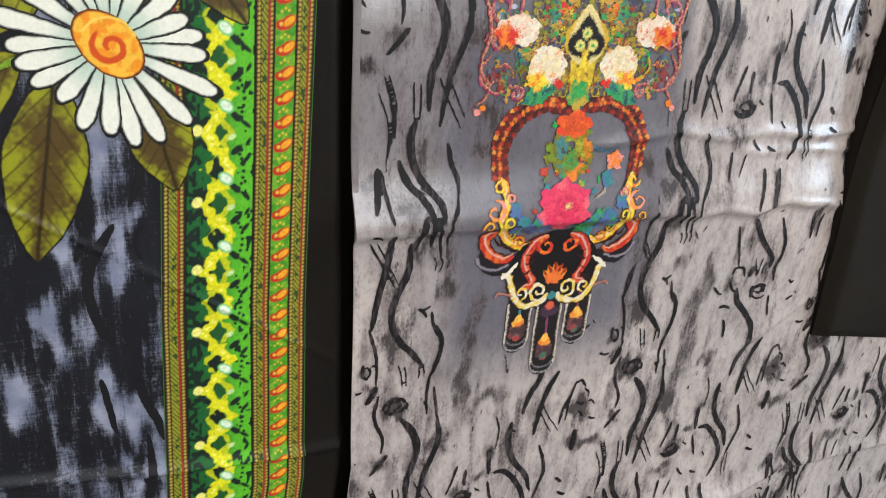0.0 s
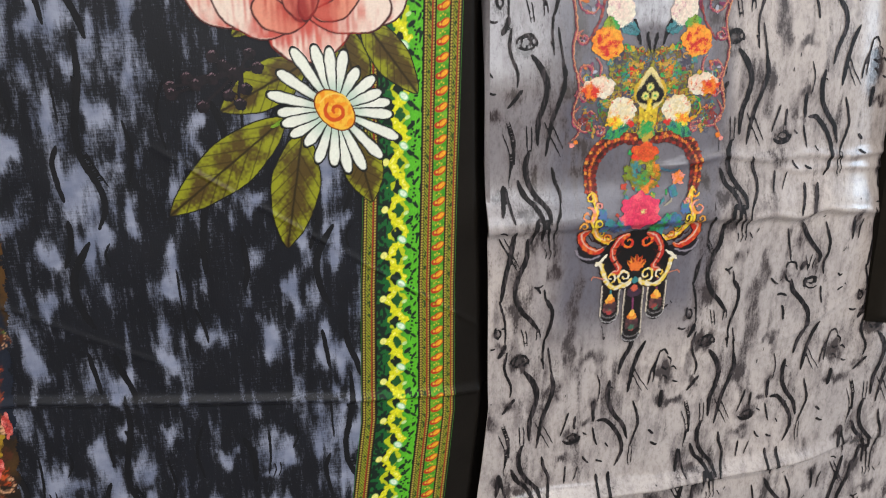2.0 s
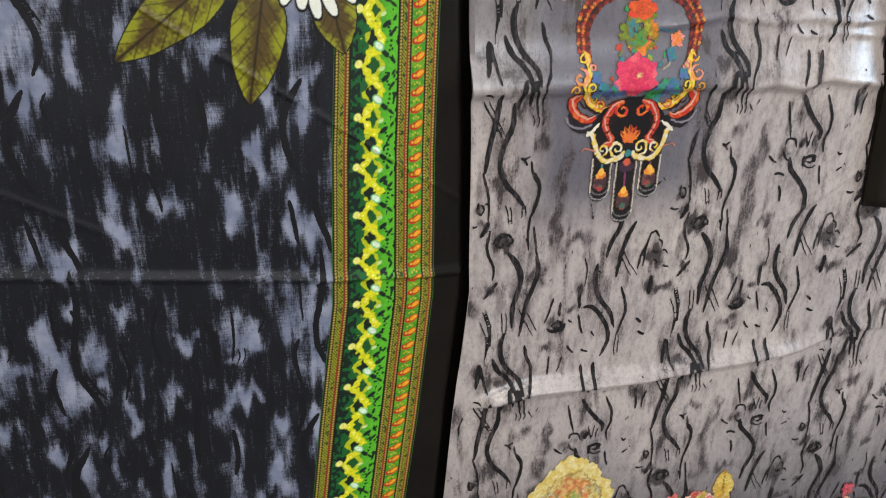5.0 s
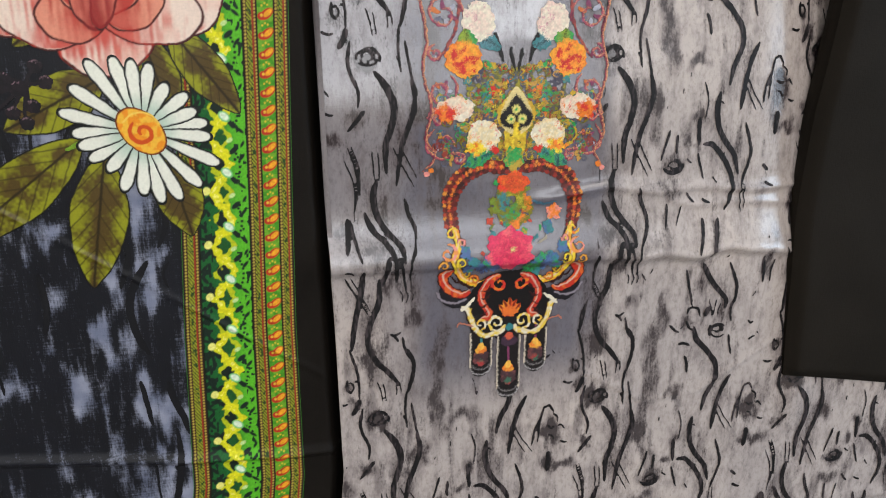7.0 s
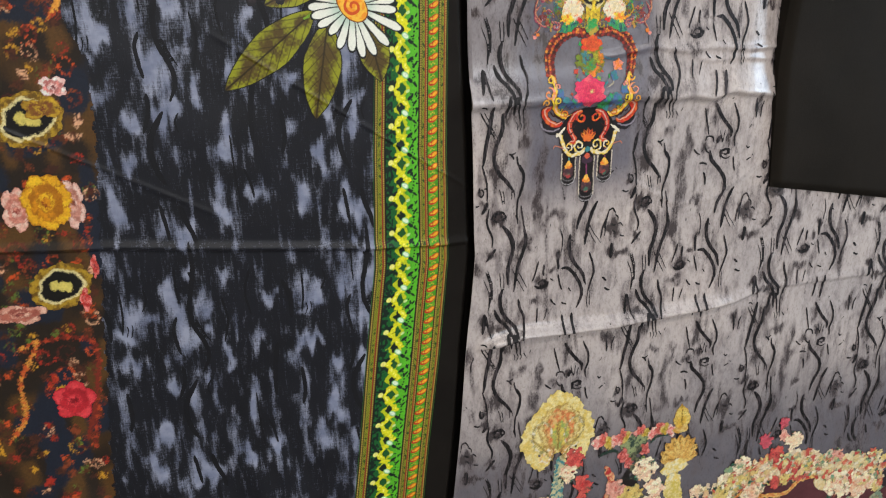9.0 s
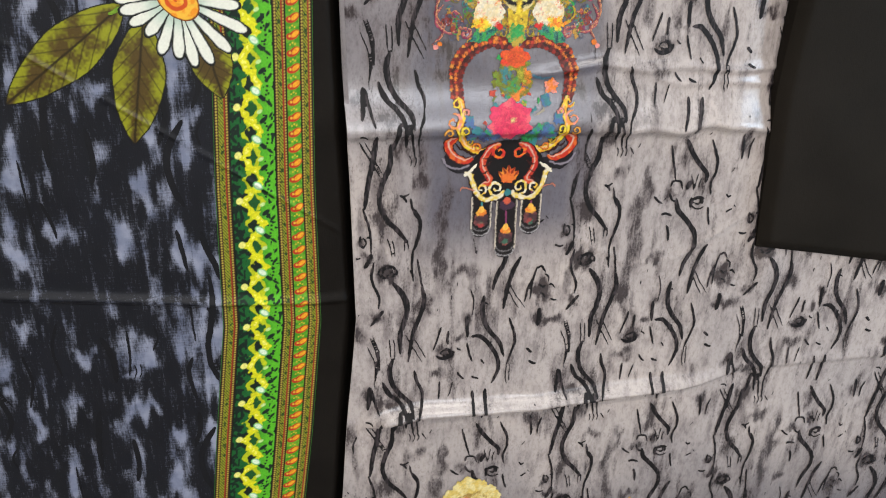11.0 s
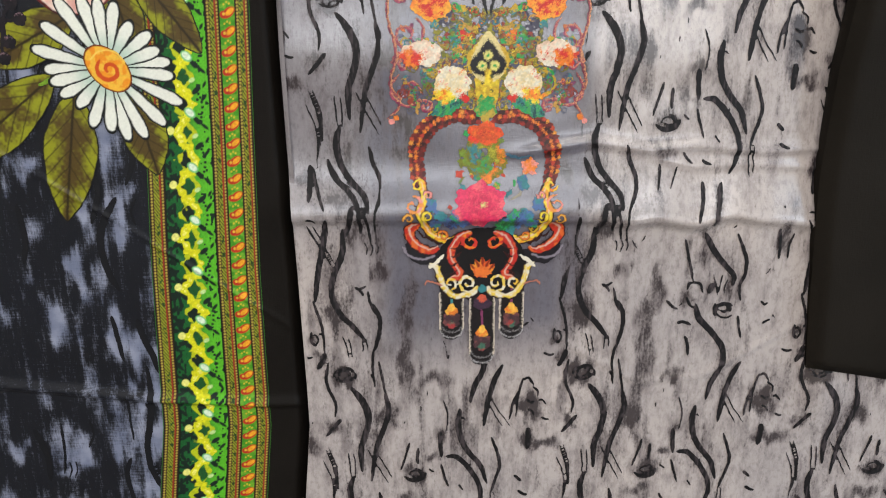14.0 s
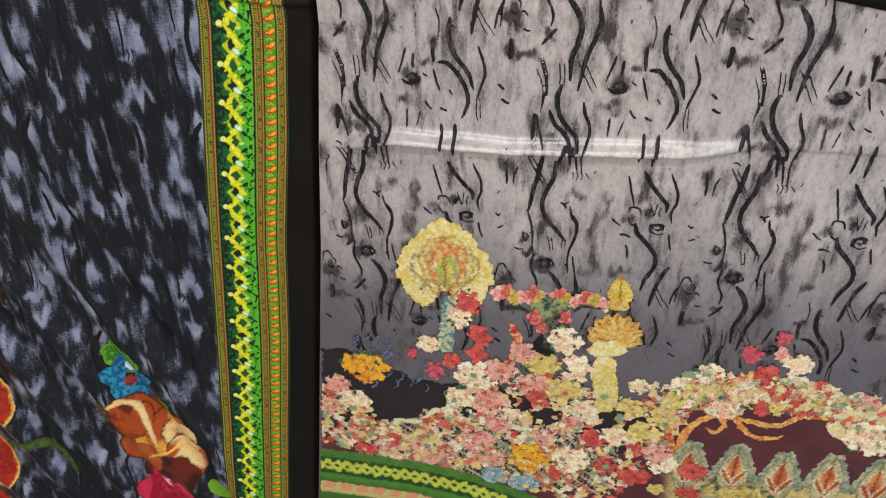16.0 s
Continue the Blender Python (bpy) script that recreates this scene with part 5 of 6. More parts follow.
    c.blob(AX(1.365), 1.362, 0.0100, 0.024, srgb(226, 196, 50), lump=0.04, lobes=6, other=GOLD)
    c.blob(AX(1.39), 1.383, 0.0180, 0.0160, srgb(222, 186, 70), lump=0.05, lobes=9, other=GOLD)
    c.stroke([(0.0, 1.380), (0.0, 1.394), (0.0, 1.404)], 0.030, 0.006, srgb(226, 206, 140), 0)
    c.blob(-0.0068, 1.3795, 0.0085, 0.0085, INK)
    c.blob(0.0064, 1.3795, 0.0085, 0.0085, INK)
    c.stroke([(0.0, 1.381), (0.0, 1.391), (0.0, 1.3995)], 0.0235, 0.0015, INK, 0)
    for dx, dz in ((0, 0.0085), (-0.0052, 0.0), (0.0052, 0.0)):
        c.blob(dx, 1.3785 + dz, 0.0040, 0.0040, srgb(226, 214, 120))
        c.blob(dx, 1.3785 + dz, 0.0013, 0.0015, GREEN)
    c.stroke([(0, 1.374), (0, 1.366), (-0.001, 1.340)], 0.005, 0.008, YELLOW, 0, 8, GOLD)
    for k in range(5):
        c.blob(AX(1.36) + 0.004 * (-1) ** k, 1.370 - 0.006 * k, 0.0012, 0.0014, srgb(60, 70, 40))
    c.print_on("spade_motif", shirt_depth, shirt, "black spade in a white and gold drop", 0.0024)
    # pairs of blooms
    for s in (-1, 1):
        for name, label, x, z, a, b, lt, md, dk, sd in (
                ("white_bloom", "cream printed bloom", 0.034, 1.462, 0.0155, 0.0175, CREAM, srgb(236, 205, 190), srgb(196, 140, 140), 1),
                ("orange_bloom", "orange printed bloom with red flecks", 0.048, 1.431, 0.0175, 0.0165, srgb(246, 168, 50), srgb(242, 130, 40), srgb(200, 50, 30), 2),
                ("white_bloom", "white bloom with a red edge", 0.056, 1.389, 0.018, 0.011, CREAM, srgb(238, 200, 170), srgb(216, 60, 40), 3),
                ("cream_bloom", "cream printed bloom with orange edge", 0.030, 1.365, 0.0165, 0.0145, CREAM, srgb(240, 215, 160), srgb(230, 130, 60), 4)):
            c = Canvas(s * x - 0.03, s * x + 0.03, z - 0.03, z + 0.035, STEP, 0.0026)
            if sd == 2:
                c.leaf((s * (x - 0.006), z + 0.006), (s * (x - 0.002), z + 0.025), 0.018, GREEN, srgb(150, 170, 50))
            if sd == 4:
                c.leaf((s * 0.020, 1.350), (s * 0.050, 1.338), 0.012, GREEN, TEAL)
                c.leaf((s * 0.036, 1.356), (s * 0.040, 1.334), 0.010, srgb(70, 170, 70), TEAL)
                c.ring(s * 0.046, 1.366, 0.010, 0.011, 0.002, GREEN, -80, 120, GOLD)
            if sd == 1:
                c.leaf((s * 0.034, 1.448), (s * 0.014, 1.440), 0.012, TEAL, srgb(90, 140, 150))
            c.blob(s * x, z, a * 0.95, b * 0.95, lt, 0, 0.04, 5, sd, md, None, 0, 1, 0.006)
            c.flower(s * x, z, a * 0.8, b * 0.8, lt, mixed(lt, md, 0.6), mixed(lt, md, 1.0), sd + (s > 0) * 3)
            if sd == 3:
                c.blob(s * (x + 0.009), z - 0.003, 0.009, 0.008, RED, 0, 0.25, 5, sd, ORANGE)
            if sd == 4:
                c.blob(s * (x + 0.008), z - 0.011, 0.009, 0.006, ORANGE, 0, 0.3, 5, sd, YELLOW)
                c.blob(s * (x - 0.010), z - 0.013, 0.004, 0.003, RED)
            rng = np.random.RandomState(sd)
            for k in range(26 if sd == 2 else 12):
                c.blob(s * x + a * 0.7 * rng.uniform(-1, 1), z + b * 0.7 * rng.uniform(-1, 1), 0.0020 if sd == 2 else 0.0011, 0.0016 if sd == 2 else 0.0010, (srgb(206, 40, 34) if sd == 2 else (RED, ROSE, ORANGE)[k % 3]) if sd != 1 else srgb(210, 150, 160))
            c.print_on(name, shirt_depth, shirt, label, 0.0028 + 0.0001 * sd, speckle=2)
    # beaded horseshoe
    for s in (-1, 1):
        c = canvas()
        arc = [(s * 0.012 + AX(1.335), 1.336), (s * 0.030 - 0.002, 1.337), (s * 0.048 - 0.003, 1.328), (s * 0.058 - 0.003, 1.310), (s * 0.058 - 0.003, 1.290), (s * 0.056 - 0.003, 1.280)]
        c.stroke(arc, 0.012, 0.009, srgb(110, 34, 28), 0, 10, srgb(56, 26, 24))
        c.beads(arc, 0.0017, (ORANGE, srgb(190, 60, 40), srgb(220, 120, 50)), 2.2)
        c.beads([(x + s * 0.0055, z + 0.004) for x, z in arc], 0.0017, (srgb(190, 70, 44), srgb(230, 150, 60), srgb(120, 40, 30)), 2.2)
        c.beads([(x - s * 0.0055, z - 0.004) for x, z in arc], 0.0018, (srgb(150, 44, 34), srgb(90, 30, 26)), 2.3)
        c.print_on("beaded_arch", shirt_depth, shirt, "red and orange beaded arch", 0.0026)
        # gilt scroll and red hook beneath it
        c = canvas()
        c.stroke([(s * 0.064 - 0.004, 1.226), (s * 0.052 - 0.004, 1.214), (s * 0.034 - 0.004, 1.219)], 0.020, 0.008, srgb(28, 24, 30), 0.3)
        c.ring(s * 0.054 - 0.004, 1.226, 0.0165, 0.0135, 0.002, srgb(140, 130, 140), 190 if s < 0 else 230, 310 if s < 0 else 350)
        outlined(c, [(s * 0.056 - 0.003, 1.284), (s * 0.052 - 0.003, 1.270), (s * 0.056 - 0.003, 1.255), (s * 0.047 - 0.003, 1.236), (s * 0.030 - 0.003, 1.229), (s * 0.022 - 0.003, 1.234)], 0.0055, 0.0065, srgb(238, 160, 44), 0.12, 10, YELLOW)
        outlined(c, [(s * 0.058 - 0.003, 1.244), (s * 0.066 - 0.003, 1.238), (s * 0.060 - 0.003, 1.226), (s * 0.048 - 0.003, 1.220), (s * 0.040 - 0.003, 1.222)], 0.010, 0.005, srgb(200, 52, 34), 0.2, 10, srgb(226, 104, 46))
        for k in range(3):
            c.stroke([(s * (0.058 - 0.006 * k) - 0.003, 1.238 - 0.003 * k), (s * (0.053 - 0.006 * k) - 0.003, 1.232 - 0.003 * k), (s * (0.049 - 0.006 * k) - 0.003, 1.234 - 0.003 * k)], 0.002, 0.001, srgb(50, 20, 18))
        c.spiral(s * 0.062 - 0.003, 1.262, 0.0085, 0.003, srgb(238, 150, 70), 90, 1.2, s, ROSE)
        c.spiral(s * 0.057 - 0.003, 1.278, 0.0060, 0.0026, YELLOW, 0, 1.1, -s, ORANGE)
        for px, pz, pr, pc in ((0.050, 1.252, 0.0055, YELLOW), (0.066, 1.250, 0.0050, srgb(240, 170, 70)), (0.044, 1.240, 0.0045, GOLD), (0.036, 1.233, 0.0045, srgb(236, 130, 50)), (0.049, 1.270, 0.0042, ROSE)):
            c.spiral(s * px - 0.003, pz, pr + 0.0004, 0.0026, srgb(90, 36, 24), 40 * pr * 1e3, 1.2, s)
            c.spiral(s * px - 0.003, pz, pr, 0.0018, pc, 40 * pr * 1e3, 1.2, s)
        c.blob(s * 0.046 - 0.003, 1.262, 0.005, 0.006, TEAL, 0, 0.25, 4, 2, BLUE)
        c.print_on("gilt_scroll", shirt_depth, shirt, "gold scroll with a red hook", 0.0030, speckle=0)
    # flower column in the middle
    c = canvas()
    for k in range(26):
        q = k * 2.4
        c.blob(-0.003 + 0.018 * math.cos(q) * ((k % 5) / 5 + 0.2), 1.300 + 0.016 * math.sin(q), 0.0055, 0.0040, (GREEN, srgb(190, 180, 50), TEAL, ORANGE, srgb(120, 150, 50))[k % 5], k * 40, 0.25, 4, k, OLIVE)
    c.blob(-0.002, 1.343, 0.009, 0.011, srgb(190, 160, 60), 0, 0.2, 5, 1, GREEN)
    c.flower(-0.003, 1.322, 0.016, 0.010, srgb(230, 60, 40), srgb(240, 110, 40), srgb(170, 24, 30), 4)
    c.stroke([(0.014, 1.306), (0.026, 1.302), (0.040, 1.304)], 0.003, 0.001, srgb(70, 110, 130))
    c.print_on("flower_column", shirt_depth, shirt, "red blossom over green and gold foliage", 0.0032, speckle=2)
    c = canvas()
    for s in (-1, 1):
        for k in range(7):
            c.blob(AX(1.25) + s * (0.018 + 0.004 * k), 1.245 + 0.004 * (k % 3), 0.0055, 0.0042, (srgb(80, 80, 120), TEAL, GREEN, srgb(60, 56, 86))[k % 4], k * 30, 0.25, 4, k, BLUE)
    c.stroke([(0.018, 1.265), (0.028, 1.272), (0.031, 1.290), (0.036, 1.296)], 0.002, 0.002, srgb(170, 160, 140))
    c.blob(0.036, 1.294, 0.007, 0.007, ORANGE, 0, 0.25, 5, 3, ROSE)
    c.blob(0.030, 1.280, 0.005, 0.007, TEAL, 20, 0.2, 4, 2, BLUE)
    c.blob(-0.007, 1.262, 0.022, 0.0185, srgb(228, 54, 96), 0, 0.14, 6, 2, srgb(240, 100, 110), None, 0, 1, 0.008)
    c.flower(-0.006, 1.262, 0.017, 0.013, srgb(238, 76, 100), srgb(228, 50, 90), srgb(190, 30, 70), 9)
    c.blob(-0.004, 1.262, 0.0024, 0.0022, srgb(220, 200, 120))
    for k in range(6):
        c.blob(0.012 + 0.004 * (k % 3), 1.243 - 0.006 * (k // 3), 0.0055, 0.0038, (GREEN, TEAL)[k % 2], k * 50, 0.25, 4, k, srgb(40, 110, 60))
    c.print_on("pink_rose", shirt_depth, shirt, "bright pink printed rose", 0.0036, speckle=2)
    # black pendant with red leaves and three tassels
    c = canvas()
    o = -0.0045
    c.blob(o, 1.207, 0.040, 0.034, INK, 0, 0.05, 4, 1)
    c.print_on("pendant_ground", shirt_depth, shirt, "black ground of the pendant", 0.0034)
    for dx, top, low, w, z in ((-0.0275, 1.190, 1.146, 0.021, 1.158), (0.0265, 1.190, 1.146, 0.021, 1.158), (0.0, 1.185, 1.121, 0.022, 1.136)):
        c = Canvas(o + dx - 0.02, o + dx + 0.02, 1.10, 1.20, STEP, 0.0006)
        c.stroke([(o + dx, top), (o + dx, (top + low) / 2), (o + dx - 0.0005, low)], w, w, srgb(30, 25, 26), 0)
        c.ring(o + dx, low - 0.001, w * 0.5, w * 0.36, 0.0012, srgb(170, 165, 165), 185, 355)
        c.ring(o + dx, low + 0.003, w * 0.44, w * 0.30, 0.0010, srgb(130, 125, 125), 190, 350)
        for side in (-1, 1):
            c.stroke([(o + dx + side * w * 0.5, 1.180), (o + dx + side * w * 0.5, 1.160), (o + dx + side * w * 0.5, low)], 0.0016, 0.0013, srgb(215, 200, 180), 0)
        tassel = c.print_on("tassel", shirt_depth, shirt, "black tassel edged in white", 0.0036)
        c = Canvas(o + dx - 0.02, o + dx + 0.02, 1.10, 1.20, STEP, 0.0006)
        c.stroke([(o + dx, z + 0.026), (o + dx, z + 0.016), (o + dx, z + 0.008)], 0.0025, 0.002, (TEAL if dx < 0 else PLUM), 0)
        c.blob(o + dx, z - 0.003, 0.0078, 0.0085, srgb(76, 52, 56), 0, 0.12, 6, 2, srgb(120, 70, 70))
        c.blob(o + dx, z - 0.008, 0.0035, 0.0035, srgb(70, 110, 90), 0, 0.2, 5, 2, srgb(170, 60, 60))
        c.blob(o + dx, z + 0.006, 0.0058, 0.0045, srgb(240, 130, 50), 0, 0.15, 3, 1, srgb(245, 180, 70))
        c.blob(o + dx, z + 0.009, 0.003, 0.004, srgb(250, 190, 80))
        if dx == 0.0:
            c.blob(o, 1.170, 0.0085, 0.006, srgb(70, 50, 66), 0, 0.1, 3)
            c.blob(o, 1.175, 0.004, 0.004, srgb(216, 96, 70))
        c.print_on("tassel_drop", shirt_depth, tassel, "orange and plum tassel drop", 0.0040)
    c = canvas()
    for s in (-1, 1):
        outlined(c, [(o + s * 0.010, 1.236), (o + s * 0.022, 1.230), (o + s * 0.028, 1.214), (o + s * 0.020, 1.198), (o + s * 0.028, 1.194)], 0.0075, 0.0055, srgb(196, 46, 36), 0.2, 10, srgb(222, 90, 48))
        for k in range(4):
            c.stroke([(o + s * (0.016 + 0.002 * k), 1.226 - 0.008 * k), (o + s * (0.022 + 0.002 * k), 1.222 - 0.008 * k), (o + s * 0.028, 1.222 - 0.008 * k)], 0.0018, 0.0012, srgb(60, 16, 16))
        c.spiral(o + s * 0.010, 1.228, 0.008, 0.0035, srgb(210, 56, 44), 90, 1.2, -s, ORANGE)
        outlined(c, [(o + s * 0.046, 1.208), (o + s * 0.040, 1.204), (o + s * 0.036, 1.190), (o + s * 0.026, 1.178), (o + s * 0.010, 1.180), (o + s * 0.004, 1.186)], 0.0045, 0.005, srgb(240, 205, 80), 0.15, 10, CREAM)
        c.spiral(o + s * 0.0125, 1.190, 0.0085, 0.0032, srgb(240, 205, 90), 270, 1.3, s, CREAM)
        c.spiral(o + s * 0.0285, 1.190, 0.0060, 0.0026, srgb(240, 190, 70), 270, 1.1, -s, CREAM)
        c.stroke([(o + s * 0.036, 1.188), (o + s * 0.048, 1.192), (o + s * 0.052, 1.188)], 0.002, 0.0016, srgb(190, 120, 100))
        c.stroke([(o + s * 0.034, 1.216), (o + s * 0.044, 1.207), (o + s * 0.047, 1.204)], 0.004, 0.002, CREAM)
    for k in range(5):
        q = radians(40 + 25 * k)
        c.leaf((o, 1.196), (o + 0.015 * math.cos(q), 1.196 + 0.018 * math.sin(q)), 0.006, srgb(245, 150, 50), srgb(226, 80, 40))
    c.blob(o, 1.200, 0.0075, 0.0055, srgb(236, 120, 50), 0, 0.2, 6, 1, srgb(200, 60, 40))
    c.blob(o, 1.184, 0.0036, 0.0036, TEAL)
    c.print_on("acanthus_scroll", shirt_depth, shirt, "red and gold acanthus scrolls", 0.0044, speckle=0)


neckline()


# hem print
def hem():
    STEP = 0.0013

    def canvas(z1=0.86, step=STEP):
        return Canvas(-0.28, 0.70, 0.20, z1, step, 0.0030)

    # dark, wine and green grounds, one above another
    c = canvas(0.72, 0.0028)
    low = along(c.X, (-0.28, -0.21, -0.10, 0.0, 0.10, 0.20, 0.70), (0.640, 0.610, 0.575, 0.560, 0.555, 0.545, 0.54))
    c.fill(smooth(c.Z + 0.02 * fuzz(c.X, c.Z, 0.02, 0.02, 170), low + 0.03, low - 0.01), srgb(42, 34, 38))
    c.cut((c.a < 0.6) | (c.X < shirt_left(c.Z) + 0.002))
    c.print_on("dark_ground", shirt_depth, shirt, "near-black ground under the hem flowers", 0.0012)
    c = canvas(0.72, 0.0028)
    wine = along(c.X, (-0.28, -0.20, -0.14, 0.0, 0.15, 0.20, 0.27, 0.30, 0.344, 0.38, 0.43, 0.458, 0.49, 0.53, 0.70), (0.455, 0.46, 0.42, 0.40, 0.40, 0.44, 0.53, 0.562, 0.578, 0.563, 0.56, 0.568, 0.55, 0.52, 0.49))
    c.fill((c.Z < wine).astype(float), mixed(np.array(srgb(98, 50, 54)), np.array(srgb(82, 40, 44)), fuzz(c.X, c.Z, 0.02, 0.02, 171)))
    strip = smooth(c.X, 0.27, 0.30) * smooth(c.Z + 0.03 * fuzz(c.X, c.Z, 0.012, 0.012, 173), 0.452, 0.442)
    c.rgb[:] = mixed(c.rgb, mixed(np.array(srgb(214, 186, 120)), np.array(srgb(150, 150, 110)), smooth(fuzz(c.X, c.Z, 0.009, 0.009, 174), 0.35, 0.7)), strip)
    c.cut(c.X < shirt_left(c.Z) + 0.002)
    c.print_on("wine_ground", shirt_depth, shirt, "wine red ground under the hem flowers", 0.0015)
    # net triangle
    c = canvas()
    top = along(c.X, (-0.18, -0.12, -0.09, -0.055, -0.03, 0.0, 0.06, 0.2), (0.43, 0.470, 0.480, 0.510, 0.495, 0.500, 0.505, 0.47)) + 0.004 * np.sin(c.X * 260)
    net = (c.Z < top) & (c.Z > 0.37) & (c.X > -0.17) & (c.X < 0.21)
    hatch = np.maximum(np.abs(((c.X * 0.62 + c.Z * 0.9) / 0.0125) % 1 - 0.5), 0.9 * np.abs(((c.X * 0.9 - c.Z * 0.2) / 0.0052) % 1 - 0.5))
    c.fill(net.astype(float), mixed(np.array(srgb(44, 34, 32)), np.array(srgb(205, 180, 150)), smooth(hatch, 0.30, 0.42)))
    c.stroke([(-0.150, 0.477), (-0.134, 0.445), (-0.109, 0.460), (-0.104, 0.478), (-0.071, 0.480), (-0.046, 0.506), (-0.016, 0.481), (0.022, 0.490), (0.079, 0.484)], 0.010, 0.008, srgb(232, 218, 176), 0)
    c.print_on("net_panel", shirt_depth, shirt, "hatched net panel with a cream edge", 0.0018)
    # green band with a yellow chain, and the pale band under it
    c = canvas(0.46)
    line = along(c.X, (-0.28, -0.235, -0.10, 0.0, 0.10, 0.20, 0.30, 0.70), (0.405, 0.402, 0.398, 0.382, 0.350, 0.325, 0.312, 0.30))
    d = line - c.Z
    c.fill(((d > 0) & (d < 0.2)).astype(float), mixed(np.array(srgb(60, 110, 40)), np.array(srgb(90, 130, 50)), fuzz(c.X, c.Z, 0.01, 0.01, 172)))
    q = c.X % 0.030 - 0.015
    chain = np.abs(d - 0.034 - 0.007 * np.sin(2 * np.pi * c.X / 0.030))
    c.fill(((d > 0.018) & (d < 0.052)).astype(float), srgb(26, 70, 26))
    c.fill(smooth(chain, 0.007, 0.005), srgb(200, 205, 70))
    chain = np.abs(d - 0.034 + 0.007 * np.sin(2 * np.pi * c.X / 0.030))
    c.fill(smooth(chain, 0.005, 0.003), srgb(190, 200, 80))
    c.fill(smooth(np.hypot(c.X % 0.015 - 0.0075, d - 0.034), 0.004, 0.0025), srgb(40, 40, 24))
    c.fill(smooth(np.abs(d - 0.057), 0.003, 0.001), srgb(70, 140, 40))
    c.fill((d > 0.066).astype(float), srgb(206, 186, 120))
    c.fill(((d > 0.070) & (d < 0.086)).astype(float) * (np.abs((c.X + 0.3 * d) % 0.026 - 0.013) < 0.008), srgb(224, 150, 110))
    c.fill((np.abs(d - 0.068) < 0.0025).astype(float), srgb(60, 110, 40))
    c.fill((d > 0.095).astype(float), srgb(70, 110, 40))
    c.cut((d < 0) | (c.X < shirt_left(c.Z) + 0.002))
    c.print_on("green_band", shirt_depth, shirt, "green hem band with a yellow chain", 0.0022)
    # palmette
    c = canvas()
    x, z, a, b = -0.033, 0.753, 0.0555, 0.0665
    c.stroke([(-0.028, 0.699), (-0.031, 0.657), (-0.033, 0.624)], 0.016, 0.022, srgb(206, 196, 150), 0, 8, TEAL)
    PL, PD = srgb(228, 198, 104), srgb(240, 222, 156)
    a, b = a * 0.95, b * 0.95
    c.blob(x, z + b * 0.22, a * 0.62, b * 0.62, PL, 0, 0.05, 9, 1, PD)
    c.blob(x, z - b * 0.14, a * 0.90, b * 0.48, PL, 0, 0.05, 9, 2, PD)
    for s in (-1, 1):
        for px, pz in ((0.0, 0.90), (0.22, 0.80), (0.42, 0.66), (0.62, 0.46), (0.80, 0.24), (0.94, 0.0), (0.98, -0.22), (0.84, -0.42), (0.78, -0.66), (0.56, -0.82), (0.36, -0.70)):
            c.blob(x + s * a * px, z + b * pz, 0.0105, 0.0135, PL, 0, 0.2, 3, int(px * 50), PD)
    c.blob(x + 0.002, z + 0.006, a * 0.66, b * 0.62, srgb(236, 216, 150), 0, 0.06, 7, 6, srgb(220, 190, 110), srgb(176, 140, 70), 0.0024)
    c.blob(x + 0.002, z + 0.006, a * 0.50, b * 0.52, srgb(222, 130, 76), 0, 0.10, 5, 2, srgb(230, 190, 120), srgb(170, 130, 60), 0.0016)
    c.blob(x + 0.003, z - 0.008, a * 0.28, b * 0.36, srgb(222, 196, 90), 0, 0.15, 5, 3, srgb(150, 170, 90))
    for s in (-1, 1):
        c.ring(x + s * a * 0.5, z - b * 0.10, a * 0.30, b * 0.40, 0.003, srgb(160, 150, 90), 0, 300, CREAM)
        c.spiral(x + s * a * 0.42, z - b * 0.66, a * 0.26, 0.005, srgb(224, 170, 90), 90, 1.2, s, CREAM)
        c.stroke([(x + s * 0.01, z - b * 0.8), (x + s * 0.004, z - b * 0.2), (x, z + b * 0.3)], 0.003, 0.002, srgb(150, 110, 60))
    for s in (-1, 1):
        c.stroke([(x + s * 0.006, z - b * 0.85), (x + s * 0.020, z - b * 0.50), (x + s * a * 0.80, z - b * 0.10), (x + s * a * 0.74, z + b * 0.24), (x + s * a * 0.58, z + b * 0.14)], 0.0030, 0.0020, srgb(150, 128, 70), 0.1)
        c.stroke([(x + s * 0.004, z - b * 0.60), (x + s * a * 0.36, z - b * 0.20), (x + s * a * 0.30, z + b * 0.20), (x, z + b * 0.60)], 0.0024, 0.0018, srgb(170, 110, 60), 0.1)
    c.leaf((x, z - b * 0.55), (x, z + b * 0.02), 0.014, srgb(140, 170, 96), srgb(210, 180, 90))
    c.print_on("palmette", shirt_depth, shirt, "pale gold printed palmette", 0.0026)
    # side table
    c = canvas()
    for k in range(13):
        px, pz = 0.100, 0.717
        c.flower(px - 0.066 + 0.011 * k, pz + 0.005 * math.sin(k * 2.0), 0.0095, 0.0125, (CREAM, ROSE, srgb(225, 205, 130))[k % 3], (ROSE, srgb(220, 90, 70), GOLD)[k % 3], (RED, MAROON, OLIVE)[k % 3], k, 4)
    c.stroke([(0.037, 0.692), (0.062, 0.699), (0.073, 0.690)], 0.006, 0.005, srgb(40, 60, 50))
    c.stroke([(0.164, 0.706), (0.139, 0.707), (0.130, 0.696)], 0.006, 0.005, srgb(40, 60, 50))
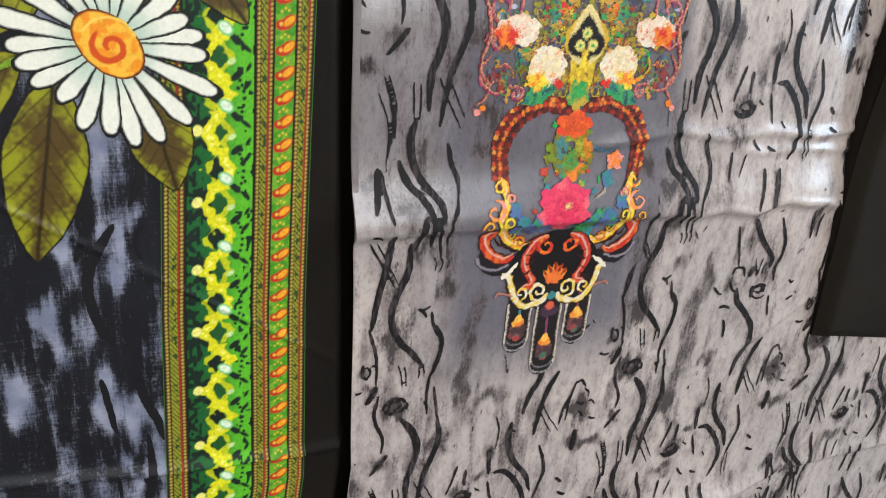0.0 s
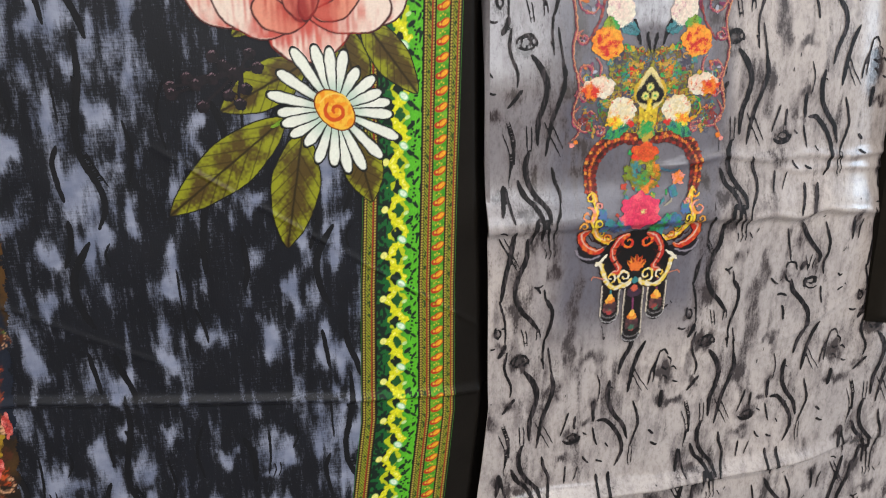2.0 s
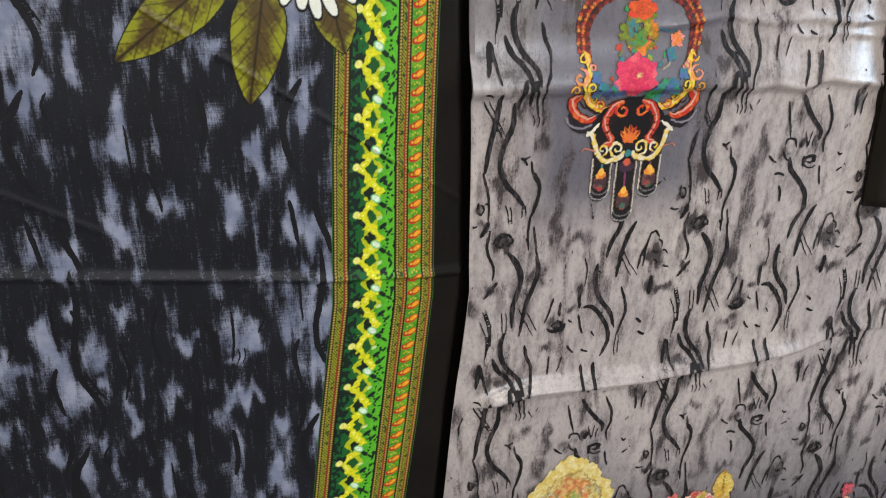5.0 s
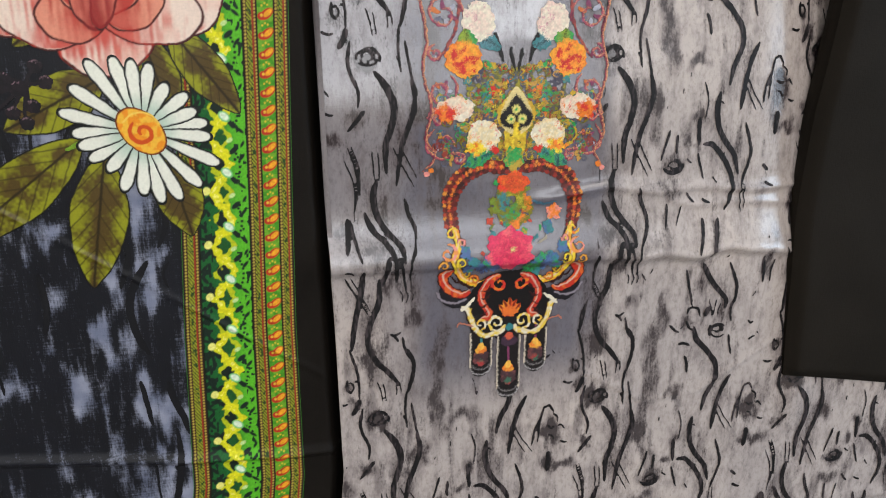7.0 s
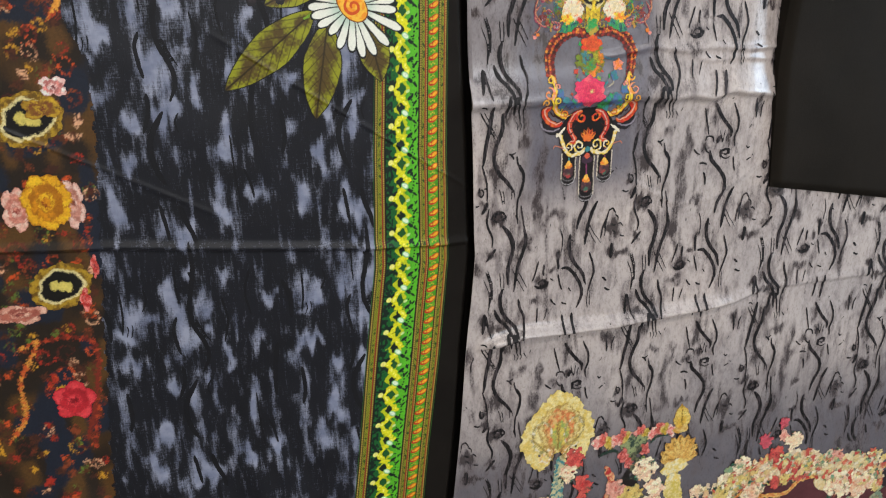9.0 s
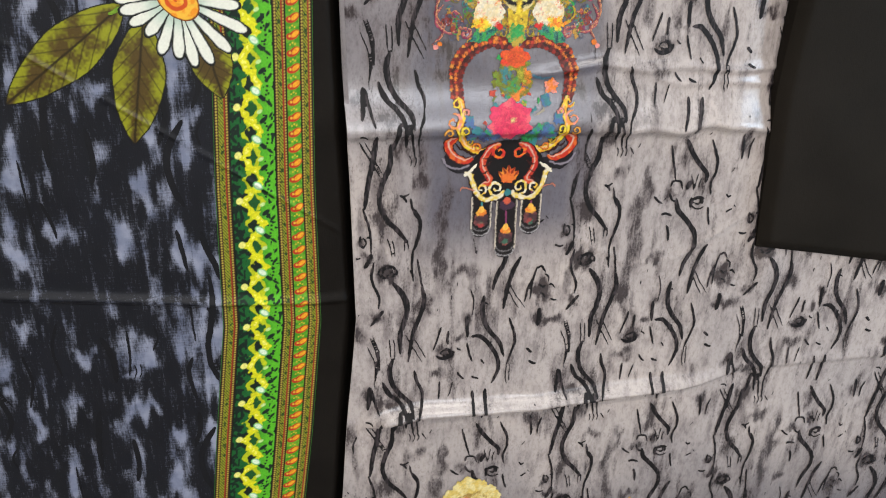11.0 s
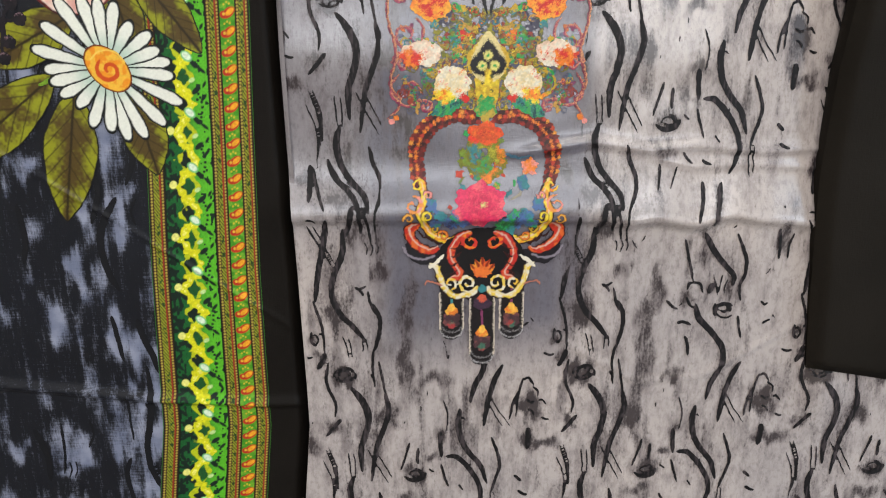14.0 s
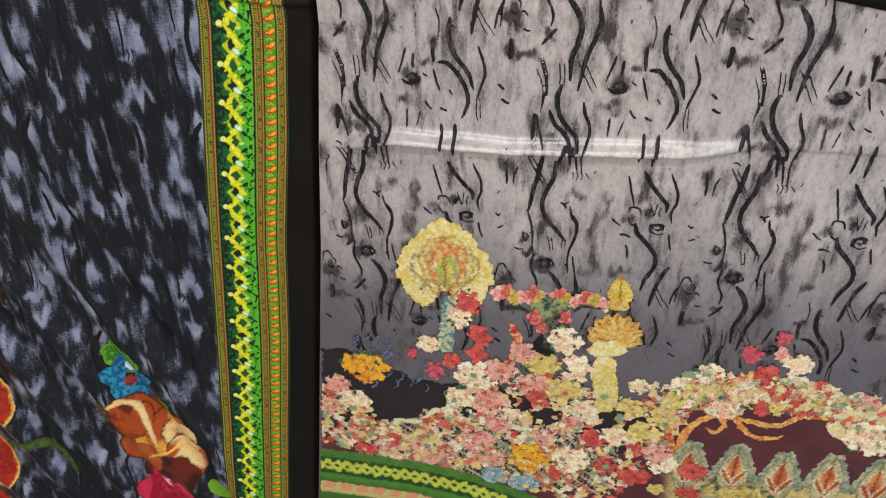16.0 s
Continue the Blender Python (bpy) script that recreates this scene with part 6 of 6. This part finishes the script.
    c.blob(0.101, 0.699, 0.0240, 0.0195, srgb(50, 70, 60), 0, 0.2, 5, 2, srgb(150, 160, 110))
    for k, g in enumerate(((0.081, 0.685, 0.0100, 0.0130), (0.119, 0.689, 0.0095, 0.0125), (0.092, 0.671, 0.0090, 0.0130))):
        c.flower(*g, ROSE, srgb(210, 80, 70), MAROON, k, 4)
    for k in range(6):
        px, pz = 0.104, 0.672
        c.blob(px + 0.005 * (-1) ** k, pz + 0.018 - 0.011 * k, 0.0065, 0.008, srgb(40, 50, 44), 0, 0.1, 4, k, srgb(110, 110, 80))
    c.stroke([(0.093, 0.652), (0.087, 0.637), (0.102, 0.628)], 0.010, 0.014, srgb(30, 24, 22), 0)
    c.print_on("table_motif", shirt_depth, shirt, "ornate flowered pedestal motif", 0.0026)
    # lamp: flame, fan and stem
    c = canvas()
    LG, LD = srgb(236, 206, 110), srgb(206, 150, 60)
    c.leaf((0.185, 0.708), (0.182, 0.757), 0.030, srgb(238, 214, 120), srgb(226, 180, 70), LD)
    c.blob(0.183, 0.712, 0.0150, 0.0070, srgb(226, 196, 120), other=LD)
    for k in range(9):
        q = radians(-10 + 200 * k / 8)
        px, pz = 0.184, 0.667
        c.leaf((px, pz - 0.01), (px + 0.036 * math.cos(q), pz + 0.036 * math.sin(q)), 0.020, srgb(238, 206, 120), srgb(226, 170, 80), srgb(200, 140, 70), k)
    c.blob(0.177, 0.643, 0.0255, 0.0130, srgb(240, 226, 180), 8, 0.1, 3, 1, LG)
    c.blob(0.176, 0.609, 0.0155, 0.0230, srgb(240, 230, 190), 0, 0.12, 4, 2, LG)
    c.stroke([(0.176, 0.600), (0.182, 0.570), (0.184, 0.545)], 0.034, 0.028, srgb(236, 216, 150), 0, 8, srgb(214, 190, 90))
    c.print_on("lamp_motif", shirt_depth, shirt, "cream and gold lamp motif", 0.0028)
    # curling gilt scrolls over the wine ground
    c = canvas()
    c.stroke([(0.307, 0.427), (0.290, 0.480), (0.299, 0.525), (0.326, 0.548), (0.340, 0.534), (0.330, 0.518), (0.318, 0.526)], 0.012, 0.006, srgb(222, 130, 70), 0.2, 10, srgb(236, 180, 100))
    c.print_on("gilt_scroll", shirt_depth, shirt, "orange and gold curling scroll", 0.0030)
    c = canvas()
    c.stroke([(0.300, 0.556), (0.338, 0.567), (0.356, 0.540), (0.376, 0.519), (0.400, 0.514), (0.418, 0.522)], 0.011, 0.006, srgb(214, 120, 60), 0.2, 10, srgb(238, 190, 100))
    c.print_on("gilt_scroll", shirt_depth, shirt, "orange and gold curling scroll", 0.0030)
    c = canvas()
    c.stroke([(0.352, 0.547), (0.404, 0.539), (0.435, 0.559), (0.490, 0.559)], 0.010, 0.008, srgb(216, 130, 70), 0.2, 10, srgb(238, 196, 110))
    c.print_on("gilt_scroll", shirt_depth, shirt, "orange and gold curling scroll", 0.0030)
    c = canvas()
    c.stroke([(0.492, 0.551), (0.514, 0.560), (0.538, 0.558)], 0.05, 0.07, srgb(238, 222, 176), 0, 8, srgb(230, 200, 140))
    c.print_on("gilt_scroll", shirt_depth, shirt, "orange and gold curling scroll", 0.0030)
    c = canvas()
    c.stroke([(0.052, 0.671), (0.061, 0.644), (0.054, 0.609), (0.029, 0.576)], 0.012, 0.012, srgb(190, 50, 50), 0.2, 10, srgb(232, 180, 130))
    c.print_on("gilt_scroll", shirt_depth, shirt, "orange and gold curling scroll", 0.0030)
    c = canvas()
    c.ring(0.037, 0.551, 0.0270, 0.0260, 0.006, srgb(170, 50, 50), 0, 250, CREAM)
    c.print_on("gilt_scroll", shirt_depth, shirt, "orange and gold curling scroll", 0.0030)
    c = canvas()
    c.stroke([(0.256, 0.554), (0.274, 0.499), (0.302, 0.413), (0.334, 0.384)], 0.012, 0.008, srgb(190, 70, 50), 0.2, 10, srgb(230, 160, 90))
    c.print_on("gilt_scroll", shirt_depth, shirt, "orange and gold curling scroll", 0.0030)
    for k in range(7):
        px, pz = 0.306 + k * 0.0615, 0.465 + 0.004 * math.sin(k * 2.3)
        c = Canvas(px - 0.06, px + 0.06, pz - 0.10, pz + 0.06, STEP)
        for side in (-1, 1):
            for q in range(5):
                c.blob(px + side * (0.006 + 0.0048 * q), pz + 0.024 - 0.013 * q, 0.0075, 0.0095, srgb(190, 180, 138), side * 30, 0.22, 3, k + q, srgb(120, 140, 118))
                c.spiral(px + side * (0.008 + 0.0042 * q), pz + 0.018 - 0.013 * q, 0.0055, 0.0014, srgb(90, 96, 84), 60 * q, 1.2, side)
        c.leaf((px, pz - 0.075), (px, pz + 0.028), 0.040, srgb(212, 194, 140), srgb(150, 150, 112), srgb(120, 110, 80), k)
        c.leaf((px, pz - 0.055), (px, pz + 0.012), 0.024, srgb(226, 150, 84), srgb(196, 96, 54), CREAM, k)
        for side in (-1, 1):
            c.leaf((px, pz - 0.05), (px + side * 0.018, pz - 0.014), 0.011, srgb(230, 170, 96), srgb(200, 110, 60), CREAM, k)
        c.print_on("paisley_leaf", shirt_depth, shirt, "pointed cream leaf with an orange heart", 0.0031)
    # blooms
    spots = (
        ("yellow", -0.146, 0.572, 0.0340, 0.0270), ("yellow", 0.085, 0.428, 0.0310, 0.0280), ("red", -0.003, 0.697, 0.0160, 0.0220), ("cream", -0.014, 0.673, 0.0150, 0.0170), ("red", 0.012, 0.646, 0.0150, 0.0190),
        ("cream", -0.056, 0.626, 0.0155, 0.0155), ("pink", -0.078, 0.607, 0.0070, 0.0100), ("pink", -0.049, 0.580, 0.0120, 0.0165), ("red", -0.025, 0.600, 0.0125, 0.0140), ("red", 0.009, 0.614, 0.0150, 0.0155),
        ("cream", 0.006, 0.573, 0.0275, 0.0305), ("cream", -0.014, 0.534, 0.0205, 0.0210), ("rose", 0.026, 0.529, 0.0235, 0.0255), ("gold", 0.095, 0.609, 0.0250, 0.0175), ("rose", 0.083, 0.568, 0.0225, 0.0225),
        ("cream", 0.122, 0.651, 0.0215, 0.0225), ("cream", 0.140, 0.605, 0.0190, 0.0255), ("gold", 0.128, 0.563, 0.0255, 0.0240), ("cream", 0.153, 0.535, 0.0195, 0.0190), ("red", 0.091, 0.548, 0.0150, 0.0145),
        ("rose", 0.140, 0.501, 0.0185, 0.0175), ("red", 0.173, 0.479, 0.0185, 0.0175), ("rose", 0.103, 0.474, 0.0160, 0.0155), ("cream", 0.223, 0.586, 0.0145, 0.0135), ("gold", 0.220, 0.544, 0.0220, 0.0165),
        ("gold", 0.259, 0.534, 0.0185, 0.0205), ("cream", 0.285, 0.584, 0.0265, 0.0275), ("cream", 0.308, 0.616, 0.0180, 0.0210), ("gold", 0.269, 0.566, 0.0170, 0.0160), ("cream", 0.351, 0.592, 0.0245, 0.0250),
        ("pink", 0.353, 0.656, 0.0135, 0.0145), ("red", 0.376, 0.624, 0.0160, 0.0165), ("pink", 0.386, 0.683, 0.0090, 0.0105), ("rose", 0.389, 0.659, 0.0090, 0.0125), ("cream", 0.410, 0.643, 0.0185, 0.0195),
        ("red", 0.398, 0.598, 0.0135, 0.0135), ("red", 0.383, 0.569, 0.0125, 0.0135), ("gold", 0.401, 0.569, 0.0110, 0.0120), ("red", 0.431, 0.575, 0.0180, 0.0155), ("cream", 0.460, 0.585, 0.0270, 0.0170),
        ("rose", 0.509, 0.592, 0.0135, 0.0155), ("gold", 0.445, 0.590, 0.0130, 0.0135), ("cream", 0.335, 0.560, 0.0250, 0.0160), ("rose", -0.188, 0.533, 0.0185, 0.0240), ("rose", -0.203, 0.496, 0.0155, 0.0205),
        ("cream", -0.165, 0.509, 0.0250, 0.0200), ("rose", -0.119, 0.424, 0.0225, 0.0165), ("red", -0.110, 0.437, 0.0120, 0.0120), ("rose", 0.007, 0.454, 0.0295, 0.0250), ("rose", -0.060, 0.415, 0.0305, 0.0215),
        ("red", -0.154, 0.413, 0.0175, 0.0125), ("rose", 0.032, 0.417, 0.0200, 0.0170), ("cream", 0.145, 0.435, 0.0270, 0.0255), ("red", 0.127, 0.406, 0.0160, 0.0145), ("red", 0.194, 0.430, 0.0185, 0.0185),
        ("red", 0.235, 0.416, 0.0235, 0.0185), ("blue", 0.037, 0.384, 0.0200, 0.0170), ("blue", 0.079, 0.376, 0.0230, 0.0170), ("cream", 0.270, 0.448, 0.0230, 0.0220), ("red", 0.314, 0.438, 0.0195, 0.0180),
        ("gold", 0.269, 0.395, 0.0125, 0.0120), ("red", 0.313, 0.393, 0.0185, 0.0120), ("cream", 0.203, 0.489, 0.0225, 0.0175), ("red", 0.244, 0.472, 0.0135, 0.0130), ("gold", 0.377, 0.404, 0.0450, 0.0140),
        ("rose", 0.039, 0.487, 0.0195, 0.0155), ("cream", 0.522, 0.535, 0.034, 0.030), ("cream", 0.570, 0.525, 0.036, 0.034), ("gold", 0.240, 0.500, 0.022, 0.024), ("rose", 0.262, 0.470, 0.020, 0.022), ("gold", 0.300, 0.585, 0.022, 0.016), ("rose", 0.040, 0.590, 0.020, 0.022), ("rose", 0.070, 0.625, 0.018, 0.018), ("cream", 0.058, 0.512, 0.0185, 0.0125))
    kinds = {"yellow": (srgb(244, 200, 50), srgb(240, 160, 40), srgb(210, 70, 36), "yellow printed bloom with an orange heart"),
             "red": (srgb(236, 110, 96), srgb(208, 44, 50), srgb(130, 22, 34), "red printed bloom"), "pink": (srgb(230, 110, 120), srgb(205, 60, 80), srgb(140, 30, 50), "pink printed bloom"),
             "cream": (srgb(254, 246, 212), srgb(250, 232, 170), srgb(226, 120, 90), "cream printed bloom"), "rose": (srgb(244, 196, 172), srgb(236, 140, 120), srgb(190, 70, 60), "rose pink printed bloom"),
             "gold": (srgb(244, 224, 140), srgb(230, 196, 100), srgb(176, 130, 60), "pale gold printed bloom"), "blue": (srgb(190, 205, 205), srgb(130, 170, 180), srgb(70, 110, 120), "pale blue printed bloom")}
    def posy(c, x, z, a, b, lt, md, dk, seed, heart):
        """A loose painterly bloom: ragged petals in mixed tones, dark dabs between them, green tips."""
        rng = np.random.RandomState(seed + 300)
        lt, md, dk = np.array(lt), np.array(md), np.array(dk)
        for k in range(5):
            q = rng.rand() * 6.3
            c.leaf((x, z), (x + a * 1.22 * math.cos(q), z + b * 1.22 * math.sin(q)), a * 0.42, (srgb(90, 150, 120), srgb(150, 160, 80), srgb(60, 110, 90))[k % 3], srgb(50, 90, 70))
        for k in range(26):
            q, r = k * 2.4 + rng.uniform(-0.3, 0.3), 0.92 * (1 - (k / 26) ** 1.4)
            tone = mixed(mixed(lt, md, rng.rand() * 0.8), dk, 0.45 * (rng.rand() < 0.30))
            c.blob(x + a * r * math.cos(q), z + b * r * math.sin(q), a * rng.uniform(0.20, 0.34), b * rng.uniform(0.13, 0.22), tone, math.degrees(q) + 90, 0.22, 4, seed + k, mixed(tone, lt, 0.6), mixed(tone, dk, 0.5), a * 0.03, 1.0, 0.003)
        for k in range(9):
            q, r = rng.rand() * 6.3, rng.uniform(0.2, 0.9)
            px, pz = x + a * r * math.cos(q), z + b * r * math.sin(q)
            c.stroke([(px, pz), (px + a * 0.10 * math.cos(q + 1.3), pz + b * 0.10 * math.sin(q + 1.3)), (px + a * 0.16 * math.cos(q + 1.9), pz + b * 0.22 * math.sin(q + 1.9))], a * 0.07, a * 0.04, (dk, mixed(dk, srgb(60, 30, 30), 0.5))[k % 2], 0.3, 3)
        c.blob(x, z, a * 0.16, b * 0.16, heart if heart is not None else dk, 0, 0.3, 5, seed, md)

    # small filler leaves and petals between the blooms
    def scatter(seed, count, size, lift):
        c = canvas()
        rng = np.random.RandomState(seed)
        for k in range(count):
            x = rng.uniform(-0.235, 0.62)
            top = float(along(x, (-0.235, -0.15, -0.09, -0.05, 0.02, 0.10, 0.19, 0.30, 0.42, 0.62), (0.545, 0.50, 0.44, 0.50, 0.60, 0.60, 0.56, 0.625, 0.62, 0.58)))
            low = float(along(x, (-0.235, -0.1, 0.0, 0.10, 0.20, 0.25, 0.30, 0.344, 0.43, 0.49, 0.62), (0.415, 0.40, 0.385, 0.36, 0.34, 0.44, 0.562, 0.576, 0.562, 0.55, 0.50)))
            if top <= low:
                continue
            z = rng.uniform(low, top)
            col = (srgb(248, 234, 190), srgb(240, 200, 150), srgb(120, 170, 130), srgb(224, 100, 80), srgb(236, 212, 130), srgb(244, 232, 200), srgb(200, 60, 60), srgb(236, 220, 150))[rng.randint(8)]
            c.blob(x, z, size * rng.uniform(0.4, 1.0), size * rng.uniform(0.3, 0.9), col, rng.rand() * 180, 0.3, 4, k, mixed(np.array(col), np.array(srgb(190, 130, 90)), 0.4))
        for k in range(16):
            px, pz = -0.112, 0.584
            px, pz = px + 0.05 * rng.uniform(-1, 1), pz + 0.05 * rng.uniform(-1, 1)
            c.stroke([(px, pz), (px + 0.008, pz + 0.010), (px + 0.004, pz + 0.02)], 0.002, 0.001, srgb(110, 125, 150))
        c.cut(c.X < shirt_left(c.Z) + 0.003)
        c.print_on("petal_scatter", shirt_depth, shirt, "scattered small printed petals and leaves", lift, speckle=2, kind="stuff")

    scatter(77, 900, 0.010, 0.0024)
    for k, (kind, (x, z, a, b)) in enumerate((s[0], s[1:]) for s in spots):
        lt, md, dk, label = kinds[kind]
        c = Canvas(x - a * 1.5, x + a * 1.5, z - b * 1.5, z + b * 1.5, 0.0010, 0.0040)
        posy(c, x, z, a, b, lt, md, dk, k, RED if kind == "yellow" else None)
        c.cut(c.X < shirt_left(c.Z) + 0.002)
        c.print_on(kind + "_bloom", shirt_depth, shirt, label, 0.0033 + 0.00004 * k, speckle=2)
    scatter(78, 650, 0.0055, 0.0068)


hem()


# ---- folded black trouser cloth ----
def trouser_left(V):
    """Its near edge, from the lower corner up."""
    return along(V, (0.0, 0.15, 0.36, 0.55, 0.70, 1.0), (0.296, 0.291, 0.288, 0.293, 0.303, 0.318))


def trouser_cloth():
    thing = tagged(new("trouser_fabric"), "folded plain black trouser cloth hanging over the satin", "fabric")
    for k, (inset, y) in enumerate(((0.0, 0.014), (0.003, 0.009))):
        U, V = np.meshgrid(np.linspace(0, 1, 120), np.linspace(0, 1, 160))
        left = trouser_left(V) + inset
        X = left + U * (0.84 - left)
        low = 1.103 - 0.175 * (X - 0.298) + inset * 1.5
        Z = low + V * (Z_TOP - low)
        roll = 0.010 * (np.exp(-((X - left) / 0.006) ** 2) + np.exp(-((Z - low) / 0.006) ** 2))
        Y = -(y + 0.004 * fuzz(X, Z, 0.2, 0.12, 180) + 0.0015 * fuzz(X, Z, 0.05, 0.05, 181)) + np.minimum(roll, 0.010)
        grid_mesh("folded_layer", X, Y, Z, X < 9, BLACK_CLOTH, thing)
    # edges turned back round the fold
    V, T = np.meshgrid(np.linspace(0, 1, 160), np.linspace(0, 1, 6))
    left, low = trouser_left(V), 1.103
    grid_mesh("side_edge", left + 0.002 - 0.002 * np.sin(np.pi * T), -0.006 + 0.020 * T, low + V * (Z_TOP - low), V < 9, BLACK_CLOTH, thing)
    X = 0.298 + V * 0.542
    grid_mesh("lower_edge", X, -0.006 + 0.020 * T, 1.103 - 0.175 * (X - 0.298) + 0.002 - 0.002 * np.sin(np.pi * T), V < 9, BLACK_CLOTH, thing)


trouser_cloth()
